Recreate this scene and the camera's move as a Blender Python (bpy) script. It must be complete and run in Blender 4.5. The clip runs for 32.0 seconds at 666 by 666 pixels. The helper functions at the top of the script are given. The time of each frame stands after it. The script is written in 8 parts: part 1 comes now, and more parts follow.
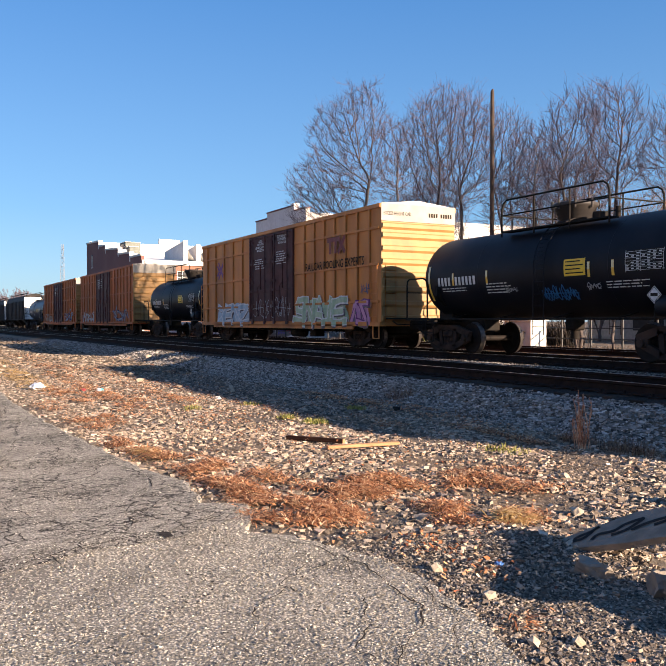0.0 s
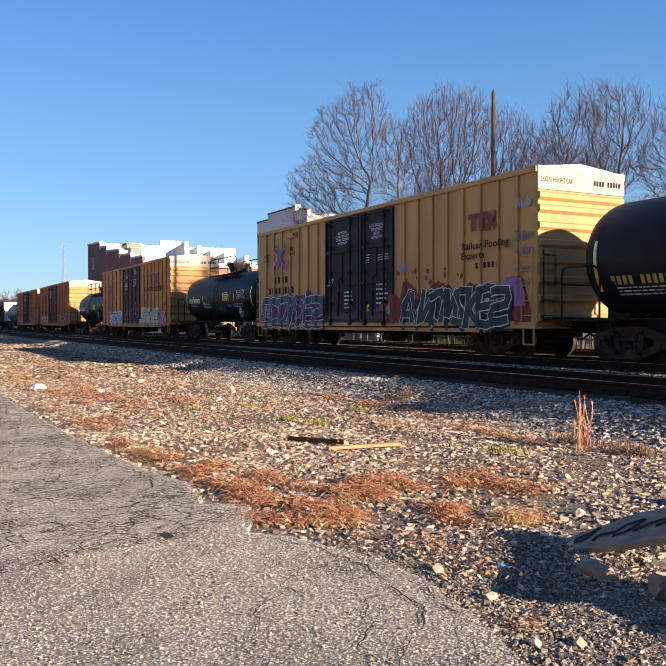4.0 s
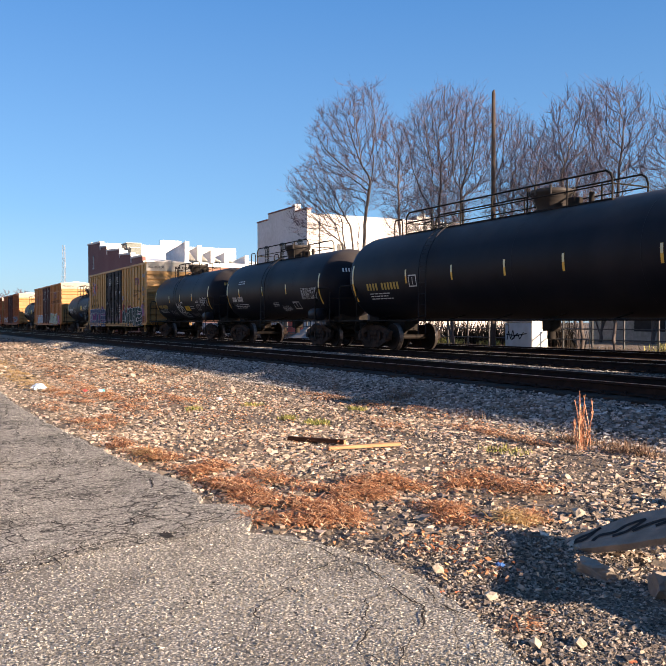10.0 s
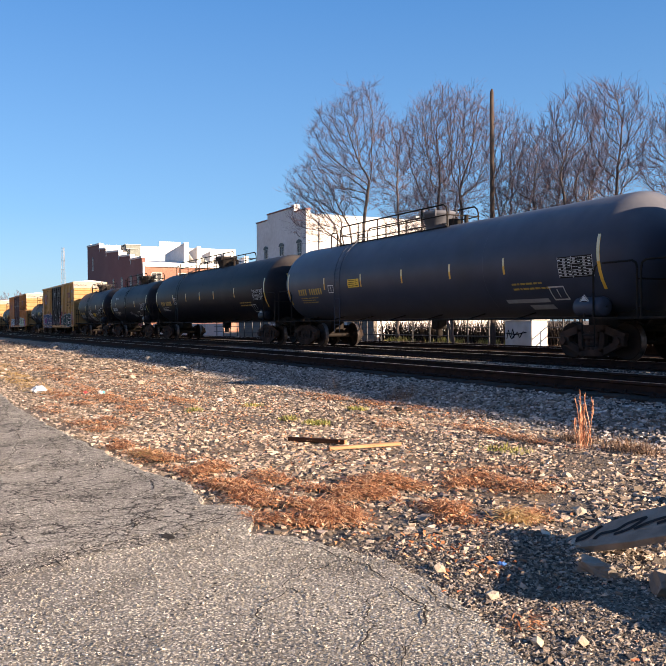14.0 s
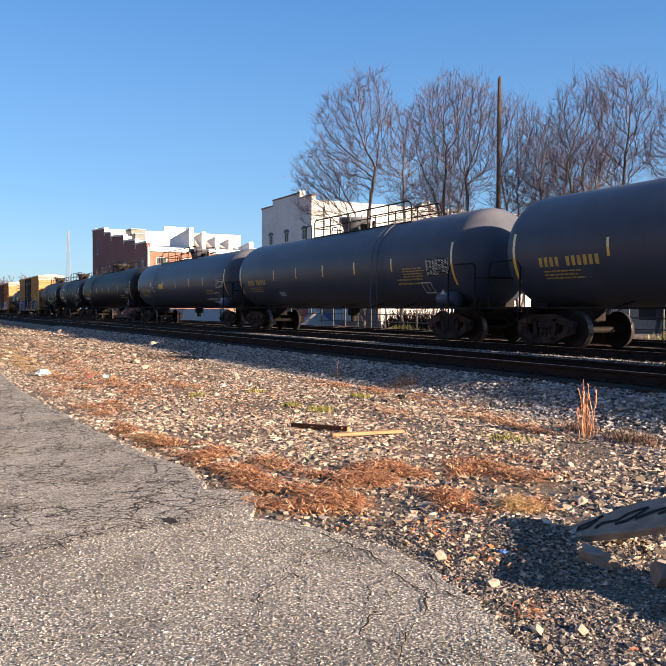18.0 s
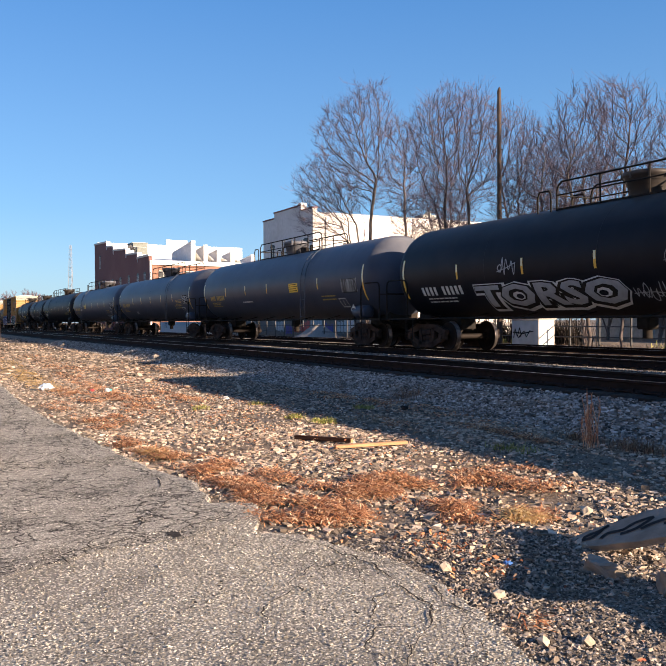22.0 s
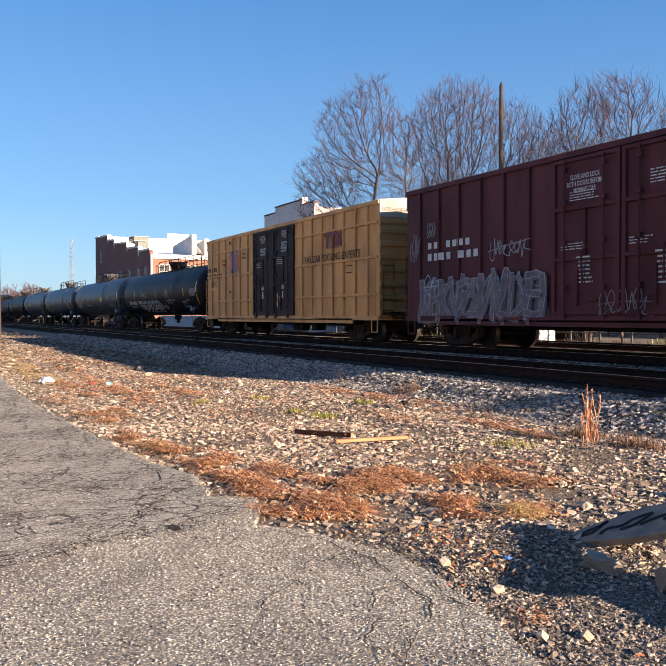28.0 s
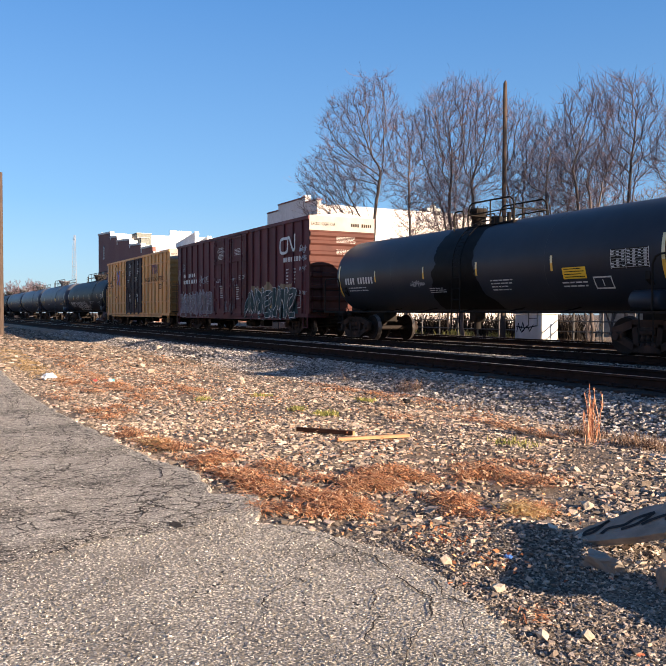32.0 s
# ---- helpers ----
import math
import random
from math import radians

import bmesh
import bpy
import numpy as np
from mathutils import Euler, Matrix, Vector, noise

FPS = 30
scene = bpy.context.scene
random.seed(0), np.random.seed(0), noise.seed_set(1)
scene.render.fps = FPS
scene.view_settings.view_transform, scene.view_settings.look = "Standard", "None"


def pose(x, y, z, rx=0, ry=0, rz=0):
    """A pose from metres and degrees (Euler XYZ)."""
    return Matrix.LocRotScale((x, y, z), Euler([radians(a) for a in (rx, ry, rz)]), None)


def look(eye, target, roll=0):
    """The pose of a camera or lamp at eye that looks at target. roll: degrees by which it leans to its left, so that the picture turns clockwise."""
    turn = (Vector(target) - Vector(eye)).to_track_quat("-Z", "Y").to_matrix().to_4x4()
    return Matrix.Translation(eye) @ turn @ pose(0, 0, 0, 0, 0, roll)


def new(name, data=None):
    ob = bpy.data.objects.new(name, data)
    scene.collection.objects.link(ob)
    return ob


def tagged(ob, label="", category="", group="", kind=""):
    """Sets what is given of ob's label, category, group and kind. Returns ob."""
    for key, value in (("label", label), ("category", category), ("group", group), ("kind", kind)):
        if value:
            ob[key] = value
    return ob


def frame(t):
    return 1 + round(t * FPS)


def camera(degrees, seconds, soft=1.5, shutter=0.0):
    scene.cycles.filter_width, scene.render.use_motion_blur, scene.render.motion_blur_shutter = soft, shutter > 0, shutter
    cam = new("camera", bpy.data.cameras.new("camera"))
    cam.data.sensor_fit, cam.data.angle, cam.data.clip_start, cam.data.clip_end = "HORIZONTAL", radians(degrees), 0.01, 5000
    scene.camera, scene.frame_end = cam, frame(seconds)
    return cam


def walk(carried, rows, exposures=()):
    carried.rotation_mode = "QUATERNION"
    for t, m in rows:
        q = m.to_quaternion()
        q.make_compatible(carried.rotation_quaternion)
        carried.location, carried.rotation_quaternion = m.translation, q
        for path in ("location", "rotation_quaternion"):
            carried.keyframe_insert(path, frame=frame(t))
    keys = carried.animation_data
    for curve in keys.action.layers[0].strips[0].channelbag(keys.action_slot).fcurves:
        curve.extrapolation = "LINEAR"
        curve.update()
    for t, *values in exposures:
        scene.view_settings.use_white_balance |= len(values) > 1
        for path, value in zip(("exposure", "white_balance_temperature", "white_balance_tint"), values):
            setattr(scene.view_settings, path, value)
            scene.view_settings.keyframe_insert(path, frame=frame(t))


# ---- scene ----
# The tracks run along X; the camera stands at X = Y = 0 and looks along the departing train.
EYE = Vector((0.0, 0.0, 1.58))
RAIL = 0.62          # top of rail
TRACK_Y = 16.15      # centre line of the train's track
NEAR_Y = 10.95       # centre line of the empty track
BACK_Y = 22.4        # centre line of the track behind the train

cam = camera(44.0, 32.0, soft=1.0)
# seconds, heading from -X, tilt down, lean
TURNS = [
    (0, 27.842, 0.788, 0.037), (0.5, 27.825, 0.745, 0.067), (1, 27.846, 0.731, 0.094), (1.5, 27.875, 0.727, 0.019),
    (2, 27.854, 0.740, 0.048), (2.5, 27.831, 0.719, -0.024), (3, 27.827, 0.709, 0.003), (3.5, 27.787, 0.703, 0.022),
    (5.5, 27.755, 0.822, 0.129), (6, 27.761, 0.817, 0.105), (6.5, 27.810, 0.780, 0.154), (7, 27.800, 0.769, 0.044),
    (7.5, 27.787, 0.765, -0.017), (8, 27.783, 0.718, -0.020), (8.5, 27.802, 0.595, -0.013), (9, 27.781, 0.590, -0.004),
    (9.5, 27.781, 0.597, 0.009), (10, 27.759, 0.727, 0.026), (10.5, 27.746, 0.852, 0.060), (11, 27.713, 0.833, 0.181),
    (11.5, 27.715, 0.789, 0.174), (12, 27.758, 0.739, 0.234), (12.5, 27.754, 0.700, 0.273), (13, 27.783, 0.662, 0.342),
    (13.5, 27.783, 0.647, 0.316), (14, 27.768, 0.716, 0.431), (14.5, 27.797, 0.828, 0.430), (16.5, 27.608, 1.479, -0.151),
    (17, 27.545, 1.600, -0.203), (17.5, 27.530, 1.668, -0.275), (18, 27.484, 1.628, -0.227), (18.5, 27.464, 1.565, -0.083),
    (19, 27.462, 1.439, -0.041), (19.5, 27.429, 1.254, 0.128), (20, 27.409, 1.124, 0.218), (20.5, 27.357, 1.002, 0.285),
    (21, 27.333, 0.900, 0.246), (21.5, 27.326, 0.872, 0.304), (22, 27.316, 0.817, 0.302), (22.5, 27.330, 0.779, 0.275),
    (23, 27.351, 0.734, 0.164), (23.5, 27.384, 0.691, 0.037), (24, 27.424, 0.675, 0.054), (24.5, 27.440, 0.684, 0.096),
    (25, 27.482, 0.690, 0.164), (25.5, 27.543, 0.772, 0.129), (27.5, 27.295, 1.201, -0.022), (28, 27.269, 1.194, 0.049),
    (28.5, 27.218, 1.077, 0.067), (29, 27.191, 1.000, 0.017), (29.5, 27.185, 1.029, -0.246), (30, 27.193, 1.014, -0.281),
    (30.5, 27.149, 1.033, -0.346), (31, 27.137, 1.053, -0.309), (31.5, 27.102, 1.232, -0.298), (32, 27.108, 1.338, -0.271)]


def aim(yaw, tilt, lean):
    a, b = radians(yaw), radians(tilt)
    way = Vector((-math.cos(a) * math.cos(b), math.sin(a) * math.cos(b), -math.sin(b)))
    return look(EYE, EYE + way * 10, -lean)


walk(cam, [(t, aim(a, b, c)) for t, a, b, c in TURNS], exposures=[(0.0, 1.78), (32.0, 1.78)])

# ---- light ----
SUN_EL, SUN_AZ = radians(15.4), radians(64.7)
world = bpy.data.worlds.new("sky")
scene.world = world
world.use_nodes = True
wn = world.node_tree.nodes
sky = wn.new("ShaderNodeTexSky")
sky.sky_type = "NISHITA"
sky.sun_disc = False
sky.sun_elevation, sky.sun_rotation = SUN_EL, SUN_AZ
sky.air_density, sky.dust_density, sky.ozone_density = 1.0, 0.5, 1.4
wn["Background"].inputs["Strength"].default_value = 0.0434
clear = wn.new("ShaderNodeMix")          # a clear winter sky: deeper blue
clear.data_type, clear.blend_type = "RGBA", "MULTIPLY"
clear.inputs[0].default_value = 1.0
clear.inputs[7].default_value = (0.64, 0.945, 1.37, 1)
world.node_tree.links.new(sky.outputs[0], clear.inputs[6])
pale = wn.new("ShaderNodeValToRGB")       # thin pale air towards the horizon
el = pale.color_ramp.elements
el[0].position, el[0].color = 0.0, (0.58, 0.76, 0.99, 1)
el[1].position, el[1].color = 1.0, (0.14, 0.33, 0.74, 1)
for at, c in ((0.13, (0.29, 0.57, 0.93, 1)), (0.36, (0.115, 0.36, 0.82, 1))):
    el.new(at).color = c
where = wn.new("ShaderNodeTexCoord")
rise = wn.new("ShaderNodeSeparateXYZ")
world.node_tree.links.new(where.outputs["Generated"], rise.inputs[0])
world.node_tree.links.new(rise.outputs[2], pale.inputs[0])
six = wn.new("ShaderNodeVectorMath")
six.operation = "SCALE"
six.inputs["Scale"].default_value = 6.0
world.node_tree.links.new(pale.outputs[0], six.inputs[0])
air = wn.new("ShaderNodeMix")
air.data_type = "RGBA"
air.inputs[0].default_value = 0.6
world.node_tree.links.new(clear.outputs[2], air.inputs[6])
world.node_tree.links.new(six.outputs[0], air.inputs[7])
world.node_tree.links.new(air.outputs[2], wn["Background"].inputs["Color"])
sun = new("sun", bpy.data.lights.new("sun", "SUN"))
sun.data.energy, sun.data.angle, sun.data.color = 5.0, radians(0.55), (1.0, 0.768, 0.56)
to_sun = Vector((math.sin(SUN_AZ) * math.cos(SUN_EL), math.cos(SUN_AZ) * math.cos(SUN_EL), math.sin(SUN_EL)))
sun.matrix_basis = look(to_sun * 60, (0, 0, 0))

# ---- mesh tools ----
class Mesh:
    """Collects vertices and faces."""
    def __init__(self):
        self.v, self.f, self.s = [], [], []

    def add(self, verts, faces, smooth=False):
        n = len(self.v)
        self.v += [tuple(p) for p in verts]
        self.f += [tuple(i + n for i in q) for q in faces]
        self.s += [smooth] * len(faces)
        return self

    def box(self, x0, x1, y0, y1, z0, z1, bev=0.0):
        if bev <= 0:
            v = [(x, y, z) for z in (z0, z1) for y in (y0, y1) for x in (x0, x1)]
            return self.add(v, [(0, 2, 3, 1), (4, 5, 7, 6), (0, 1, 5, 4), (2, 6, 7, 3), (0, 4, 6, 2), (1, 3, 7, 5)])
        b = min(bev, abs(x1 - x0) * .45, abs(y1 - y0) * .45, abs(z1 - z0) * .45)
        bm = bmesh.new()
        bmesh.ops.create_cube(bm, size=1)
        for p in bm.verts:
            p.co = Vector(((x0 + x1) / 2 + p.co.x * (x1 - x0), (y0 + y1) / 2 + p.co.y * (y1 - y0), (z0 + z1) / 2 + p.co.z * (z1 - z0)))
        bmesh.ops.bevel(bm, geom=bm.edges[:], offset=b, segments=1, affect="EDGES")
        return self.take(bm)

    def take(self, bm, m=None, smooth=False):
        bm.verts.index_update()
        v = [(m @ p.co) if m else p.co.copy() for p in bm.verts]
        self.add(v, [[p.index for p in q.verts] for q in bm.faces], smooth)
        bm.free()
        return self

    def rod(self, a, b, r, seg=8, r2=None, caps=True):
        a, b = Vector(a), Vector(b)
        d = (b - a)
        if d.length < 1e-6:
            return self
        q = d.to_track_quat("Z", "Y").to_matrix()
        r2 = r if r2 is None else r2
        v = []
        for base, rr in ((a, r), (b, r2)):
            for i in range(seg):
                w = 2 * math.pi * i / seg
                v.append(base + q @ Vector((math.cos(w) * rr, math.sin(w) * rr, 0)))
        f = [(i, (i + 1) % seg, seg + (i + 1) % seg, seg + i) for i in range(seg)]
        self.add(v, f, seg > 6)
        if caps:
            self.add(v[:seg][::-1], [tuple(range(seg))])
            self.add(v[seg:], [tuple(range(seg))])
        return self

    def pipe(self, pts, r, seg=6):
        for a, b in zip(pts, pts[1:]):
            self.rod(a, b, r, seg)
        return self

    def turned(self, profile, axis="x", seg=48, smooth=True, at=(0, 0, 0)):
        """A body of revolution: profile rows of (along, radius)."""
        v = []
        for a, r in profile:
            for i in range(seg):
                w = 2 * math.pi * i / seg
                c, s = math.cos(w) * r, math.sin(w) * r
                p = {"x": (a, c, s), "y": (s, a, c), "z": (c, s, a)}[axis]
                v.append((p[0] + at[0], p[1] + at[1], p[2] + at[2]))
        f = []
        for k in range(len(profile) - 1):
            for i in range(seg):
                j = (i + 1) % seg
                f.append((k * seg + i, k * seg + j, (k + 1) * seg + j, (k + 1) * seg + i))
        return self.add(v, f, smooth)

    def poly(self, pts, thick=0.0, way=(0, 0, 1)):
        """A flat polygon, given thickness along way."""
        n = len(pts)
        pts = [Vector(p) for p in pts]
        if thick == 0:
            return self.add(pts, [tuple(range(n))])
        w = Vector(way) * thick
        v = pts + [p + w for p in pts]
        return self.add(v, [tuple(range(n))[::-1], tuple(range(n, 2 * n))] + [(i, (i + 1) % n, n + (i + 1) % n, n + i) for i in range(n)])

    def data(self, name, mat):
        me = bpy.data.meshes.new(name)
        me.from_pydata(self.v, [], self.f)
        me.polygons.foreach_set("use_smooth", self.s)
        me.materials.append(mat)
        me.update()
        return me


def part(name, mesh, mat, parent=None, label="", m=None):
    """One mesh object under a thing or a part."""
    me = mesh if isinstance(mesh, bpy.types.Mesh) else mesh.data(name, mat)
    ob = new(name, me)
    ob.parent = parent
    if m is not None:
        ob.matrix_basis = m
    if label:
        ob["label"] = label
    return ob


def thing(name, label, category, group="", m=None, mesh=None, mat=None, kind=""):
    ob = new(name, mesh.data(name, mat) if mesh else None)
    if m is not None:
        ob.matrix_basis = m
    return tagged(ob, label, category, group, kind)


def grid_sheet(xs, ys, height):
    """A sheet over the grid xs, ys."""
    nx, ny = len(xs), len(ys)
    m = Mesh()
    m.v = [(x, y, height(x, y)) for y in ys for x in xs]
    m.f = [(j * nx + i, j * nx + i + 1, (j + 1) * nx + i + 1, (j + 1) * nx + i) for j in range(ny - 1) for i in range(nx - 1)]
    m.s = [True] * len(m.f)
    return m


def curve(pts, k=5):
    """A smooth line through a few points."""
    out = []
    for i in range(len(pts) - 1):
        a, b = pts[max(i - 1, 0)], pts[i]
        c, d = pts[i + 1], pts[min(i + 2, len(pts) - 1)]
        for j in range(k):
            t = j / k
            out.append(tuple(.5 * (2 * b[n] + (c[n] - a[n]) * t + (2 * a[n] - 5 * b[n] + 4 * c[n] - d[n]) * t * t + (3 * b[n] - a[n] - 3 * c[n] + d[n]) * t ** 3) for n in (0, 1)))
    return out + [pts[-1]]


# ---- materials ----
def mat(name, col, col2=None, rough=0.7, metal=0.0, scale=6.0, bump=0.1, bscale=40.0, stain=None, sscale=0.6, samount=0.5, detail=6.0,
        rand=0.0, coords="Object", stretch=(1, 1, 1), island=0.0, spec=0.5):
    """A surface: two tones by fine noise, large stains, relief, and a spread from piece to piece."""
    m = bpy.data.materials.new(name)
    m.use_nodes = True
    nt = m.node_tree
    n, l = nt.nodes, nt.links
    b = n["Principled BSDF"]
    b.inputs["Roughness"].default_value, b.inputs["Metallic"].default_value = rough, metal
    b.inputs["Specular IOR Level"].default_value = spec
    tc = n.new("ShaderNodeTexCoord")
    mp = n.new("ShaderNodeMapping")
    mp.inputs["Scale"].default_value = stretch
    l.new(tc.outputs[coords], mp.inputs["Vector"])
    def nz(s, d=detail):
        t = n.new("ShaderNodeTexNoise")
        t.inputs["Scale"].default_value, t.inputs["Detail"].default_value = s, d
        l.new(mp.outputs[0], t.inputs["Vector"])
        return t.outputs["Fac"]
    def ramp(fac, a, c):
        r = n.new("ShaderNodeMapRange")
        r.inputs["From Min"].default_value, r.inputs["From Max"].default_value = a, c
        l.new(fac, r.inputs["Value"])
        return r.outputs[0]
    def mix(fac, a, c):
        x = n.new("ShaderNodeMix")
        x.data_type = "RGBA"
        for sock, val in ((x.inputs[6], a), (x.inputs[7], c)):
            if isinstance(val, tuple):
                sock.default_value = (*val, 1)
            else:
                l.new(val, sock)
        if isinstance(fac, float):
            x.inputs[0].default_value = fac
        else:
            l.new(fac, x.inputs[0])
        return x.outputs[2]
    c = mix(ramp(nz(scale), 0.35, 0.65), col, col2 or tuple(v * 0.75 for v in col))
    if stain:
        k = n.new("ShaderNodeMath")
        k.operation = "MULTIPLY"
        l.new(ramp(nz(sscale, 8), 0.48, 0.72), k.inputs[0])
        k.inputs[1].default_value = samount
        c = mix(k.outputs[0], c, stain)
    if rand or island:
        src = n.new("ShaderNodeObjectInfo").outputs["Random"] if rand else n.new("ShaderNodeNewGeometry").outputs["Random Per Island"]
        h = n.new("ShaderNodeHueSaturation")
        r = n.new("ShaderNodeMapRange")
        a = rand or island
        r.inputs["To Min"].default_value, r.inputs["To Max"].default_value = 1 - a, 1 + a
        l.new(src, r.inputs["Value"])
        l.new(r.outputs[0], h.inputs["Value"])
        l.new(c, h.inputs["Color"])
        c = h.outputs["Color"]
    l.new(c, b.inputs["Base Color"])
    if bump:
        bp = n.new("ShaderNodeBump")
        bp.inputs["Strength"].default_value, bp.inputs["Distance"].default_value = bump, 0.02
        l.new(nz(bscale, 4), bp.inputs["Height"])
        l.new(bp.outputs[0], b.inputs["Normal"])
    return m


M_BLACK = mat("tank_black", (0.0062, 0.006, 0.0095), (0.0092, 0.009, 0.013), rough=0.5, scale=1.5, bump=0.03, bscale=8, stain=(0.032, 0.026, 0.026), sscale=0.5, samount=0.5, spec=0.13)
M_TAR = mat("spilled_tar", (0.004, 0.004, 0.0045), (0.008, 0.008, 0.008), rough=0.5, scale=3, bump=0.08, bscale=10, spec=0.06)
M_SLATE = mat("tank_slate", (0.017, 0.021, 0.03), (0.023, 0.027, 0.037), rough=0.45, scale=1.2, bump=0.03, bscale=8, stain=(0.035, 0.033, 0.033), sscale=0.5, samount=0.4, spec=0.2)
M_GREY = mat("tank_grey", (0.038, 0.045, 0.066), (0.048, 0.056, 0.08), rough=0.45, scale=1.2, bump=0.03, bscale=8, stain=(0.05, 0.047, 0.045), sscale=0.5, samount=0.4, spec=0.2)
def dusty_sunlit(m, z0, z1, col, most):
    """Paler upper shell, in streaks: dust, with the sunlit look put into its colour."""
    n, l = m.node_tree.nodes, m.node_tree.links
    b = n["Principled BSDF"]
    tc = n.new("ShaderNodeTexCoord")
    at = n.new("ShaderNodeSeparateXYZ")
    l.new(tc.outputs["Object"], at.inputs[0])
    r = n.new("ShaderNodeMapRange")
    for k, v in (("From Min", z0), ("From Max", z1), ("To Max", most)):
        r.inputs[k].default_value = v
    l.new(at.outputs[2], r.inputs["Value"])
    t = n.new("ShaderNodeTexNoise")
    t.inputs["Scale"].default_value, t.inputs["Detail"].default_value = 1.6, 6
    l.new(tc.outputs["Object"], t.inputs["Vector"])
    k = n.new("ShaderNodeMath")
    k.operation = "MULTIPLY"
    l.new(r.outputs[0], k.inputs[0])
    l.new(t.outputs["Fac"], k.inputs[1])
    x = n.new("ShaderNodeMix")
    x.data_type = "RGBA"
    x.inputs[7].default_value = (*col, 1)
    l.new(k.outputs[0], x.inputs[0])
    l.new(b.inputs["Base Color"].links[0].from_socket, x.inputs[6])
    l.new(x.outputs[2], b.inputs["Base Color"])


# these pale tops also stand in for direct sun on the shells
dusty_sunlit(M_BLACK, 3.2, 4.0, (0.16, 0.14, 0.12), .5)
dusty_sunlit(M_GREY, 3.0, 4.1, (0.26, 0.25, 0.25), .6)
M_STEEL = mat("dark_steel", (0.01, 0.0095, 0.009), (0.02, 0.017, 0.015), rough=0.8, scale=5, bump=0.15, stain=(0.04, 0.025, 0.016), sscale=1.5, samount=0.5, spec=0.12)
M_RIM = mat("rim_steel", (0.14, 0.12, 0.11), (0.07, 0.06, 0.055), rough=0.45, metal=0.8, scale=8, bump=0.02)
M_FRAME = mat("truck_casting", (0.042, 0.029, 0.024), (0.024, 0.018, 0.016), rough=0.85, scale=5, bump=0.2, stain=(0.085, 0.052, 0.037), sscale=1.5, samount=0.6, spec=0.1)
M_WHEEL = mat("wheel_steel", (0.018, 0.013, 0.011), (0.012, 0.01, 0.009), rough=0.7, scale=6, spec=0.12)
M_TREAD = mat("polished_steel", (0.45, 0.44, 0.43), (0.3, 0.29, 0.28), rough=0.3, metal=1.0, scale=10, bump=0.02)
M_YELLOW = mat("box_yellow", (0.56, 0.22, 0.055), (0.45, 0.165, 0.042), rough=0.6, scale=1.6, bump=0.06, bscale=10, stain=(0.2, 0.075, 0.028), sscale=0.7, samount=0.8, stretch=(1, 1, 0.3), spec=0.3)
M_YELLOW2 = mat("box_yellow_fresh", (0.5, 0.28, 0.09), (0.42, 0.228, 0.07), rough=0.55, scale=1.6, bump=0.05, bscale=10, stain=(0.28, 0.13, 0.045), sscale=0.6, samount=0.4, stretch=(1, 1, 0.3), spec=0.3)
# paints of the car ends, their colours dimmed for the tree shade there
M_MAREND = mat("end_maroon", (0.085, 0.032, 0.025), (0.062, 0.024, 0.02), rough=0.6, scale=1.5, bump=0.06, stain=(0.05, 0.024, 0.018), sscale=0.8, samount=0.6, spec=0.1)
M_PANEL = mat("panel_white", (0.27, 0.25, 0.225), (0.2, 0.183, 0.163), rough=0.6, scale=2, bump=0.05, stain=(0.3, 0.26, 0.21), sscale=1.2, samount=0.6)
M_END = mat("end_yellow", (0.37, 0.2, 0.062), (0.28, 0.15, 0.047), rough=0.6, scale=1.5, bump=0.06, stain=(0.17, 0.1, 0.042), sscale=0.9, samount=0.7)
M_YELLOW3 = mat("box_yellow_bright", (0.7, 0.355, 0.118), (0.6, 0.295, 0.095), rough=0.55, scale=1.6, bump=0.05, bscale=10, stain=(0.3, 0.125, 0.05), sscale=0.8, samount=0.65, stretch=(1, 1, 0.3), spec=0.3)
M_RUSTBOX = mat("box_orange", (0.46, 0.13, 0.034), (0.34, 0.095, 0.027), rough=0.65, scale=1.6, bump=0.08, stain=(0.11, 0.045, 0.02), sscale=0.7, samount=0.85, stretch=(1, 1, 0.3), spec=0.3)
M_DOORBLK = mat("door_black", (0.024, 0.022, 0.026), (0.036, 0.032, 0.036), rough=0.6, scale=2, bump=0.06, stain=(0.05, 0.04, 0.034), sscale=0.8, samount=0.5, spec=0.12)
M_DOORDRK = mat("door_dark", (0.034, 0.024, 0.026), (0.048, 0.033, 0.035), rough=0.6, scale=2, bump=0.06, stain=(0.07, 0.045, 0.04), sscale=0.8, samount=0.5, spec=0.12)
M_DOORBRN = mat("door_brown", (0.1, 0.042, 0.042), (0.065, 0.03, 0.03), rough=0.6, scale=2.5, bump=0.08, stain=(0.09, 0.07, 0.06), sscale=0.9, samount=0.4, spec=0.12)
M_MAROON = mat("box_maroon", (0.118, 0.037, 0.042), (0.092, 0.029, 0.034), rough=0.55, scale=1.2, bump=0.05, bscale=10, stain=(0.045, 0.02, 0.017), sscale=0.6, samount=0.6, stretch=(1, 1, 0.3), spec=0.1)
M_WHITE = mat("white_paint", (0.68, 0.65, 0.6), (0.56, 0.53, 0.48), rough=0.5, scale=2, bump=0.04, stain=(0.42, 0.38, 0.32), sscale=1.0, samount=0.4)
M_HOPPER = mat("hopper_grey", (0.036, 0.032, 0.031), (0.026, 0.023, 0.022), rough=0.75, scale=1.5, stain=(0.06, 0.042, 0.034), sscale=0.8, samount=0.6, spec=0.2)
M_STRIPE = mat("strip_yellow", (0.74, 0.43, 0.05), (0.64, 0.36, 0.04), rough=0.4, scale=8, bump=0)
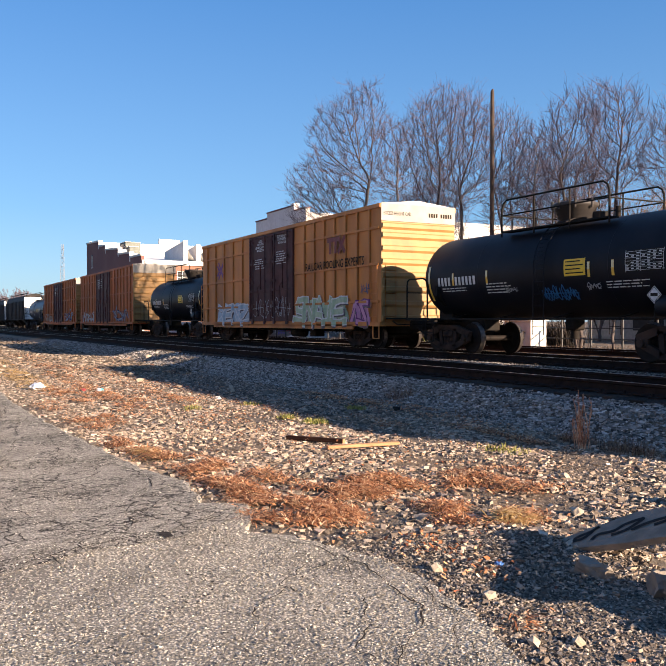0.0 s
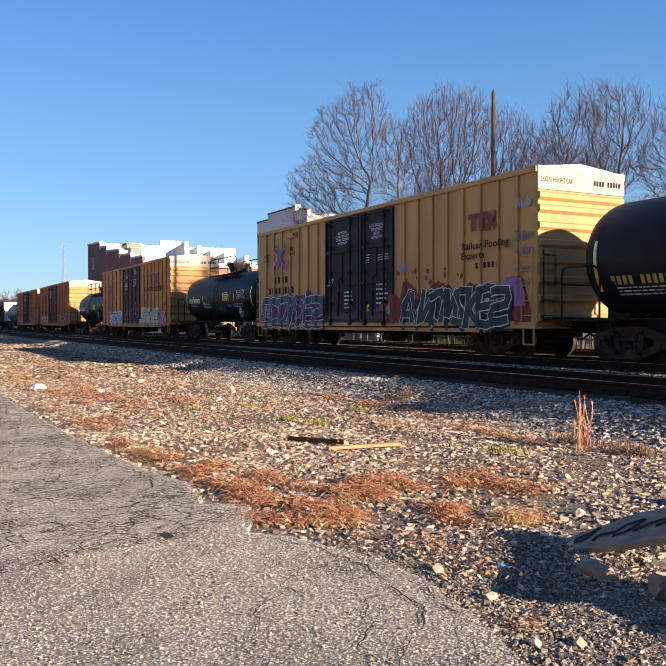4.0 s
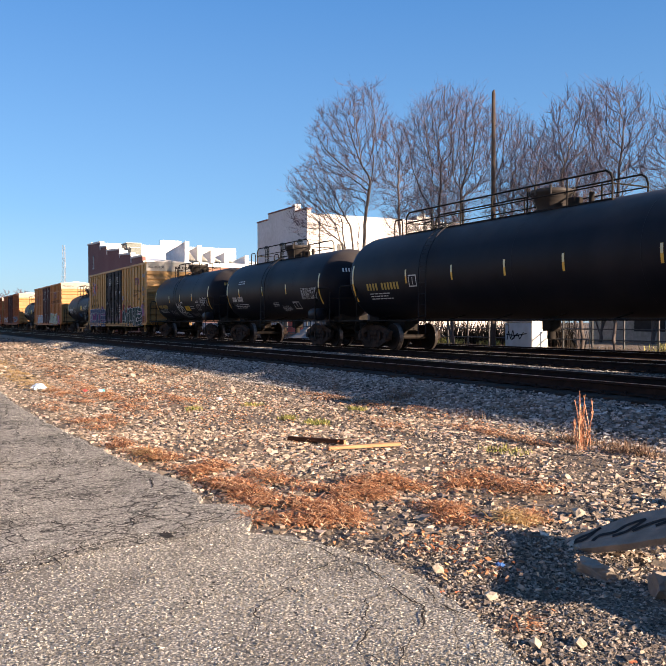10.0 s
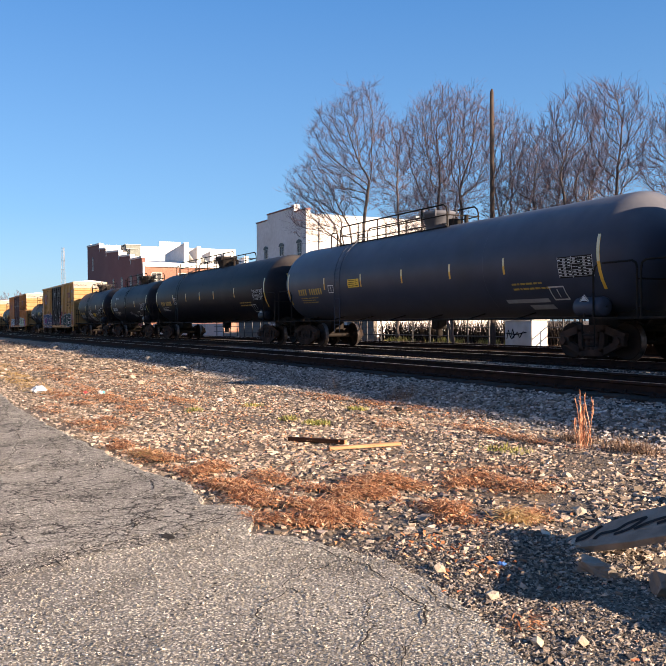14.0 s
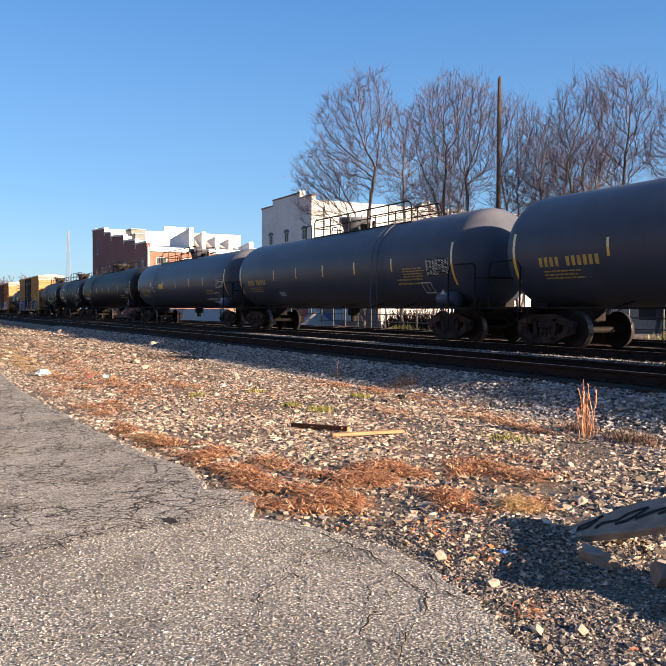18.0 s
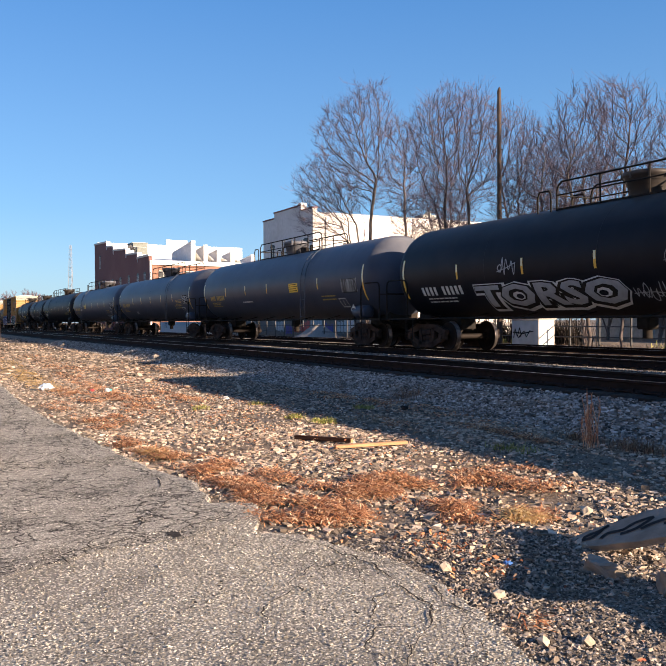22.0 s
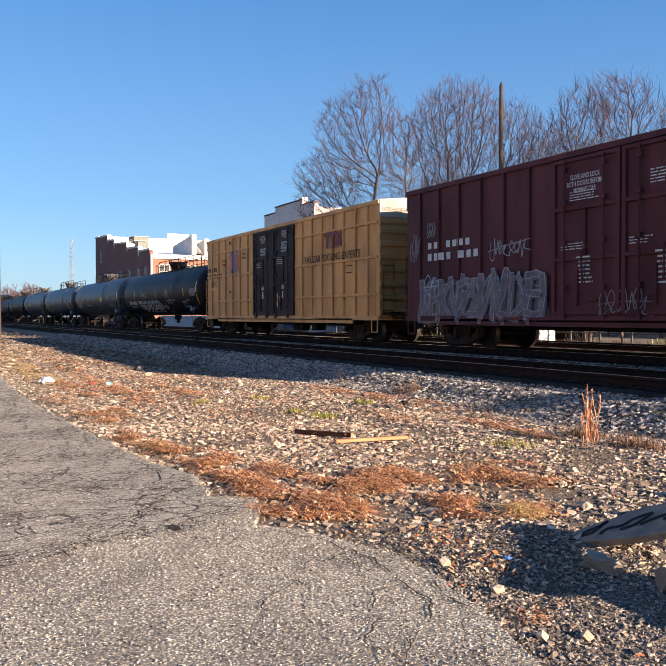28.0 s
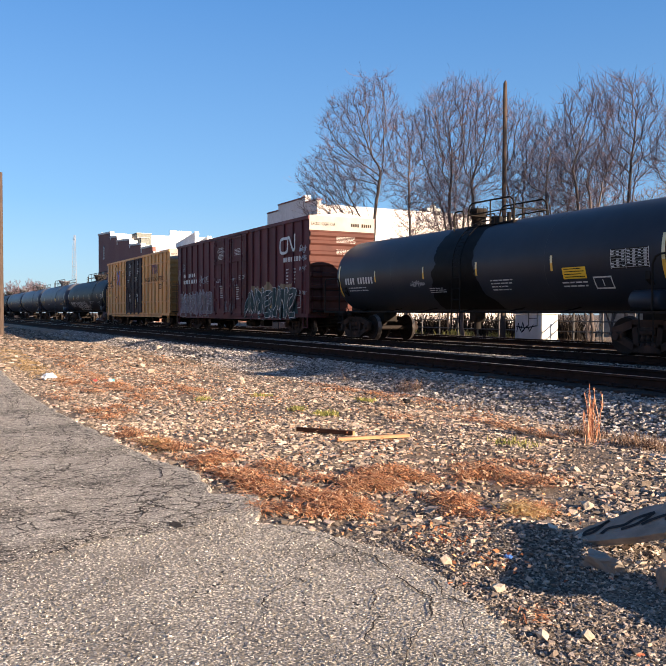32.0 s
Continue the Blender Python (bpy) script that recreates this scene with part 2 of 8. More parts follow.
M_STRIPEW = mat("strip_pale", (0.72, 0.66, 0.42), (0.62, 0.55, 0.3), rough=0.4, scale=8, bump=0)
M_SIGN = mat("sign_yellow", (0.8, 0.5, 0.02), (0.7, 0.43, 0.02), rough=0.5, scale=8, bump=0)
M_INKW = mat("letters_white", (0.62, 0.62, 0.6), (0.45, 0.45, 0.44), rough=0.6, scale=10, bump=0)
M_INKY = mat("letters_yellow", (0.5, 0.33, 0.06), (0.32, 0.21, 0.045), rough=0.6, scale=10, bump=0)
M_INKK = mat("letters_black", (0.02, 0.017, 0.015), (0.03, 0.025, 0.02), rough=0.85, spec=0.1, scale=10, bump=0)
M_ROOFW = mat("roof_grey", (0.42, 0.41, 0.4), (0.34, 0.33, 0.32), rough=0.5, metal=0.3, scale=1.5, stain=(0.2, 0.15, 0.12), sscale=0.6)

# ---- ground ----
def ground_z(x, y):
    """The lot is level; the ballast bank climbs to the tracks and the land behind lies level with them."""
    t = min(max((y - 8.35) / 1.05, 0), 1)
    z = 0.32 * t * t * (3 - 2 * t)
    if -60 < x < 8 and 1.5 < y < 8.6:
        z += 0.03 * noise.noise((x * .8, y * .8, 0)) * min(1, (y - 1.5), (8.6 - y))
    z += 0.075 * math.exp(-((x + 4.1) / .75) ** 2 - ((y - 3.95) / .55) ** 2)      # rubble heap under the slab
    return z


def spaced(a, b, n, p=1.0):
    return [a + (b - a) * (i / n) ** p for i in range(n + 1)]


def stone_mat(name, stops, rough=0.9):
    """Broken stone: a tone of its own for each piece, with fine grain."""
    m = bpy.data.materials.new(name)
    m.use_nodes = True
    n, l = m.node_tree.nodes, m.node_tree.links
    b = n["Principled BSDF"]
    b.inputs["Roughness"].default_value = rough
    b.inputs["Specular IOR Level"].default_value = 0.25
    g = n.new("ShaderNodeNewGeometry")
    r = n.new("ShaderNodeValToRGB")
    el = r.color_ramp.elements
    while len(el) < len(stops):
        el.new(0.5)
    for e, (p, c) in zip(el, stops):
        e.position, e.color = p, (*c, 1)
    l.new(g.outputs["Random Per Island"], r.inputs[0])
    t = n.new("ShaderNodeTexNoise")
    t.inputs["Scale"].default_value, t.inputs["Detail"].default_value = 90, 5
    tc = n.new("ShaderNodeTexCoord")
    l.new(tc.outputs["Object"], t.inputs["Vector"])
    x = n.new("ShaderNodeMix")
    x.data_type, x.blend_type = "RGBA", "OVERLAY"
    x.inputs[0].default_value = 0.5
    l.new(r.outputs[0], x.inputs[6])
    l.new(t.outputs["Fac"], x.inputs[7])
    l.new(x.outputs[2], b.inputs["Base Color"])
    bp = n.new("ShaderNodeBump")
    bp.inputs["Strength"].default_value, bp.inputs["Distance"].default_value = 0.4, 0.01
    l.new(t.outputs["Fac"], bp.inputs["Height"])
    l.new(bp.outputs[0], b.inputs["Normal"])
    return m


M_GROUND = mat("gravel_bed", (0.22, 0.18, 0.144), (0.058, 0.048, 0.039), rough=0.95, scale=55, bump=1.0, bscale=70, stain=(0.2, 0.135, 0.085), sscale=0.35, samount=0.7, spec=0.2)
M_STONE = stone_mat("broken_stone", [(0, (0.0698, 0.0567, 0.0465)), (0.36, (0.153, 0.122, 0.0958)), (0.6, (0.27, 0.214, 0.166)), (0.78, (0.372, 0.296, 0.229)), (0.95, (0.512, 0.423, 0.344)), (1.0, (0.419, 0.223, 0.149))])
M_STONEM = stone_mat("verge_stone", [(0, (0.0516, 0.043, 0.0361)), (0.36, (0.112, 0.0903, 0.074)), (0.6, (0.198, 0.16, 0.128)), (0.82, (0.31, 0.254, 0.206)), (0.96, (0.464, 0.396, 0.335)), (1.0, (0.327, 0.163, 0.103))])
M_STONEF = stone_mat("far_stone", [(0, (0.0396, 0.0326, 0.0264)), (0.36, (0.101, 0.081, 0.0651)), (0.6, (0.176, 0.139, 0.109)), (0.85, (0.264, 0.211, 0.167)), (0.96, (0.387, 0.326, 0.273)), (1.0, (0.264, 0.123, 0.066))])
M_BALLAST = stone_mat("grey_ballast", [(0, (0.04, 0.037, 0.034)), (0.35, (0.165, 0.15, 0.137)), (0.7, (0.29, 0.265, 0.243)), (0.93, (0.43, 0.395, 0.365)), (1.0, (0.58, 0.54, 0.5))])
M_BITS = stone_mat("brick_bits", [(0, (0.22, 0.06, 0.035)), (0.4, (0.34, 0.12, 0.065)), (0.7, (0.44, 0.22, 0.13)), (1.0, (0.5, 0.37, 0.27))])

xs = [-3000, -1500, -800, -500, -350, -250, -200, -160] + spaced(-130, -42, 44) + spaced(-40, 8, 96)[0:] + [12, 20, 40, 80, 200, 600, 3000]
ys = [-3000, -600, -150, -40, -15, -8, -4] + spaced(-2, 11, 78) + [12.5, 14, 18, 24, 30, 40, 60, 100, 200, 500, 1200, 3000]
ground = part("ground", grid_sheet(xs, ys, ground_z), M_GROUND)
tagged(ground, "dry earth and stony gravel ground by the tracks", "ground", kind="structure")

# ---- asphalt lot with a crumbled edge ----
def tarred(name, light, dark, grain, chip_col, crazed=False):
    m = mat(name, light, dark, rough=0.9, scale=60, bump=0.9, bscale=75, stain=(0.15, 0.137, 0.125), sscale=0.45, samount=0.7, detail=3, spec=0.2)
    nt = m.node_tree
    n, l = nt.nodes, nt.links
    bsdf = n["Principled BSDF"]
    tco = n.new("ShaderNodeTexCoord")
    vor = n.new("ShaderNodeTexVoronoi")       # pale stone chips worn clear of the tar
    vor.inputs["Scale"].default_value = grain
    l.new(tco.outputs["Object"], vor.inputs["Vector"])
    def span(src, a, b, c=0.0, d=1.0):
        r = n.new("ShaderNodeMapRange")
        for k, v in (("From Min", a), ("From Max", b), ("To Min", c), ("To Max", d)):
            r.inputs[k].default_value = v
        l.new(src, r.inputs["Value"])
        return r.outputs[0]
    def times(a, b):
        k = n.new("ShaderNodeMath")
        k.operation = "MULTIPLY"
        l.new(a, k.inputs[0])
        l.new(b, k.inputs[1])
        return k.outputs[0]
    def over(fac, under, col):
        x = n.new("ShaderNodeMix")
        x.data_type = "RGBA"
        x.inputs[7].default_value = (*col, 1)
        l.new(fac, x.inputs[0])
        l.new(under, x.inputs[6])
        return x.outputs[2]
    def cloud(size, detail=4):
        t = n.new("ShaderNodeTexNoise")
        t.inputs["Scale"].default_value, t.inputs["Detail"].default_value = size, detail
        l.new(tco.outputs["Object"], t.inputs["Vector"])
        return t.outputs["Fac"]
    pick = n.new("ShaderNodeSeparateColor")
    l.new(vor.outputs["Color"], pick.inputs[0])
    col = bsdf.inputs["Base Color"].links[0].from_socket
    col = over(times(span(vor.outputs["Distance"], .55, .35), span(pick.outputs[0], .45, .6)), col, chip_col)
    col = over(times(span(cloud(24, 2), .6, .68), span(cloud(1.1), .45, .6)), col, (0.03, 0.027, 0.024))   # lost stones, in patches
    col = over(times(span(cloud(.9, 5), .5, .7), span(cloud(.35, 2), .2, .6, 0, .55)), col, tuple(v * .55 for v in dark))
    if crazed:                                # a web of fine cracks
        warp = n.new("ShaderNodeTexNoise")
        warp.inputs["Scale"].default_value, warp.inputs["Detail"].default_value = 3.2, 4
        l.new(tco.outputs["Object"], warp.inputs["Vector"])
        mixv = n.new("ShaderNodeMix")
        mixv.data_type, mixv.blend_type = "RGBA", "LINEAR_LIGHT"
        mixv.inputs[0].default_value = .16
        stretch = n.new("ShaderNodeMapping")
        stretch.inputs["Scale"].default_value = (1.25, .8, 1)
        l.new(tco.outputs["Object"], stretch.inputs["Vector"])
        l.new(stretch.outputs[0], mixv.inputs[6])
        l.new(warp.outputs["Color"], mixv.inputs[7])
        web = n.new("ShaderNodeTexVoronoi")
        web.feature = "DISTANCE_TO_EDGE"
        web.inputs["Scale"].default_value = 5.0
        l.new(mixv.outputs[2], web.inputs["Vector"])
        line = span(web.outputs["Distance"], .05, .01)
        col = over(times(line, span(cloud(1.3, 3), .33, .47)), col, (0.022, 0.02, 0.018))
        fine = n.new("ShaderNodeTexVoronoi")
        fine.feature = "DISTANCE_TO_EDGE"
        fine.inputs["Scale"].default_value = 14.0
        l.new(mixv.outputs[2], fine.inputs["Vector"])
        col = over(times(span(fine.outputs["Distance"], .08, .015), span(cloud(2.2, 3), .44, .58)), col, (0.04, 0.036, 0.03))
    l.new(col, bsdf.inputs["Base Color"])
    grit = n.new("ShaderNodeBump")
    grit.inputs["Strength"].default_value, grit.inputs["Distance"].default_value = 0.6, 0.01
    grit.invert = True
    l.new(vor.outputs["Distance"], grit.inputs["Height"])
    l.new(bsdf.inputs["Normal"].links[0].from_socket, grit.inputs["Normal"])
    l.new(grit.outputs[0], bsdf.inputs["Normal"])
    return m


M_ASPH = tarred("old_asphalt", (0.385, 0.35, 0.29), (0.145, 0.131, 0.108), 62, (0.65, 0.595, 0.5))
M_ASPHO = tarred("crazed_asphalt", (0.37, 0.342, 0.295), (0.14, 0.129, 0.11), 78, (0.57, 0.53, 0.455), True)

EDGE = [(-140, .9), (-60, 1.0), (-32, 2.2), (-23, 2.1), (-20.4, 2.03), (-17, 1.94), (-13.7, 2.0), (-11.71, 2.1), (-10.2, 2.17), (-8.56, 2.26), (-7.92, 2.44), (-6.95, 2.36), (-6.72, 2.26), (-6.62, 2.5), (-6.5, 2.61), (-6.28, 2.57), (-5.75, 2.3), (-5.6, 2.27), (-5.4, 2.47), (-5.02, 2.65), (-4.74, 2.71),
        (-4.47, 2.79), (-4.1, 2.77), (-3.63, 2.71), (-3.28, 2.64), (-2.9, 2.5), (-2.2, 2.2), (-1, 2.0), (3, 1.7), (30, 1.5)]


def edge_y(x):
    for (x0, y0), (x1, y1) in zip(EDGE, EDGE[1:]):
        if x0 <= x <= x1:
            return y0 + (y1 - y0) * (x - x0) / (x1 - x0)
    return 2.0


rim = []
x = -140.0
while x < 30:
    rim.append((x, edge_y(x) + .06 * noise.noise((x * 2.3, 0, 3)) + .04 * noise.noise((x * 9, 0, 5))))
    x += .05 if -14 < x < -1 else (.25 if -35 < x <= -14 else 2.0)
asph = Mesh()
n = len(rim)
asph.v = [(x, y, .035) for x, y in rim] + [(x, y + .03, -.03) for x, y in rim] + [(x, -1.5, .03) for x, y in rim] + [(x, -60, .03) for x, y in rim]
for i in range(n - 1):
    asph.f += [(i, 2 * n + i, 2 * n + i + 1, i + 1)[::-1], (i, i + 1, n + i + 1, n + i)[::-1], (2 * n + i, 3 * n + i, 3 * n + i + 1, 2 * n + i + 1)[::-1]]
asph.f = [q[::-1] for q in asph.f]
asph.s = [False] * len(asph.f)
lot = part("asphalt_lot", asph, M_ASPH)
tagged(lot, "worn grey asphalt lot with cracks and a crumbled edge", "pavement", kind="structure")
# the older layer beyond a long ragged joint
JOINT = [(-1.3, -12), (-4.6, -1.0), (-5.34, .53), (-5.63, 1.03), (-5.7, 1.68), (-5.93, 2.15), (-6.26, 2.47)]
line = []
for (x0, y0), (x1, y1) in zip(JOINT, JOINT[1:]):
    k = max(2, int(math.hypot(x1 - x0, y1 - y0) / .06))
    for i in range(k):
        x, y = x0 + (x1 - x0) * i / k, y0 + (y1 - y0) * i / k
        line.append((x + .07 * noise.noise((x * 3, y * 3, 8)) + .03 * noise.noise((x * 14, y * 14, 9)), y))
old = Mesh()
far_side = [(x, y - .035) for x, y in rim if x < -6.3]
for i, (x, y) in enumerate(far_side):
    old.v += [(x, y, .0392), (x, .2, .0392)]
old.f = [(2 * i, 2 * i + 1, 2 * i + 3, 2 * i + 2) for i in range(len(far_side) - 1)]
old.s = [False] * len(old.f)
near_side = [(x, y) for x, y in line if y > .2]
x_end = far_side[-1][0]
strip_v = [(x, y, .0392) for x, y in near_side] + [(x_end, min(y, far_side[-1][1]), .0392) for x, y in near_side]
old.add(strip_v, [(i, i + 1, len(near_side) + i + 1, len(near_side) + i) for i in range(len(near_side) - 1)])
part("older_layer", old, M_ASPHO, lot, "older darker asphalt layer crazed with fine cracks")

M_CRACK = mat("crack_dirt", (0.025, 0.022, 0.02), (0.05, 0.045, 0.04), rough=1.0, scale=20, bump=0.3, spec=0.1)


def crack(points, w, seed, hair=True):
    """A ragged crack that thins out and breaks off, with hair cracks beside it."""
    rnd = random.Random(seed)
    pts = []
    off = Vector((0, 0))
    for (x0, y0), (x1, y1) in zip(points, points[1:]):
        k = max(2, int(math.hypot(x1 - x0, y1 - y0) / .04))
        for i in range(k):
            u = i / k
            off = off * .8 + Vector((rnd.gauss(0, .011), rnd.gauss(0, .011)))
            px, py = x0 + (x1 - x0) * u, y0 + (y1 - y0) * u
            pts.append(Vector((px + .03 * noise.noise((px * 4, py * 4, seed)) + off.x, py + .03 * noise.noise((px * 4, py * 4, seed + 9)) + off.y, .0435)))
    m = Mesh()
    v = []
    for i, p in enumerate(pts):
        d = (pts[min(i + 1, len(pts) - 1)] - pts[max(i - 1, 0)]).normalized()
        thick = min(.8, max(.12, .42 + .7 * noise.noise((p.x * 5, p.y * 5, seed + 3.5))))
        s = Vector((-d.y, d.x, 0)) * min(.0065, w * .75 * thick * rnd.uniform(.5, 1.3)) * min(1, .15 + 4 * i / len(pts), .15 + 4 * (len(pts) - 1 - i) / len(pts))
        v += [p + s, p - s]
    m.add(v, [(2 * i, 2 * i + 1, 2 * i + 3, 2 * i + 2) for i in range(len(pts) - 1)])
    part("crack", m, M_CRACK, lot, "dark weathered crack in the asphalt")
    for j in range(int(len(pts) / 14) if hair else 0):
        p = rnd.choice(pts)
        a, L = rnd.uniform(0, 6.28), rnd.uniform(.12, .4)
        q = (p.x + math.cos(a) * L, p.y + math.sin(a) * L)
        if q[1] < edge_y(q[0]) - .04:
            crack([(p.x, p.y), q], w * .55, seed * 31 + j + 500, False)


for k, (pts, w) in enumerate([
        ([(-5.66, .5), (-5.53, .7), (-5.71, .96), (-5.84, 1.27), (-5.89, 1.43), (-5.82, 1.67), (-6.03, 1.92), (-6.13, 2.15), (-6.37, 2.46)], .05),
        ([(-6.64, .96), (-6.68, 1.29), (-6.5, 1.48)], .045),
        ([(-5.56, 2.3), (-5.1, 2.5), (-4.72, 2.58), (-4.43, 2.6), (-4.07, 2.55), (-3.71, 2.5), (-3.44, 2.25), (-3.22, 2.04), (-3.0, 1.9)], .035),
        ([(-4.35, 2.7), (-3.96, 2.72), (-3.5, 2.6), (-3.34, 2.5), (-3.18, 2.4)], .03),
        ([(-7.07, 1.13), (-6.89, 1.47), (-6.59, 1.72), (-6.15, 1.83)], .03),
        ([(-6.08, 2.11), (-6.26, 2.35), (-6.36, 2.5)], .035),
        ([(-7.9, .79), (-8.01, 1.17), (-8.13, 1.58), (-8.73, 1.87)], .035),
        ([(-6.05, 1.48), (-6.4, 1.6), (-6.9, 1.95), (-7.2, 2.2)], .025),
        ([(-8.7, 1.2), (-9.4, 1.5), (-10.4, 1.7), (-12, 1.8)], .03),
        ([(-9.5, .9), (-10.6, 1.2), (-11.8, 1.4), (-14, 1.7)], .03),
        ([(-4.72, 2.58), (-4.6, 2.35), (-4.65, 2.1)], .02),
        ([(-3.71, 2.5), (-3.6, 2.62), (-3.3, 2.6)], .025),
        ([(-7.3, 1.9), (-7.7, 2.1), (-8.2, 2.2), (-9.0, 2.1)], .03),
        ([(-6.9, 1.95), (-6.55, 2.15), (-6.3, 2.05)], .02),
        ([(-13, 1.2), (-15, 1.6), (-17, 1.8)], .04),
        ([(-4.9, 2.5), (-4.6, 2.2), (-4.35, 2.0), (-4.0, 2.05)], .02), ([(-4.35, 2.0), (-4.1, 1.7), (-3.7, 1.5)], .02), ([(-4.07, 2.55), (-3.95, 2.3), (-3.6, 2.1), (-3.44, 2.25)], .022), ([(-3.6, 2.1), (-3.35, 1.9), (-3.1, 1.95)], .02), ([(-4.72, 2.58), (-4.35, 2.4), (-4.05, 2.3)], .018), ([(-3.3, 2.55), (-3.05, 2.35), (-2.8, 2.2)], .022), ([(-5.2, 2.4), (-5.0, 2.2), (-4.75, 2.15)], .015)]):
    crack(pts, w * .52, k)
pit = Mesh()
rnd = random.Random(5)
pit.poly([(-5.84 + .13 * math.cos(a) * rnd.uniform(.5, 1), 1.7 + .06 * math.sin(a) * rnd.uniform(.5, 1), .044) for a in [i * math.pi / 8 for i in range(16)]])
part("pit", pit, M_CRACK, lot, "dark pit in the asphalt")

# ---- loose stones ----
BOX_V = np.array([(x, y, z) for x in (-1, 1) for y in (-1, 1) for z in (-1, 1)], float) * .72
BOX_F = np.array([(0, 1, 3), (0, 3, 2), (4, 6, 7), (4, 7, 5), (0, 4, 5), (0, 5, 1), (2, 3, 7), (2, 7, 6), (0, 2, 6), (0, 6, 4), (1, 5, 7), (1, 7, 3)])
OCT_V = np.array([(1, 0, 0), (0, 1, 0), (-1, 0, 0), (0, -1, 0), (0, 0, 1), (0, 0, -1)], float)
OCT_F = np.array([(0, 1, 4), (1, 2, 4), (2, 3, 4), (3, 0, 4), (1, 0, 5), (2, 1, 5), (3, 2, 5), (0, 3, 5)])


def scatter_mesh(name, places, sizes, material, fine=True, flat=0.5, rng=None):
    """Many small broken stones in one mesh."""
    v0, f0 = (BOX_V, BOX_F) if fine else (OCT_V, OCT_F)
    k = len(places)
    if k == 0:
        return None
    v = v0[None] * rng.uniform(*((.7, 1.25) if fine else (.45, 1.4)), (k, len(v0), 1)) + rng.normal(0, .17 if fine else .24, (k, len(v0), 3))
    asp = np.stack([rng.uniform(.8, 1.6, k), rng.uniform(.6, 1.0, k), rng.uniform(flat * .7, flat * 1.25, k)], 1)
    v = v * asp[:, None] * sizes[:, None, None] * .5
    a = rng.uniform(0, 2 * np.pi, k)
    tl = rng.normal(0, .5, k)
    ct, st = np.cos(tl), np.sin(tl)
    y, z = v[..., 1] * ct[:, None] - v[..., 2] * st[:, None], v[..., 1] * st[:, None] + v[..., 2] * ct[:, None]
    x = v[..., 0]
    ca, sa = np.cos(a)[:, None], np.sin(a)[:, None]
    v = np.stack([x * ca - y * sa, x * sa + y * ca, z], -1) + places[:, None]
    f = f0[None] + (np.arange(k) * len(v0))[:, None, None]
    me = bpy.data.meshes.new(name)
    nv, nf = k * len(v0), k * len(f0)
    me.vertices.add(nv)
    me.vertices.foreach_set("co", v.reshape(-1))
    me.loops.add(nf * 3)
    me.loops.foreach_set("vertex_index", f.reshape(-1).astype(np.int32))
    me.polygons.add(nf)
    me.polygons.foreach_set("loop_start", np.arange(nf, dtype=np.int32) * 3)
    me.polygons.foreach_set("use_smooth", np.zeros(nf, bool))
    me.materials.append(material)
    me.update(calc_edges=True)
    return me


def seen(x, y):
    return (y < -x * 1.27 + .6) & (y > -x * .06)


def strew(x0, x1, y0, y1, per_m2, lo, hi, seed, keep=None):
    rng = np.random.default_rng(seed)
    k = int((x1 - x0) * (y1 - y0) * per_m2)
    p = np.stack([rng.uniform(x0, x1, k), rng.uniform(y0, y1, k)], 1)
    p = p[seen(p[:, 0], p[:, 1])]
    if keep is not None:
        p = p[[keep(a, b, rng) for a, b in p]]
    s = lo * (hi / lo) ** (rng.beta(1.3, 2.1, len(p)))
    z = np.array([ground_z(a, b) for a, b in p]) if len(p) else np.zeros(0)
    return np.column_stack([p, z + s * .12]), s, rng


BARE = [(-6.9, 6.9, .7, .28), (-9.6, 6.2, .8, .25), (-4.9, 4.35, .45, .18), (-15.5, 4.6, 1.2, .35), (-18.5, 6.2, 1.5, .4), (-7.5, 5.35, .55, .5), (-5.6, 5.0, .5, .3), (-5.75, 3.45, .4, .2), (-6.45, 3.3, .3, .15), (-12.5, 5.3, .8, .3)]


def lot_edge(x, y, rng):
    d = y - edge_y(x)
    if d < .02:
        return False
    # fewer pale stones where the slab's shadow is deepened by dark grit
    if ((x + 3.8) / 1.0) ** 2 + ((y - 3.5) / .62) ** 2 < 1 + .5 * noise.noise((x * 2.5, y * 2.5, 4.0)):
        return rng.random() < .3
    bare = noise.noise((x * .55, y * .9, 7.0))
    for bx, by, rx, ry in BARE:
        e = ((x - bx) / rx) ** 2 + ((y - by) / ry) ** 2 + .6 * noise.noise((x * 3, y * 3, 1.0))
        if e < 1:
            return rng.random() < .12
    return rng.random() < min(1, .5 + d * 1.5) * (1.0 if bare < .1 else .22)


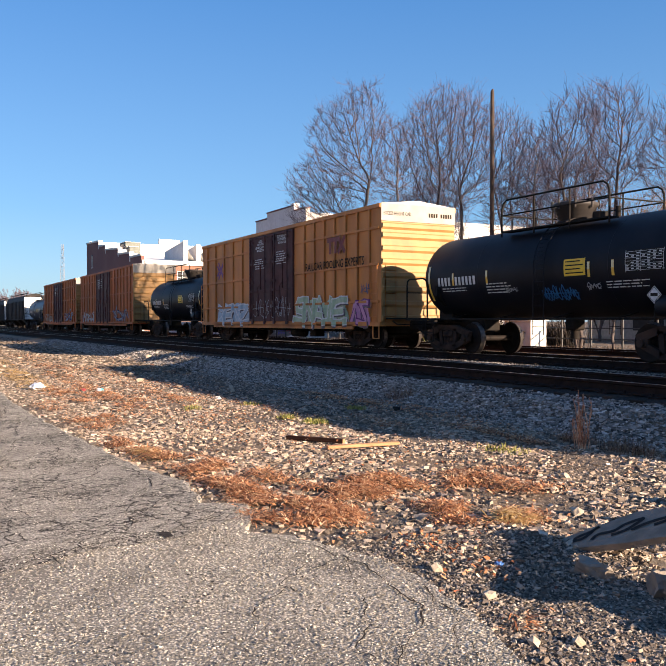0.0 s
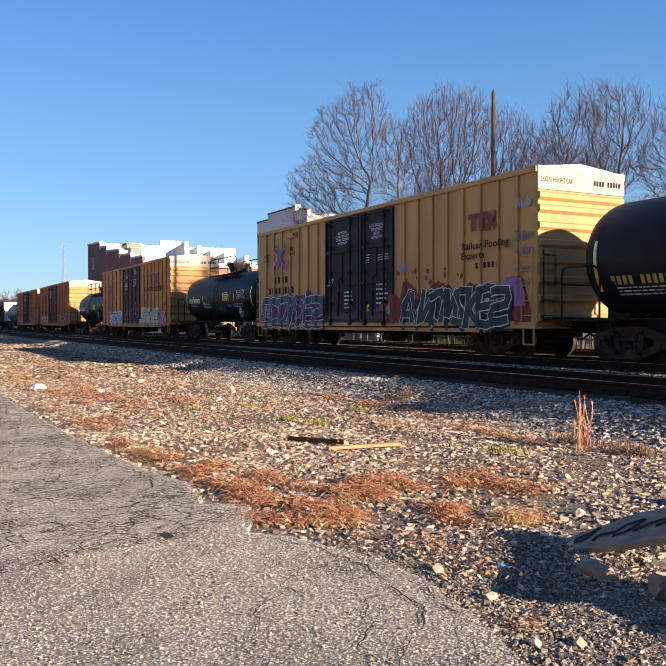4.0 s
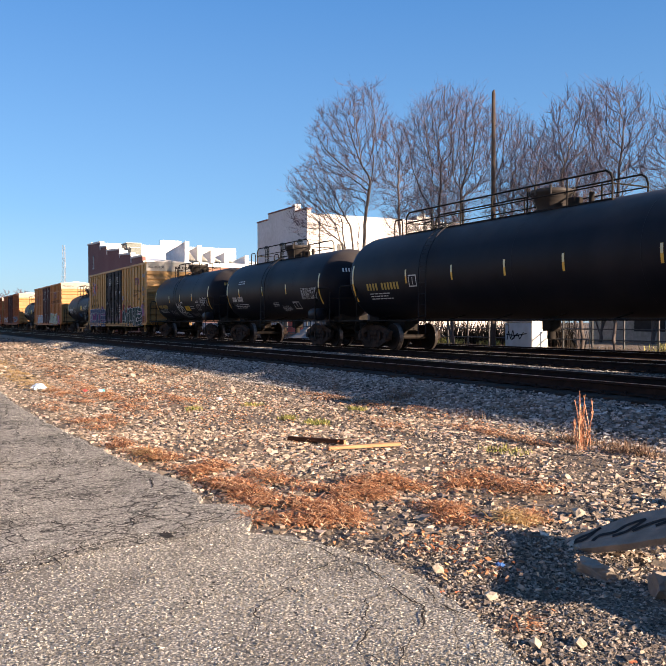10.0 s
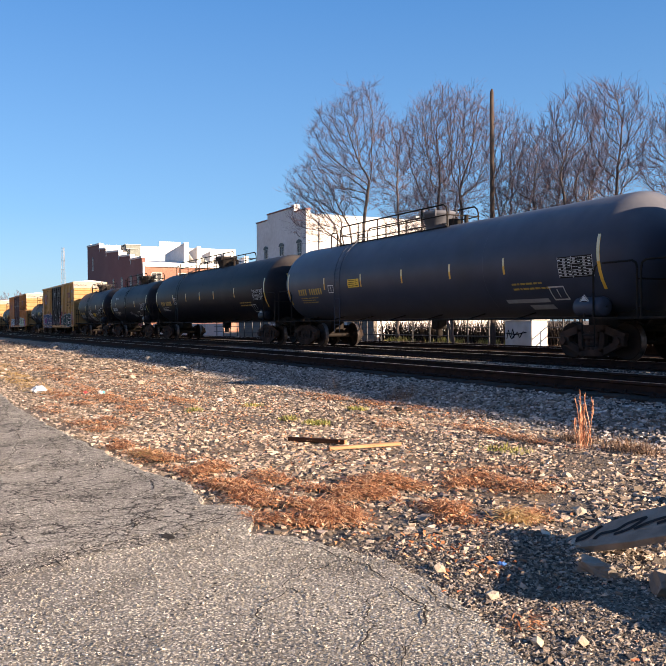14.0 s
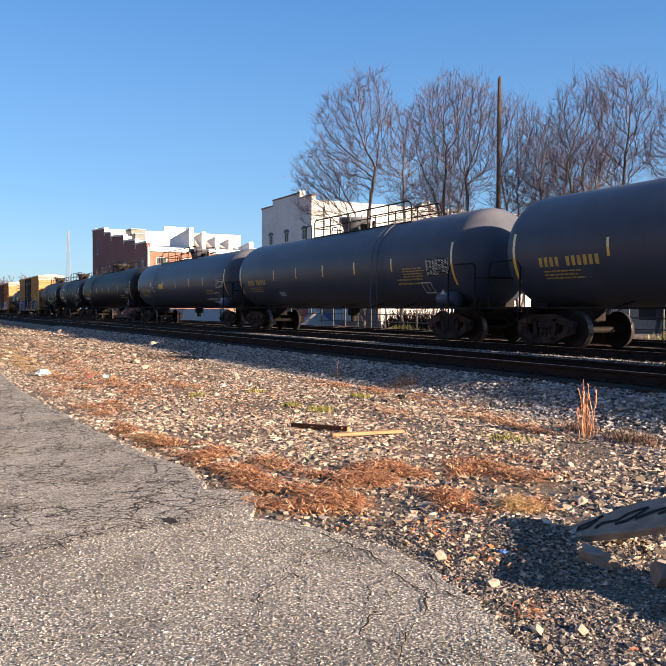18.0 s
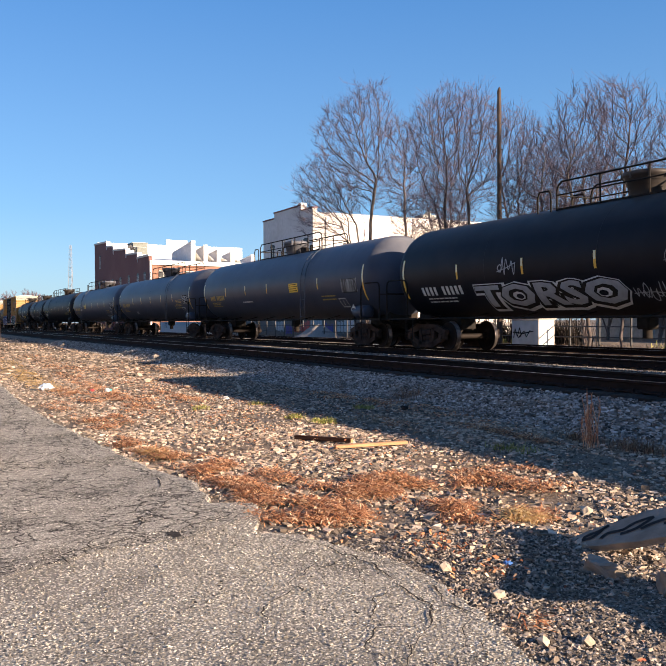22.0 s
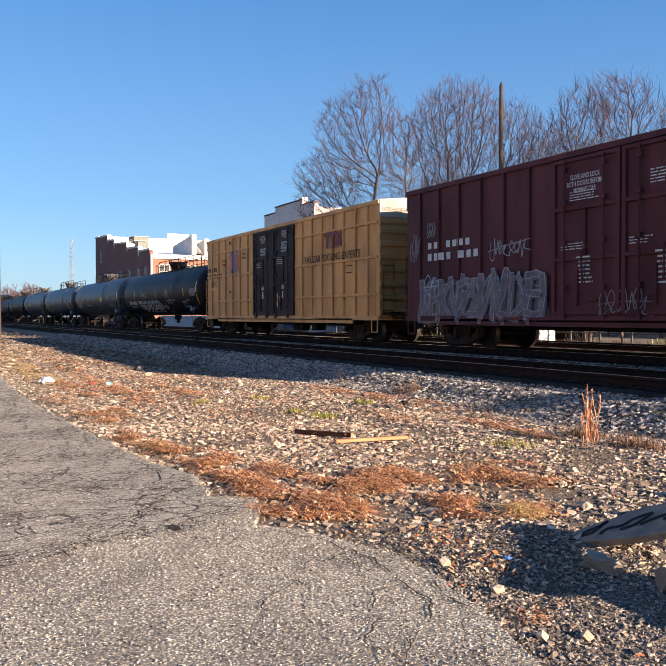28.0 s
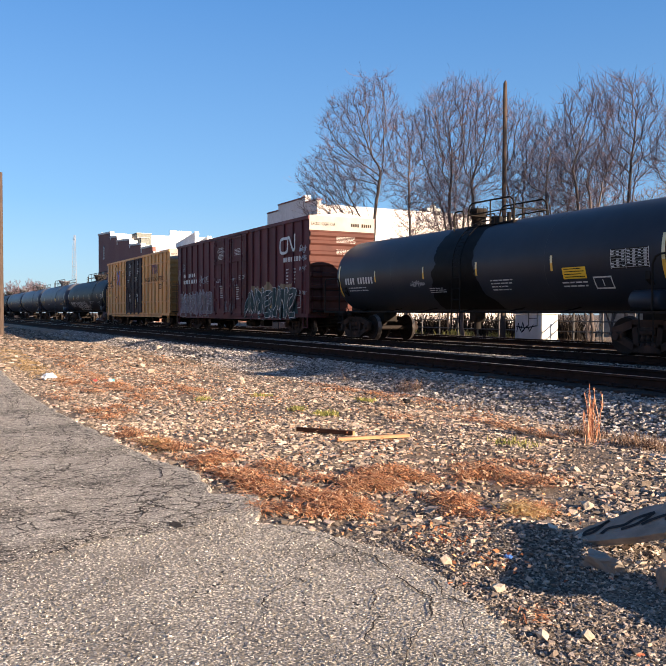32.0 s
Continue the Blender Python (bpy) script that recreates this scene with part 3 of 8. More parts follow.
for nm, args, material, fine in (
        ("near_gravel", (-12, -2.2, 2.2, 8.5, 1350, .018, .085, 1), M_STONE, True),
        ("fine_gravel", (-9, -2.2, 2.2, 7.5, 2300, .01, .034, 9), M_STONEM, False),
        ("gravel", (-24, -12, 2.0, 8.6, 720, .024, .085, 2), M_STONEM, True),
        ("far_gravel", (-48, -24, 2.0, 8.7, 170, .05, .18, 3), M_STONEF, True),
        ("verge_gravel", (-110, -48, 2.0, 8.8, 26, .1, .3, 7), M_STONEF, False),
        ("ballast", (-26, -5, 8.1, 9.65, 820, .03, .09, 4), M_BALLAST, True),
        ("far_ballast", (-60, -26, 8.2, 9.65, 220, .055, .12, 5), M_BALLAST, False),
        ("track_ballast", (-40, -9, 12.5, 15.0, 330, .035, .08, 6), M_BALLAST, False),
        ("red_rubble", (-5.0, -2.2, 2.3, 4.4, 26, .012, .05, 8), M_BITS, True)):
    pl, sz, rg = strew(*args, keep=lot_edge if args[2] < 7 else None)
    if nm in ("track_ballast", "ballast", "far_ballast"):
        pl[:, 2] = np.maximum(pl[:, 2], np.interp(pl[:, 1], [8.3, 9.2, 9.75, 12.4, 13.1, 14.0, 14.6], [0, .24, RAIL - .205, RAIL - .205, RAIL - .3, RAIL - .3, RAIL - .205]))
    if nm == "near_gravel":
        fore = (pl[:, 0] > -4.9) & (pl[:, 1] < 3.9)
        keep = ~fore | (rg.random(len(pl)) < .42)
        pl, sz = pl[keep], np.where(fore, sz * .66, sz)[keep]
    me = scatter_mesh(nm, pl, sz, material, fine, rng=rg, flat=.52)
    ob = part(nm, me, None)
    tagged(ob, {"fine_gravel": "fine broken grit among the larger stones", "near_gravel": "pale broken stones strewn over dry ground", "gravel": "tan gravel stones spread over the lot's verge", "far_gravel": "coarse gravel farther along the verge", "verge_gravel": "sparse stones on the far verge",
                "ballast": "grey crushed ballast on the track's shoulder", "far_ballast": "grey ballast shoulder farther down the line", "track_ballast": "grey ballast between the two tracks",
                "red_rubble": "small red and orange brick rubble"}[nm], "gravel", kind="stuff")

# dark crumbled tar and earth round the slab, also deepening its shadow by colour
M_SHADEGRIT = stone_mat("shaded_tar_grit", [(0, (0.03, 0.026, 0.023)), (0.4, (0.12, 0.104, 0.09)), (0.75, (0.26, 0.225, 0.192)), (0.95, (0.32, 0.27, 0.225)), (1.0, (0.42, 0.36, 0.3))])
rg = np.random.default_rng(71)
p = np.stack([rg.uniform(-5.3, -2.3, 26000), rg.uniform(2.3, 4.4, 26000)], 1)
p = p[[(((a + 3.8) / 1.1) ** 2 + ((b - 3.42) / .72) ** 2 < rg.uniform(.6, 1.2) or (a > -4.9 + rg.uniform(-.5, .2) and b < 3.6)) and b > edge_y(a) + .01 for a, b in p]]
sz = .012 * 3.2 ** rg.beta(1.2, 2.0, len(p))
ob = part("dark_grit", scatter_mesh("dark_grit", np.column_stack([p, np.array([ground_z(a, b) for a, b in p]) + sz * .15]), sz, M_SHADEGRIT, False, .6, rng=rg), None)
tagged(ob, "crumbled tar and grit, coloured dark to deepen the slab's shadow", "grit", kind="stuff")

# grit worn out of the tar
M_GRIT = stone_mat("loose_grit", [(0, (0.03, 0.027, 0.024)), (0.3, (0.16, 0.145, 0.12)), (0.7, (0.38, 0.35, 0.3)), (0.94, (0.58, 0.54, 0.47)), (1.0, (0.7, 0.66, 0.58))])
for nm, x0, x1, y0, y1, per, lo, hi, seed in (("near_grit", -6.0, -1.5, 0.0, 2.9, 3400, .006, .019, 21), ("grit", -24, -5.4, 0.0, 2.6, 900, .009, .022, 22)):
    rg = np.random.default_rng(seed)
    k = int((x1 - x0) * (y1 - y0) * per)
    p = np.stack([rg.uniform(x0, x1, k), rg.uniform(y0, y1, k)], 1)
    p = p[seen(p[:, 0], p[:, 1])]
    p = p[np.array([b < edge_y(a) + .02 and rg.random() < .35 + 1.3 * max(0, noise.noise((a * .9, b * .9, 6.0))) for a, b in p])]
    sz = lo * (hi / lo) ** rg.beta(1.2, 2.4, len(p))
    ob = part(nm, scatter_mesh(nm, np.column_stack([p, .038 + sz * .1]), sz, M_GRIT, False, .7, rng=rg), None)
    tagged(ob, "fine pale grit on the worn asphalt", "grit", kind="stuff")

# larger single stones
M_ROCK = mat("pale_rock", (0.42, 0.35, 0.27), (0.3, 0.25, 0.19), rough=0.9, scale=12, bump=0.5, bscale=30)
for k, (x, y, s) in enumerate([(-32.5, 8.8, .3), (-5.0, 4.9, .12), (-5.3, 4.6, .1), (-3.7, 2.95, .1), (-5.7, 5.3, .11), (-6.2, 5.9, .1), (-16.5, 4.4, .14), (-14.2, 5.0, .13), (-19, 5.9, .18), (-21.5, 5.6, .2), (-20.7, 6.1, .16), (-18.2, 6.9, .18), (-17.3, 6.6, .14), (-24, 6.0, .22), (-13.2, 6.4, .12), (-15.1, 3.3, .13), (-12.6, 3.6, .11), (-11.2, 3.9, .1), (-4.25, 2.98, .09), (-3.1, 2.75, .07), (-3.0, 2.95, .08)]):
    rg = np.random.default_rng(40 + k)
    bm = bmesh.new()
    bmesh.ops.create_icosphere(bm, subdivisions=1, radius=s / 2)
    for p in bm.verts:
        p.co *= 1 + .7 * noise.noise(p.co * (3 / s) + Vector((k * 3.1, 0, 0)))
        p.co.z *= .7
    ob = part("stone", Mesh().take(bm), M_ROCK, m=pose(x, y, ground_z(x, y) + s * .2, 0, 0, k * 47))
    tagged(ob, "pale angular stone lying on the gravel", "stone", "loose stones")
bm = bmesh.new()
bmesh.ops.create_icosphere(bm, subdivisions=2, radius=.055)
for p in bm.verts:
    p.co *= 1 + .8 * noise.noise(p.co * 22)
    p.co.z *= .6
tagged(part("stone", Mesh().take(bm), M_STEEL, m=pose(-11.75, 7.41, .12)), "dark lump of slag on the gravel", "stone", "loose stones")

# ---- broken concrete slab and lumps ----
M_CONC = mat("old_concrete", (0.22, 0.19, 0.16), (0.14, 0.12, 0.1), rough=0.9, scale=8, bump=0.35, bscale=40, stain=(0.22, 0.21, 0.19), sscale=2, samount=0.5)
M_SLAB = mat("slab_concrete", (0.25, 0.21, 0.172), (0.165, 0.14, 0.115), rough=0.95, scale=8, bump=0.5, bscale=60, stain=(0.22, 0.21, 0.195), sscale=3, samount=0.5, spec=0.15)
M_SPRAY = mat("spray_black", (0.011, 0.011, 0.012), (0.03, 0.029, 0.028), rough=0.8, scale=30, bump=0.2, spec=0.1)
A, B, C = Vector((-4.24, 3.95, .06)), Vector((-3.455, 4.085, .28)), Vector((-3.68, 4.35, .38))
ex = (C - A).normalized()
nz = (B - A).cross(C - A).normalized()
nz = -nz if nz.z < 0 else nz
ey = nz.cross(ex)
ey = -ey if (B - A).dot(ey) > 0 else ey
rnd = random.Random(3)
outline = []
for p, q in [(-.1, .09), (-.13, .2), (-.156, .283), (-.17, .4), (-.175, .525), (-.2, .75), (-.219, .962), (-.04, 1.04), (.58, .8), (1.3, .55), (2.69, 0), (4.6, -.58), (4.3, -1.0), (3.3, -1.3), (2.2, -.75), (1.2, -.06), (1.0, -.01), (.9, -.05), (.79, -.107), (.66, -.12), (.53, -.153), (.42, -.16), (.3, -.188), (.2, -.12), (.05, -.03)]:
    outline.append(A + (B - A) * (p + rnd.uniform(-.012, .012)) + (C - A) * (q + rnd.uniform(-.012, .012)))
slab = thing("concrete_slab", "broken grey concrete slab with black spray paint", "slab", m=None)
m = Mesh().poly(outline, -.045, nz)
part("slab_body", m, M_SLAB, slab)
strokes = [[(.1, .07), (.02, .2), (-.02, .36), (-.1, .52), (-.06, .44), (.06, .27), (.14, .13), (.13, .05)],
           [(.3, .06), (.18, .24), (.24, .32), (.14, .52), (.14, .68), (.26, .5), (.36, .3), (.36, .18)],
           [(.42, .3), (.36, .5), (.4, .66), (.48, .6), (.5, .42)], [(.48, .86), (.52, .66), (.64, .48), (.7, .56)]]
rings = [curve(pts, 4) for pts in strokes]
for k, loop in enumerate(rings):
    loop = [((u * (B - A) + w * (C - A)).dot(ex), (u * (B - A) + w * (C - A)).dot(ey)) for u, w in loop]
    m = Mesh()
    v = []
    for i, (u, w) in enumerate(loop):
        p = A + ex * u + ey * w + nz * .004
        q = loop[min(i + 1, len(loop) - 1)], loop[max(i - 1, 0)]
        d = Vector((q[0][0] - q[1][0], q[0][1] - q[1][1])).normalized()
        s = (ex * -d.y + ey * d.x) * .017
        v += [p + s, p - s]
    m.add(v, [(2 * i, 2 * i + 1, 2 * i + 3, 2 * i + 2) for i in range(len(loop) - 1)])
    part("spray_stroke", m, M_SPRAY, slab, "black spray-painted stroke")
# lumps right of the view are added unseen, to cast shadows into it
for k, (x, y, z, sx, sy, sz, r) in enumerate([(-2.9, 3.9, .1, .34, .26, .27, 70), (-3.68, 3.73, .05, .2, .1, .13, 20), (-4.7, 5.95, .06, .3, .18, .12, 40), (-3.6, 4.22, .03, .12, .08, .05, 15), (-3.27, 3.87, .06, .14, .14, .14, 60), (-1.5, 4.25, .2, .4, .35, .4, 50), (-2.55, 3.97, .13, .3, .32, .36, 20), (-3.4, 5.8, .14, .5, .4, .42, 35)]):
    bm = bmesh.new()
    bmesh.ops.create_cube(bm, size=1)
    bmesh.ops.subdivide_edges(bm, edges=bm.edges[:], cuts=3, use_grid_fill=True)
    for p in bm.verts:
        p.co = Vector((p.co.x * sx, p.co.y * sy, p.co.z * sz)) * (1 + .55 * noise.noise(p.co * 2.2 + Vector((k * 5, 0, 0)))) * (1 - .25 * max(0, p.co.length - .6))
    ob = part("concrete_lump", Mesh().take(bm), M_CONC, m=pose(x, y, z, 10 * k, 7, r))
    tagged(ob, "broken lump of grey concrete on the rubble", "rubble", "concrete rubble")

# ---- boards ----
M_DARKWOOD = mat("dark_wood", (0.05, 0.025, 0.018), (0.03, 0.016, 0.012), rough=0.95, scale=4, bump=0.3, stretch=(1, 12, 12), spec=0.08)
M_WOOD = mat("fresh_wood", (0.42, 0.235, 0.115), (0.32, 0.165, 0.08), rough=0.75, scale=4, bump=0.25, stretch=(1, 12, 12), stain=(0.3, 0.13, 0.06), sscale=3, samount=0.5)
def board(p, q, w, h, material, label):
    p, q = Vector(p), Vector(q)
    d = q - p
    L = d.length
    ob = thing("board", label, "board", "scrap boards", pose(*((p + q) / 2 + Vector((0, 0, h / 2))), 0, -math.degrees(math.atan2(d.z, math.hypot(d.x, d.y))), math.degrees(math.atan2(d.y, d.x))))
    part("plank", Mesh().box(-L / 2, L / 2, -w / 2, w / 2, -h / 2, h / 2, .006), material, ob)
    return ob
bd = board((-9.98, 4.58, .012), (-9.22, 5.02, .03), .06, .055, M_DARKWOOD, "dark stained wooden board with a pale sawn end")
part("sawn_end", Mesh().box(.44, .446, -.027, .027, -.024, .024), M_WOOD, bd, "pale sawn end")
board((-8.95, 4.64, .02), (-8.76, 5.56, .035), .075, .042, M_WOOD, "split orange-brown wooden board on the stones")

# ---- litter ----
M_PLASTIC = mat("clear_plastic", (0.75, 0.8, 0.85), (0.6, 0.66, 0.72), rough=0.15, scale=20, bump=0.6, bscale=25)
M_TEAL = mat("teal_print", (0.05, 0.45, 0.5), (0.04, 0.35, 0.42), rough=0.4, scale=20)
def crumple(x, y, s, material, name, label, k):
    bm = bmesh.new()
    bmesh.ops.create_icosphere(bm, subdivisions=3, radius=s)
    for p in bm.verts:
        p.co *= 1 + .5 * noise.noise(p.co * (2.5 / s) + Vector((k, 0, 0)))
        p.co = Vector((p.co.x * 1.3, p.co.y * .9, p.co.z * .55))
    ob = part(name, Mesh().take(bm), material, m=pose(x, y, ground_z(x, y) + s * .42))
    return tagged(ob, label, name.replace("_", " "), "litter")
crumple(-20.0, 2.85, .17, M_PLASTIC, "plastic_bag", "crumpled clear plastic bag at the lot's edge", 1)
ob = thing("drink_can", "small teal and white crushed can on straw", "can", "litter", pose(-18.76, 4.0, ground_z(-18.76, 4.0) + .05, 80, 0, 40))
part("can_body", Mesh().turned([(-.08, .005), (-.08, .045), (-.07, .05), (.02, .05)], "z", 14), M_TEAL, ob)
part("can_top", Mesh().turned([(.02, .05), (.06, .05), (.08, .04), (.08, .005)], "z", 14), M_WHITE, ob)
crumple(-19.3, 3.75, .06, mat("red_wrap", (0.5, 0.06, 0.06), rough=0.4), "wrapper", "small red crumpled wrapper on the straw", 3)
crumple(-15.9, 5.75, .07, M_WHITE, "paper_scrap", "white scrap of paper on gravel", 4)
crumple(-17.8, 10.0, .06, M_WHITE, "paper_scrap", "white scrap of paper on the ballast", 5)
crumple(-4.1, 3.35, .025, mat("blue_wrap", (0.08, 0.2, 0.5), rough=0.4), "wrapper", "small blue wrapper in the slab's shade", 6)


# ---- pine straw, dry grass and weeds ----
def blades(name, label, category, clumps, seed, material, length, width, flat=True, upright=.95):
    """Thin blades or needles in clumps of (x, y, rx, ry, count)."""
    rng = np.random.default_rng(seed)
    V = []
    for x, y, rx, ry, k in clumps:
        if flat and length > .1:
            k = int(k * 2.3)
        r, a = np.sqrt(rng.uniform(0, 1, k)) * rng.uniform(.5, 1.25, k), rng.uniform(0, 2 * np.pi, k)
        px, py = x + rx * r * np.cos(a), y + ry * r * np.sin(a)
        ok = np.array([py[i] > edge_y(px[i]) - .12 for i in range(k)])
        px, py = px[ok], py[ok]
        k0 = len(px)
        keepn = np.array([noise.noise((px[i] * 2.3, py[i] * 2.3, 2.0)) + rng.normal(0, .16) > .02 for i in range(k0)]) if flat else np.ones(k0, bool)
        px, py = px[keepn], py[keepn]
        k = len(px)
        L = rng.uniform(length * .5, length * 1.3, k)
        t = rng.uniform(0, 2 * np.pi, k)
        el = rng.normal(.02, .1, k) if flat else rng.uniform(upright, 1.56, k)
        pz = np.array([ground_z(px[i], py[i]) for i in range(k)]) + ((rng.uniform(.012, .04, k) + rng.uniform(0, .05, k) * np.clip(1 - ((px - x) / rx) ** 2 - ((py - y) / ry) ** 2, 0, 1)) if flat else 0)
        d = np.stack([np.cos(t) * np.cos(el), np.sin(t) * np.cos(el), np.sin(el)], 1)
        s = np.stack([-np.sin(t), np.cos(t), np.zeros(k)], 1) * width * rng.uniform(.6, 1.3, k)[:, None] / 2
        p = np.stack([px, py, pz], 1)
        mid = p + d * L[:, None] * .5 + np.stack([0 * t, 0 * t, (.012 if flat else 0) * np.ones(k)], 1)
        end = p + d * L[:, None] + (0 if flat else 1) * np.stack([np.cos(t) * .12 * L, np.sin(t) * .12 * L, -.05 * L], 1)
        V.append(np.stack([p - s, p + s, mid + s, mid - s, end + s * .3, end - s * .3], 1))
    V = np.concatenate(V)
    k = len(V)
    F = (np.array([(0, 1, 2, 3), (3, 2, 4, 5)])[None] + (np.arange(k) * 6)[:, None, None]).reshape(-1, 4)
    me = bpy.data.meshes.new(name)
    me.from_pydata(V.reshape(-1, 3).tolist(), [], F.tolist())
    me.materials.append(material)
    return tagged(part(name, me, None), label, category, kind="stuff")


M_STRAW = stone_mat("pine_straw", [(0, (0.04, 0.018, 0.012)), (0.22, (0.14, 0.05, 0.025)), (0.52, (0.4, 0.16, 0.068)), (0.8, (0.62, 0.315, 0.15)), (1.0, (0.78, 0.56, 0.35))])
M_DRY = stone_mat("dry_grass", [(0, (0.3, 0.17, 0.06)), (0.5, (0.5, 0.32, 0.12)), (1.0, (0.66, 0.48, 0.24))])
M_REED = stone_mat("reed", [(0, (0.32, 0.13, 0.07)), (0.5, (0.46, 0.21, 0.12)), (1.0, (0.6, 0.4, 0.26))])
M_GREENW = stone_mat("weed_green", [(0, (0.1, 0.11, 0.03)), (0.5, (0.2, 0.2, 0.05)), (1.0, (0.36, 0.32, 0.12))])
straw = [(-9.3, 2.6, .9, .25, 900), (-8.0, 2.75, .6, .22, 900), (-7.2, 2.8, .5, .25, 1140), (-6.2, 2.85, .55, .4, 2520), (-5.9, 3.05, .35, .3, 900), (-6.6, 3.4, .5, .35, 780), (-6.75, 4.1, .45, .5, 1320), (-6.55, 4.55, .35, .4, 900), (-6.65, 5.25, .35, .5, 900),
         (-5.6, 3.95, .38, .35, 1000), (-5.2, 4.2, .32, .4, 1100), (-6.5, 3.75, .4, .3, 480), (-3.16, 2.85, .2, .12, 210), (-10.5, 2.5, .9, .22, 540), (-13, 2.6, 1.3, .3, 600), (-14.5, 3.7, 1.3, .35, 540), (-16.5, 4.0, 1.6, .4, 660), (-17.6, 3.85, 1.2, .4, 600), (-19.2, 3.1, 1.6, .5, 840), (-16, 2.5, 1.2, .3, 300), (-12.83, 8.22, 1.5, .25, 480), (-9.29, 7.33, 1.2, .25, 360), (-7.6, 3.3, .5, .25, 300), (-14.55, 7.98, 2, .25, 420), (-24, 4, 3, .5, 540), (-20.5, 3.9, 2.2, .35, 900), (-17.5, 3.2, 1.6, .3, 700), (-13.3, 3.0, .9, .2, 420), (-16.5, 5.0, 2.0, .3, 500), (-10.5, 6.6, 1.4, .25, 260), (-8.3, 7.2, .9, .15, 260), (-30, 4.6, 5, .8, 1200), (-38, 5.0, 6, 1.0, 1200), (-26, 7.4, 5, .4, 600), (-8.6, 3.0, .7, .2, 420), (-6.1, 5.2, .6, .4, 500)]
blades("pine_straw", "orange-brown pine straw in drifts at the asphalt's edge", "pine straw", straw, 11, M_STRAW, .125, .0088)
blades("dry_grass", "straw-yellow dry grass lying in a loose tuft", "dry grass", [(-5.1, 4.2, .22, .25, 700), (-26, 3.0, 4.5, .6, 2600), (-21, 2.9, 2, .4, 700), (-34, 3.3, 5, .7, 1800), (-9.5, 2.55, .4, .15, 250)], 12, M_DRY, .16, .008)
blades("leaf_litter", "brown dead leaves and twigs on the gravel", "leaf litter", [(-8, 4.5, 4, 2, 1200), (-14, 5, 4, 2, 1800), (-19, 5, 4, 2, 2200), (-26, 5.5, 6, 2, 2500), (-4.5, 3.1, 1.2, .4, 260), (-12.73, 7.74, 5, .5, 1500), (-6.2, 2.85, .5, .3, 420), (-6.7, 4.2, .5, .5, 300), (-5.4, 3.9, .5, .4, 320), (-7.4, 2.75, .8, .25, 260), (-6.6, 5.1, .4, .5, 120)], 13, M_STRAW, .06, .018)
rnd = random.Random(14)
reed = Mesh()
for k in range(16):                       # plumed stalks, close together, tips fanned a little
    a, h = rnd.uniform(0, 6.28), (.74, .66, .62, .6)[k] if k < 4 else rnd.uniform(.32, .58)
    bx, by = -7.52 + rnd.gauss(0, .04), 7.46 + rnd.gauss(0, .05)
    tip = Vector((bx + rnd.gauss(-.03, .09) * h, by + rnd.gauss(0, .13) * h, h))
    foot = Vector((bx, by, ground_z(bx, by) - .02))
    pts = [foot.lerp(tip, u / 5) + Vector((rnd.gauss(0, .006), rnd.gauss(0, .006), 0)) for u in range(6)]
    reed.pipe(pts, .0045, 4)
    for j in range(26):                   # short bristles up the stalk
        u = rnd.uniform(.25, .98)
        p = foot.lerp(tip, u)
        d = Vector((rnd.gauss(0, .5), rnd.gauss(0, .5), 1.6)).normalized() * rnd.uniform(.03, .075)
        reed.rod(p, p + d, .0036, 3, .001, False)
tagged(part("reed_clump", reed, M_REED), "tall reddish dry reed clump beside the ballast", "reeds", kind="stuff")
M_WEEDB = stone_mat("dry_weed", [(0, (0.06, 0.035, 0.025)), (0.5, (0.16, 0.1, 0.07)), (1.0, (0.3, 0.2, 0.13))])
blades("dry_weed", "low brown dry weeds at the ballast's foot", "weeds", [(-8.03, 7.8, .35, .18, 300), (-7.03, 7.7, .45, .22, 520), (-13.66, 8.67, .5, .25, 350), (-16.32, 8.61, .2, .12, 60), (-10.86, 8.22, .5, .2, 90)], 15, M_WEEDB, .17, .006, False, .5)
# dark blades added to cover the bright ground seen under the tank cars
M_BRUSH = stone_mat("dark_brush", [(0, (0.007, 0.006, 0.005)), (0.6, (0.018, 0.013, 0.01)), (1.0, (0.05, 0.034, 0.024))])
blades("brush", "dark bare brush added to darken the view under the tanks", "brush", [(-44 + 2.4 * k, 27.6, 1.7, .7, 420) for k in range(7)], 18, M_BRUSH, 1.35, .03, False, 1.1)
blades("reed_stalk", "thin dry stalks standing beside the ballast", "reeds", [(-16.32, 8.61, .08, .08, 7)], 16, M_WEEDB, .55, .009, False, 1.2)
blades("green_weed", "small yellow-green weeds among the stones", "weeds", [(-11.47, 5.75, .28, .2, 330), (-12.2, 5.6, .2, .15, 200), (-7.85, 6.5, .35, .25, 160), (-14.5, 5.9, .3, .2, 120), (-14.3, 4.7, .2, .15, 150), (-13.01, 7.33, .25, .15, 200)], 17, M_GREENW, .075, .01, False)

# ---- tracks ----
M_RAIL = mat("rail_rust", (0.026, 0.018, 0.016), (0.017, 0.013, 0.012), rough=0.85, scale=6, bump=0.1, spec=0.05)
M_TIE = mat("tie_wood", (0.03, 0.023, 0.019), (0.055, 0.042, 0.034), rough=0.9, scale=5, bump=0.4, stretch=(1, 4, 4), rand=0.3, spec=0.03)
M_BED = mat("ballast_bed", (0.052, 0.046, 0.042), (0.025, 0.022, 0.021), rough=1.0, scale=30, bump=1.0, bscale=45, spec=0.02)


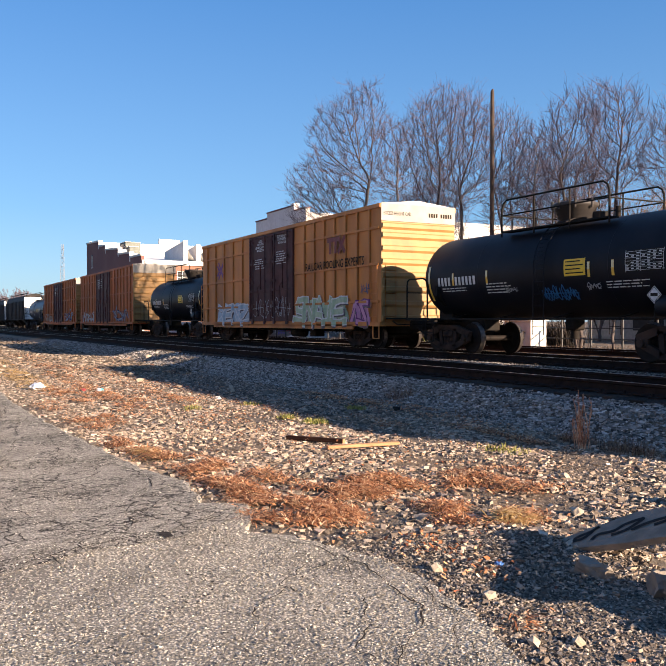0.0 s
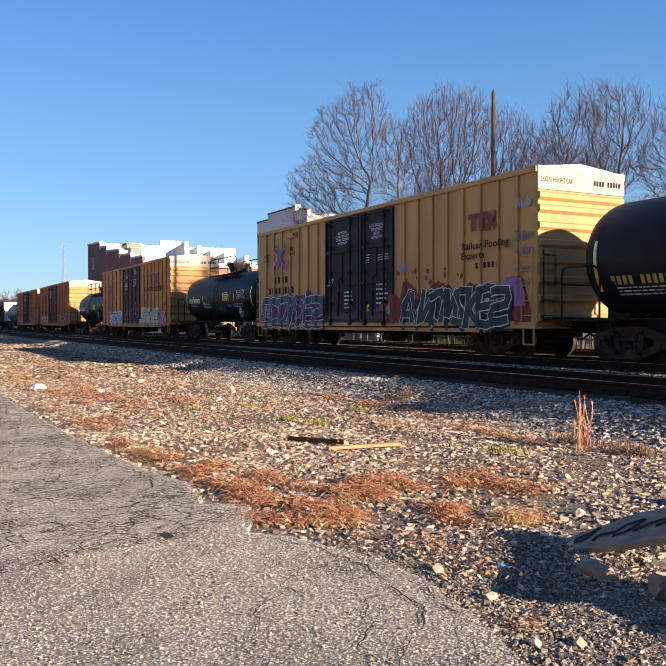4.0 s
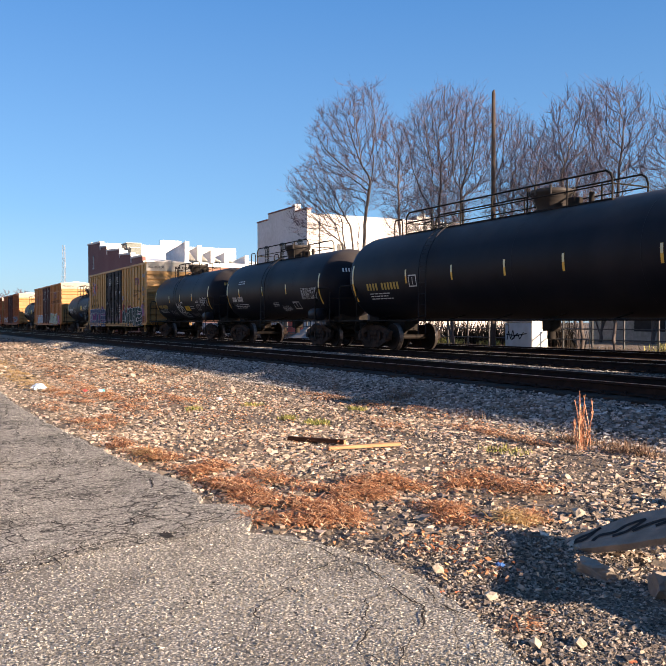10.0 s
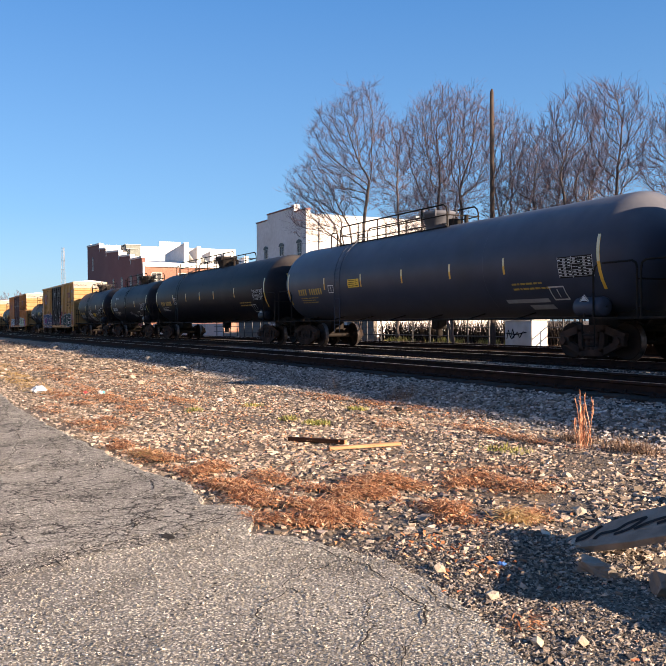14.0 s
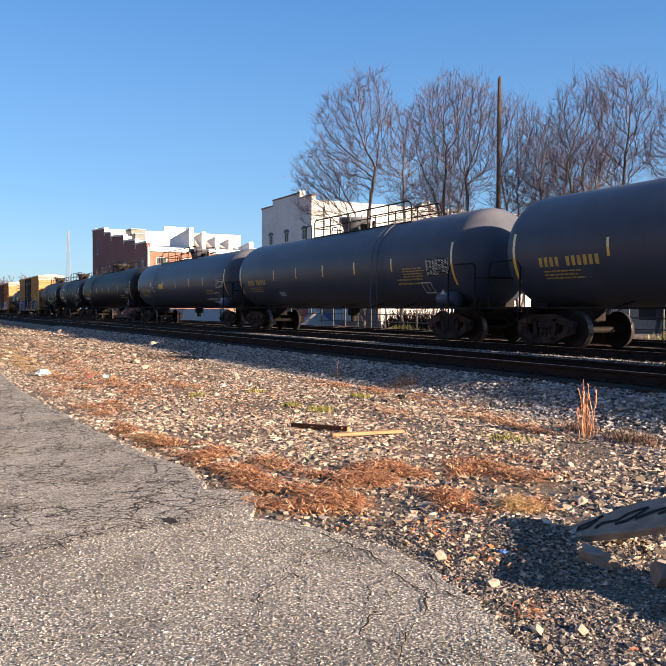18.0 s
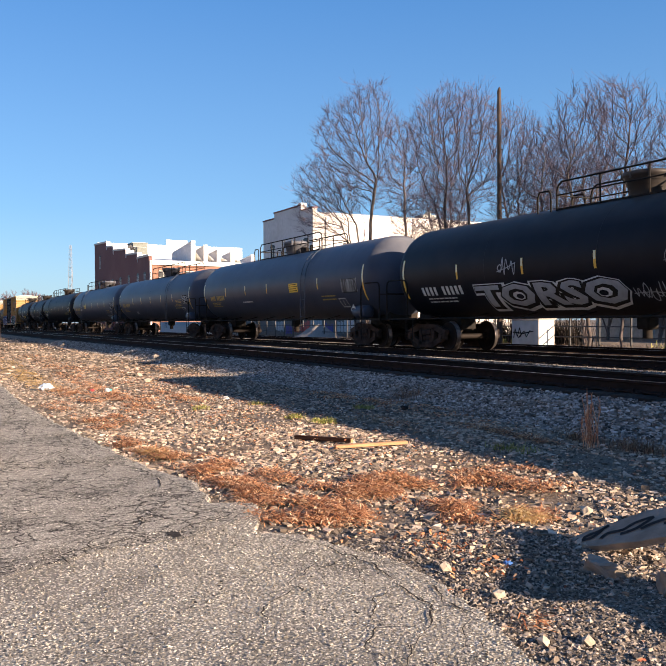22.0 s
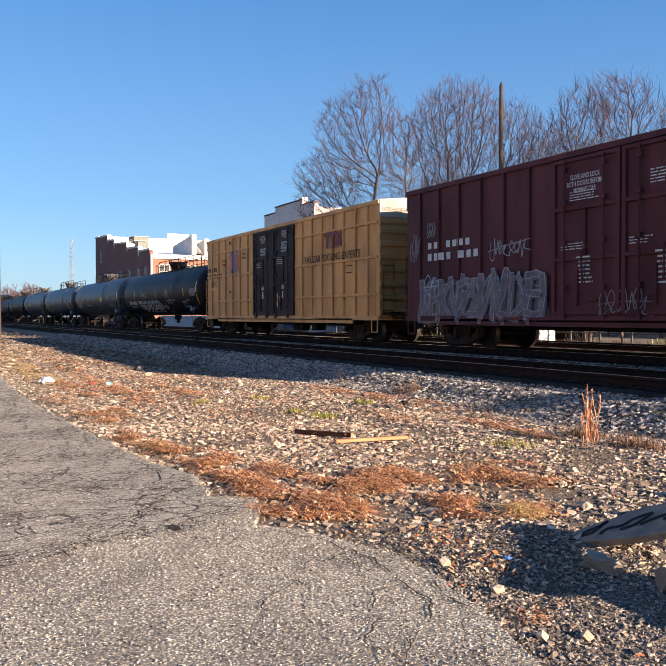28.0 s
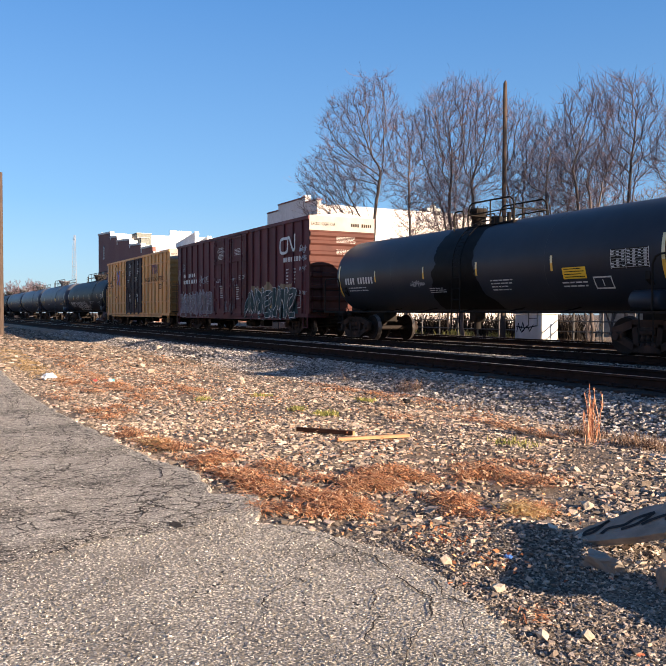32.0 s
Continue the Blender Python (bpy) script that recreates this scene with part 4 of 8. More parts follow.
def rail_mesh(x0, x1):
    m = Mesh()
    prof = [(-.075, 0), (.075, 0), (.07, .018), (.012, .035), (.01, .125), (.036, .14), (.036, .17), (.028, .178), (-.028, .178), (-.036, .17), (-.036, .14), (-.01, .125), (-.012, .035), (-.07, .018)]
    n = len(prof)
    v = [(x, a, z) for x in (x0, x1) for a, z in prof]
    m.add(v, [tuple(range(n)), tuple(range(n, 2 * n))[::-1]] + [(i, n + i, n + (i + 1) % n, (i + 1) % n) for i in range(n)])
    top = Mesh().box(x0, x1, -.026, .026, .179, .181)
    return m.data("rail", M_RAIL), top.data("running_surface", M_TREAD)


RAIL_ME, TOP_ME = rail_mesh(-420, 60)
bedm = Mesh()
bedm.v = [(x, y, z) for x in (-420, 60) for y, z in ((9.2, .24), (9.75, RAIL - .205), (12.4, RAIL - .205), (13.1, RAIL - .3), (14.0, RAIL - .3), (14.6, RAIL - .205), (17.7, RAIL - .205), (18.6, .325), (20.2, .325), (20.9, RAIL - .31), (23.9, RAIL - .31), (24.8, .3))]
bedm.f = [(i, i + 1, 12 + i + 1, 12 + i)[::-1] for i in range(11)]
bedm.s = [False] * 11
tagged(part("track_bed", bedm, M_BED), "dark oily ballast bed under the tracks", "track bed", kind="structure")
tracks = {}
for label, y, dz in (("near railway track, empty, with worn dark ties", NEAR_Y, 0.0), ("railway track that carries the train", TRACK_Y, 0.0), ("rusty railway track behind the train", BACK_Y, -0.05)):
    tr = thing("railway_track", label, "railway track", "tracks", pose(0, y, RAIL - 0.18 + dz), kind="structure")
    for side in (-0.755, 0.755):
        r = part("rail", RAIL_ME, None, tr, m=pose(0, side, 0))
        part("running_surface", TOP_ME, None, r, "bright worn rail top")
    tracks[y] = tr
TIE_ME = Mesh().box(-.115, .115, -1.3, 1.3, -.17, -.02, .015).data("tie", M_TIE)
PLATE_ME = Mesh().box(-.09, .09, -.92, -.59, -.022, .004).box(-.09, .09, .59, .92, -.022, .004).box(-.07, -.045, -.87, -.83, 0, .05).box(.045, .07, -.68, -.64, 0, .05).data("tie_plate", M_RAIL)
rnd = random.Random(9)
for y, tr in tracks.items():
    for i in range(110 if y != BACK_Y else 60):
        t = part("tie", TIE_ME, None, tr, m=pose(-4 - i * .52 + rnd.uniform(-.03, .03), rnd.uniform(-.05, .05), rnd.uniform(-.01, .01), 0, 0, rnd.uniform(-1.5, 1.5)))
        if i < 60 and y != BACK_Y:
            part("tie_plate", PLATE_ME, None, t)
    far = Mesh()
    for i in range(180):
        far.box(-62 - i * .52 - .115, -62 - i * .52 + .115, -1.3, 1.3, -.17, -.02)
    tagged(part("far_ties", far, M_TIE, tr), kind="stuff")

# ---- the train ----
def ran(t):
    """Metres that the train has gone by t seconds."""
    u = t / 16
    return 98.882 * u + 3.209 * u ** 2 - 0.359 * u ** 3 - 0.046 * u ** 4


WHEEL_R = 0.457
cars, wheelsets = [], []
shared = {}
FLAT = {}


def once(key, build, material):
    if key not in shared:
        shared[key] = build().data(key, material)
    return shared[key]


def wheelset_mesh():
    m = Mesh()
    m.rod((0, -0.78, 0), (0, 0.78, 0), 0.085, 10)
    for s in (-1, 1):
        y = s * 0.755
        prof = [(-.07, .09), (-.07, .15), (-.03, .17), (-.015, .3), (-.05, .38), (-.06, .425), (-.055, WHEEL_R - .004), (.055, WHEEL_R), (.06, .49), (.085, .49), (.09, .42), (.05, .38), (.02, .3), (.03, .17), (.09, .15), (.09, .09)]
        m.turned([(y + (-s) * a, r) for a, r in prof], "y", 28)
    return m


def side_frame_mesh(s):
    """Cast side frame with its windows, bearing boxes and spring nest."""
    m = Mesh()
    y0, y1 = s * 0.93, s * 1.07
    y0, y1 = min(y0, y1), max(y0, y1)
    def bar(a, b, w):
        (ax, az), (bx, bz) = a, b
        d = Vector((bx - ax, bz - az)).normalized()
        n = Vector((-d.y, d.x)) * w / 2
        m.poly([(ax + n.x, y0, az + n.y), (bx + n.x, y0, bz + n.y), (bx - n.x, y0, bz - n.y), (ax - n.x, y0, az - n.y)], y1 - y0, (0, 1, 0))
    for e in (-1, 1):
        bar((e * 1.06, .56), (e * .42, .76), .19)
        bar((e * .9, .42), (e * .36, .19), .17)
        bar((e * .38, .74), (e * .32, .2), .15)
        m.box(e * .89 - .15, e * .89 + .15, y0 - .02, y1 + .02, .34, .6, .03)
        m.rod((e * .89, y1 if s > 0 else y0, .457), (e * .89, (y1 + .09) if s > 0 else (y0 - .09), .457), .1, 12)
    bar((-.46, .77), (.46, .77), .17)
    bar((-.4, .17), (.4, .17), .15)
    for e in (-.16, 0, .16):
        m.turned([(.23, .075), (.3, .075), (.31, .06), (.36, .06), (.37, .075), (.43, .075), (.44, .06), (.5, .06)], "z", 10, at=(e, (y0 + y1) / 2, 0))
    m.box(-.24, .24, y0 - .03, y1 + .03, .5, .68, .03)
    return m


def truck(car, x):
    tk = part("truck", once("truck", lambda: Mesh().box(-.2, .2, -.95, .95, .48, .72, .04).box(-.62, .62, -.12, .12, .4, .5).rod((0, 0, .7), (0, 0, .86), .2, 14), M_STEEL), None, car, m=pose(x, 0, 0))
    for s in (-1, 1):
        part("side_frame", once("side_frame_%d" % s, lambda: side_frame_mesh(s), M_FRAME), None, tk)
    for e in (-.89, .89):
        w = part("wheelset", once("wheelset", wheelset_mesh, M_WHEEL), None, tk, m=pose(e, 0, WHEEL_R))
        w.data.materials.append(M_RIM) if len(w.data.materials) < 2 else None
        for p in w.data.polygons:
            r = max(math.hypot(w.data.vertices[i].co.x, w.data.vertices[i].co.z) for i in p.vertices)
            r0 = min(math.hypot(w.data.vertices[i].co.x, w.data.vertices[i].co.z) for i in p.vertices)
            p.material_index = 1 if r0 > .43 else 0
        wheelsets.append(w)


def coupler(car, x, e):
    m = Mesh()
    m.box(min(x, x + e * .75), max(x, x + e * .75), -.09, .09, .76, .92, .02)
    m.box(min(x + e * .7, x + e * 1.05), max(x + e * .7, x + e * 1.05), -.17, .17, .72, .96, .05)
    m.pipe([(x + e * .1, -.45, .8), (x + e * .5, -.42, .55), (x + e * .9, -.25, .5), (x + e * 1.05, -.1, .62)], .028)
    part("coupler", m, M_STEEL, car)
    m = Mesh().pipe([(x, -1.35, .98), (x + e * .22, -1.3, .86), (x + e * .26, -.5, .86), (x + e * .3, 0, .9)], .018)
    part("uncoupling_lever", m, M_STEEL, car)


def ladder_mesh(y, x0, x1, z0, z1, n, r=0.016):
    m = Mesh()
    for x in (x0, x1):
        m.rod((x, y, z0), (x, y, z1), r, 6)
    for i in range(n):
        z = z0 + (z1 - z0) * (i + .5) / n
        m.rod((x0, y, z), (x1, y, z), r, 6)
    return m


# --- lettering and marks on a side, flat (radius None) or on a shell ---
def on_shell(car, x, z):
    r, zc, half = car["r"], car["zc"], car["half"]
    if r <= 0:
        posts, pw, d0, d1, ribs = FLAT[car.name]
        y = half + .01
        if d0 < x < d1:
            edge = min(x - d0, d1 - x)
            y = half + (.106 if edge < .16 or any(abs(z - q) < .06 for q in (1.03, 2.36, 3.6, 4.79)) else .036)
        elif any(abs(x - p) < pw / 2 + .006 for p in posts) or any(abs(z - q) < .05 for q in ribs):
            y = half + .083
        return Vector((x, -y, z))
    dz = max(-r * .98, min(r * .98, z - zc))
    k = (r + .006) / r
    return Vector((x, -math.sqrt(r * r - dz * dz) * k, zc + dz * k))


def patch(m, car, x0, x1, z0, z1, n=4, lift=0.0):
    n = n if car["r"] > 0 else 1
    v = []
    for i in range(n + 1):
        z = z0 + (z1 - z0) * i / n
        for x in (x0, x1):
            p = on_shell(car, x, z)
            p.y -= lift
            v.append(p)
    m.add(v, [(2 * i, 2 * i + 1, 2 * i + 3, 2 * i + 2) for i in range(n)])
    return m


def mark(car, name, x0, x1, z0, z1, material, label="", lift=0.0):
    return part(name, patch(Mesh(), car, x0, x1, z0, z1, 6, lift), material, car, label)


def bars(car, x, z, h, count, material, pitch=0.72, gap=0, name="number_lettering", label="", lift=0.0):
    """A row of plain upright bars, one for a character; gap: where a space falls."""
    m = Mesh()
    for i in range(count):
        if i == gap and gap:
            continue
        a = x + i * h * pitch
        patch(m, car, a, a + h * pitch * .6, z, z + h, 2, lift)
    return tagged(part(name, m, material, car, label), kind="stuff")


def small_print(car, x, z, w, h, rows, material, seed=0, name="stencil_print", lift=0.0):
    """Lines of small writing as plain bars."""
    rnd = random.Random(seed)
    m = Mesh()
    for r in range(rows):
        top = z + h - h * r / rows
        a = x
        end = x + w * rnd.uniform(.72, 1)
        while a < end:
            b = min(end, a + rnd.uniform(.08, .26))
            patch(m, car, a, b, top - h / rows * .38, top, 1, lift)
            a = b + .04
    return tagged(part(name, m, material, car), kind="stuff")


def panel(car, x0, x1, z0, z1, name="data_panel", ink=None, seed=0):
    """A black data panel with pale rules and lines of small print."""
    p = mark(car, name, x0, x1, z0, z1, M_INKK)
    m = Mesh()
    w, h = x1 - x0, z1 - z0
    rnd = random.Random(seed)
    for i in range(7):
        z = z0 + h * (i + .5) / 7
        patch(m, car, x0, x1, z - .004, z + .004, 1, .004)
    for i in range(6):
        z = z0 + h * (i + 1) / 7
        for j in range(7):
            if rnd.random() < .8:
                a = x0 + w * (j + .1) / 7
                patch(m, car, a, a + w / 7 * .55, z - .013, z + .013, 1, .004)
    for x in (x0, x0 + w * .4, x1 - .012):
        patch(m, car, x, x + .012, z0, z1, 3, .004)
    part("panel_print", m, ink or M_INKW, p)
    return p


def frame_mark(car, x0, x1, z0, z1, material, name="inspection_box"):
    m = Mesh()
    t = .035
    for a in ((x0, x1, z0, z0 + t), (x0, x1, z1 - t, z1), (x0, x0 + t, z0, z1), (x1 - t, x1, z0, z1), ((x0 + x1) / 2 - .015, (x0 + x1) / 2 + .015, z0 + t * 2, z1 - t * 2)):
        patch(m, car, *a, 2)
    return part(name, m, material, car)


def words(car, text, x, z, h, material, width=None, name="lettering", align="LEFT", lift=0.0, slant=0.0, weight=0.0):
    """Lettering in the built-in font, laid on the side or the shell."""
    cu = bpy.data.curves.new("t", "FONT")
    cu.body, cu.align_x, cu.resolution_u, cu.space_line, cu.offset = text, align, 2, .95, weight
    ob = bpy.data.objects.new("t", cu)
    scene.collection.objects.link(ob)
    me = ob.to_mesh()
    v = [p.co.copy() for p in me.vertices]
    f = [tuple(p.vertices) for p in me.polygons]
    ob.to_mesh_clear()
    bpy.data.objects.remove(ob)
    bpy.data.curves.remove(cu)
    cap = 0.69
    lo = min(p.x for p in v)
    sx = h / cap if width is None else width / (max(p.x for p in v) - lo)
    m = Mesh()
    pts = []
    for p in v:
        q = on_shell(car, x + (p.x - (lo if align == "LEFT" else 0)) * sx + p.y * slant * h, z + p.y * h / cap)
        q.y -= lift
        pts.append(q)
    if car["r"] <= 0:
        near = min(q.y for q in pts)
        for q in pts:
            q.y = near
    m.add(pts, f)
    if car["r"] > 0 and h > .5:
        bm = bmesh.new()
        vs = [bm.verts.new(q) for q in pts]
        for q in f:
            bm.faces.new([vs[i] for i in q])
        for _ in range(5):
            long = [e for e in bm.edges if e.calc_length() > .14]
            if long:
                bmesh.ops.triangulate(bm, faces=bm.faces[:])
                bmesh.ops.subdivide_edges(bm, edges=[e for e in bm.edges if e.calc_length() > .14], cuts=1)
        bmesh.ops.triangulate(bm, faces=bm.faces[:])
        for q in bm.verts:
            k = on_shell(car, q.co.x, q.co.z)
            q.co.y = k.y - lift
        m = Mesh().take(bm)
    return part(name, m, material, car)


def strip(car, x, z0, z1, w=0.085, name="reflective_strip"):
    """An upright reflective strip, yellow with a paler upper half."""
    s = mark(car, name, x - w / 2, x + w / 2, z0, z1, M_STRIPE)
    mark(car, "pale_half", x - w / 2 + .004, x + w / 2 - .004, z0 + (z1 - z0) * .5, z1 - .004, M_STRIPEW, lift=.003).parent = s


def base(name, q0, q1, label, category, zc=0.0, r=0.0, half=1.6, proud=0.012):
    car = thing(name, label, category, "freight train", pose((q0 + q1) / 2, TRACK_Y, RAIL))
    car["r"], car["zc"], car["half"], car["proud"], car["q"] = r, zc, half, proud, (q0 + q1) / 2
    cars.append(car)
    return car


def tank_car(q0, q1, r, zc, paint, label, rail, dome, ink, bar_at=(), belly=False, big_platform=False, ladder_x=None):
    """rail: span of the top walk; dome: place of the manway; bar_at: short strips, along the train."""
    car = base("tank_car", q0, q1, label, "tank car", zc, r)
    c = car["q"]
    a, b = q0 - c + .2, q1 - c + .05
    dep = .62 * r
    prof = []
    for i in range(9):
        w = math.pi / 2 * i / 8
        prof.append((a - dep * math.cos(w), max(r * math.sin(w), .002)))
    prof += [(a + (b - a) * i / 6, r) for i in range(1, 6)]
    for i in range(9):
        w = math.pi / 2 * (8 - i) / 8
        prof.append((b + dep * math.cos(w), max(r * math.sin(w), .002)))
    shell = Mesh().turned(prof, "x", 64)

    shell.v = [(x, y, z + zc) for x, y, z in shell.v]
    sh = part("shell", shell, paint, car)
    for i in range(1, 4):
        x = a + (b - a) * i / 4
        part("weld_seam", Mesh().turned([(x - .02, r - .01), (x - .012, r + .0016), (x + .012, r + .0016), (x + .02, r - .01)], "x", 64, at=(0, 0, zc)), paint, sh)
    if belly:
        for side in (-1, 1):              # tar run down from the manway, ragged at its edges
            m = Mesh()
            for k in range(56):
                w = radians(80 - 148 * k / 56), radians(80 - 148 * (k + 1) / 56)
                v = []
                for q in w:
                    u = math.sin(q)
                    lo = dome - c - .5 - .55 * max(0, -u) + .16 * noise.noise((q * 5, 1, side)) + .07 * noise.noise((q * 22, 4, side))
                    hi = dome - c + 1.55 + .75 * max(0, -u) ** 1.5 + .22 * noise.noise((q * 4, 7, side)) + .08 * noise.noise((q * 20, 9, side))
                    v += [(x, side * math.cos(q) * (r + .004), zc + math.sin(q) * (r + .004)) for x in (lo, hi)]
                m.add(v, [(0, 1, 3, 2)])
            part("tar_spill", m, M_TAR, car, "glossy black tar spill down the shell")
    # ends: stub sill, saddle, platform, rails
    for e, x in ((-1, a), (1, b)):
        xo = x + e * (dep + .12)
        m = Mesh().box(min(x - e * 1.6, xo), max(x - e * 1.6, xo), -.3, .3, .68, 1.02, .02)
        m.box(x - .35, x + .35, -.6, .6, .95, zc - r * .78, .02)
        part("stub_sill", m, M_STEEL, car)
        for s in (-1, 1):
            m = Mesh()
            m.poly([(x - e * .5 - .1, s * .3, .98), (x - e * .5 - .1, s * 1.32, zc - r * .45), (x - e * .5 - .1, s * 1.3, zc - r * .2), (x - e * .5 - .1, s * .3, zc - r * .9)], .14, (1, 0, 0))
            part("saddle", m, M_STEEL, car)
        m = Mesh().box(min(x - e * .75, xo + e * .05), max(x - e * .75, xo + e * .05), -1.5, -.55, 1.0, 1.05)
        m.box(min(x - e * .75, xo + e * .05), max(x - e * .75, xo + e * .05), .55, 1.5, 1.0, 1.05)
        m.box(min(xo - e * .5, xo + e * .05), max(xo - e * .5, xo + e * .05), -.55, .55, 1.0, 1.05)
        part("end_platform", m, M_STEEL, car)
        m = Mesh()
        for s in (-1, 1):
            m.pipe([(x - e * .25, s * 1.48, 1.05), (x - e * .25, s * 1.48, 2.12), (x - e * .17, s * 1.48, 2.26), (x - e * .02, s * 1.48, 2.32), (xo - e * .14, s * 1.48, 2.32), (xo - e * .03, s * 1.48, 2.26), (xo, s * 1.48, 2.12), (xo, s * 1.48, 1.05)], .026)
            for zz in (.35, .62):
                m.rod((x - e * .6, s * 1.5, zz), (x - e * .2, s * 1.5, zz), .018, 6)
            for xx in (x - e * .6, x - e * .2):
                m.rod((xx, s * 1.5, .35), (xx, s * 1.5, 1.02), .018, 6)
        m.pipe([(xo, -1.48, 1.9), (xo, 1.48, 1.9)], .02)
        part("end_railing", m, M_STEEL, car)
        coupler(car, xo - e * .2, e)
        truck(car, x - e * .75)
    # brake gear and the long pipe under the belly
    m = Mesh().rod((a, -1.32, 1.03), (b, -1.32, 1.03), .028, 6).rod((a, 1.32, 1.03), (b, 1.32, 1.03), .028, 6)
    for i in range(int((b - a) / 2.2)):
        x = a + 1.2 + i * 2.2
        m.rod((x, -1.32, 1.03), (x, -.6, zc - r * .9), .018, 6)
    part("grab_pipe", m, M_STEEL, car)
    m = Mesh().turned([(-.45, .02), (-.44, .2), (-.4, .24), (.4, .24), (.44, .2), (.45, .02)], "x", 16, at=(b - .55, -1.22, 1.3))
    part("air_tank", m, paint, car)
    m = Mesh().box(dome - c - .2, dome - c + .2, -.2, .2, .72, zc - r + .1, .05).rod((dome - c, 0, .5), (dome - c, 0, .75), .12, 10)
    part("bottom_outlet", m, M_STEEL, car)
    # top walk and manway
    top = zc + r
    x0, x1, xd = rail[0] - c, rail[1] - c, dome - c
    yw = .95 if big_platform else .62
    wk = Mesh()
    for s in (-1, 1):
        wk.box(x0, x1, min(s * yw, s * (yw - .32)), max(s * yw, s * (yw - .32)), top - .12, top - .08)
    part("top_walk", wk, M_STEEL, car)
    rl = Mesh()
    hr = top - .1 + (.88 if big_platform else .72)
    nposts = max(3, round((x1 - x0) / 1.5) + 1)
    mid = top - .1 + (hr - top + .1) * .52
    for s in (-1, 1):
        for i in range(1, nposts - 1):
            x = x0 + (x1 - x0) * i / (nposts - 1)
            rl.rod((x, s * yw, top - .25), (x, s * yw, hr), .024, 6)
        rl.pipe([(x0, s * yw, top - .25), (x0, s * yw, hr - .24), (x0 + .06, s * yw, hr - .09), (x0 + .2, s * yw, hr), (x1 - .2, s * yw, hr), (x1 - .06, s * yw, hr - .09), (x1, s * yw, hr - .24), (x1, s * yw, top - .25)], .026)
        rl.rod((x0, s * yw, mid), (x1, s * yw, mid), .02, 6)
        if not big_platform:              # grab hoop at the head of the ladder
            rl.pipe([(x0 - .75, s * yw, top - .25), (x0 - .75, s * yw, hr - .3), (x0 - .68, s * yw, hr - .18), (x0 - .3, s * yw, hr - .18), (x0 - .23, s * yw, hr - .3), (x0 - .23, s * yw, top - .25)], .024)
    for x in (x0, x1):
        rl.rod((x, -yw, mid), (x, yw, mid), .02, 6)
    part("top_railing", rl, M_STEEL, car)
    d = Mesh().turned([(top - .15, .43), (top + .1, .43), (top + .12, .47), (top + .2, .47), (top + .21, .5), (top + .3, .5), (top + .31, .54), (top + .4, .54), (top + .42, .6), (top + .52, .6), (top + .54, .56), (top + .57, .02)], "z", 24, at=(xd, 0, 0))
    for i in range(8):
        w = math.pi * i / 4
        d.rod((xd + math.cos(w) * .6, math.sin(w) * .6, top + .36), (xd + math.cos(w) * .6, math.sin(w) * .6, top + .6), .03, 6)
    if belly:                             # a slim one on this car
        d.v = [(xd + (x - xd) * .46, y * .46, z) for x, y, z in d.v]
    part("manway", d, M_STEEL if belly else paint, car, "round manway dome with bolted lid")
    part("valve_box", Mesh().box(xd + .75, xd + 1.05, -.16, .16, top - .05, top + .22, .03), M_STEEL, car)
    part("valve", Mesh().rod((xd + 1.4, .1, top - .05), (xd + 1.4, .1, top + .3), .07, 10), M_STEEL, car)
    lx = (ladder_x if ladder_x is not None else (rail[0] + rail[1]) / 2) - c
    for s in (-1, 1):
        m = Mesh()
        pts = []
        for i in range(9):
            w = radians(78) - radians(78) * i / 8
            pts.append((s * math.cos(w) * (r + .12), zc + math.sin(w) * (r + .12)))
        pts += [(s * (r + .12), zc * .72), (s * (r + .12), zc * .45), (s * (r + .12), .6)]
        for dx in (-.2, .2):
            m.pipe([(lx + dx, y, z) for y, z in pts], .014)
        for (y, z), (y2, z2) in zip(pts, pts[1:]):
            for k in (0, .5):
                yy, zz = y + (y2 - y) * k, z + (z2 - z) * k
                m.rod((lx - .2, yy, zz), (lx + .2, yy, zz), .011, 6)
        part("ladder", m, M_TAR if belly else paint, car)
    # strips
    strip(car, a + .05, zc - .6 * r * .94, zc + .27 * r * 1.05, .1)
    strip(car, b - .05, zc - .6 * r * .94, zc + .27 * r * 1.05, .1)
    for x in bar_at:
        strip(car, x - c, zc - .22 * r, zc + .07 * r)
    return car


def placard(car, x, z, s=.2):
    """A diamond placard on a post at the side sill."""
    y = -1.42
    v = [Vector((x - s, y, z)), Vector((x, y, z - s)), Vector((x + s, y, z)), Vector((x, y, z + s))]
    p = part("placard", Mesh().poly(v, .006, (0, 1, 0)), M_INKW, car, "white diamond hazard placard")
    m = Mesh()
    for k in range(4):
        a, b = v[k] * .9 + Vector((x, y, z)) * .1, v[(k + 1) % 4] * .9 + Vector((x, y, z)) * .1
        c, d = v[k] * .82 + Vector((x, y, z)) * .18, v[(k + 1) % 4] * .82 + Vector((x, y, z)) * .18
        m.add([q + Vector((0, -.004, 0)) for q in (a, b, d, c)], [(0, 1, 2, 3)])
    m.add([Vector((x + a * s, y - .004, z + b * s)) for a, b in ((-.5, -.16), (.5, -.16), (.5, .2), (-.5, .2))], [(0, 1, 2, 3)])
    part("placard_print", m, M_INKK, p)
    part("placard_post", Mesh().rod((x, y + .03, .95), (x, y + .03, z), .018, 6), M_STEEL, car)


M_RED = mat("paint_red", (0.6, 0.085, 0.07), (0.5, 0.07, 0.055), rough=0.5, scale=6, bump=0)
M_BLUE = mat("paint_blue", (0.06, 0.06, 0.32), (0.05, 0.05, 0.26), rough=0.5, scale=6, bump=0)


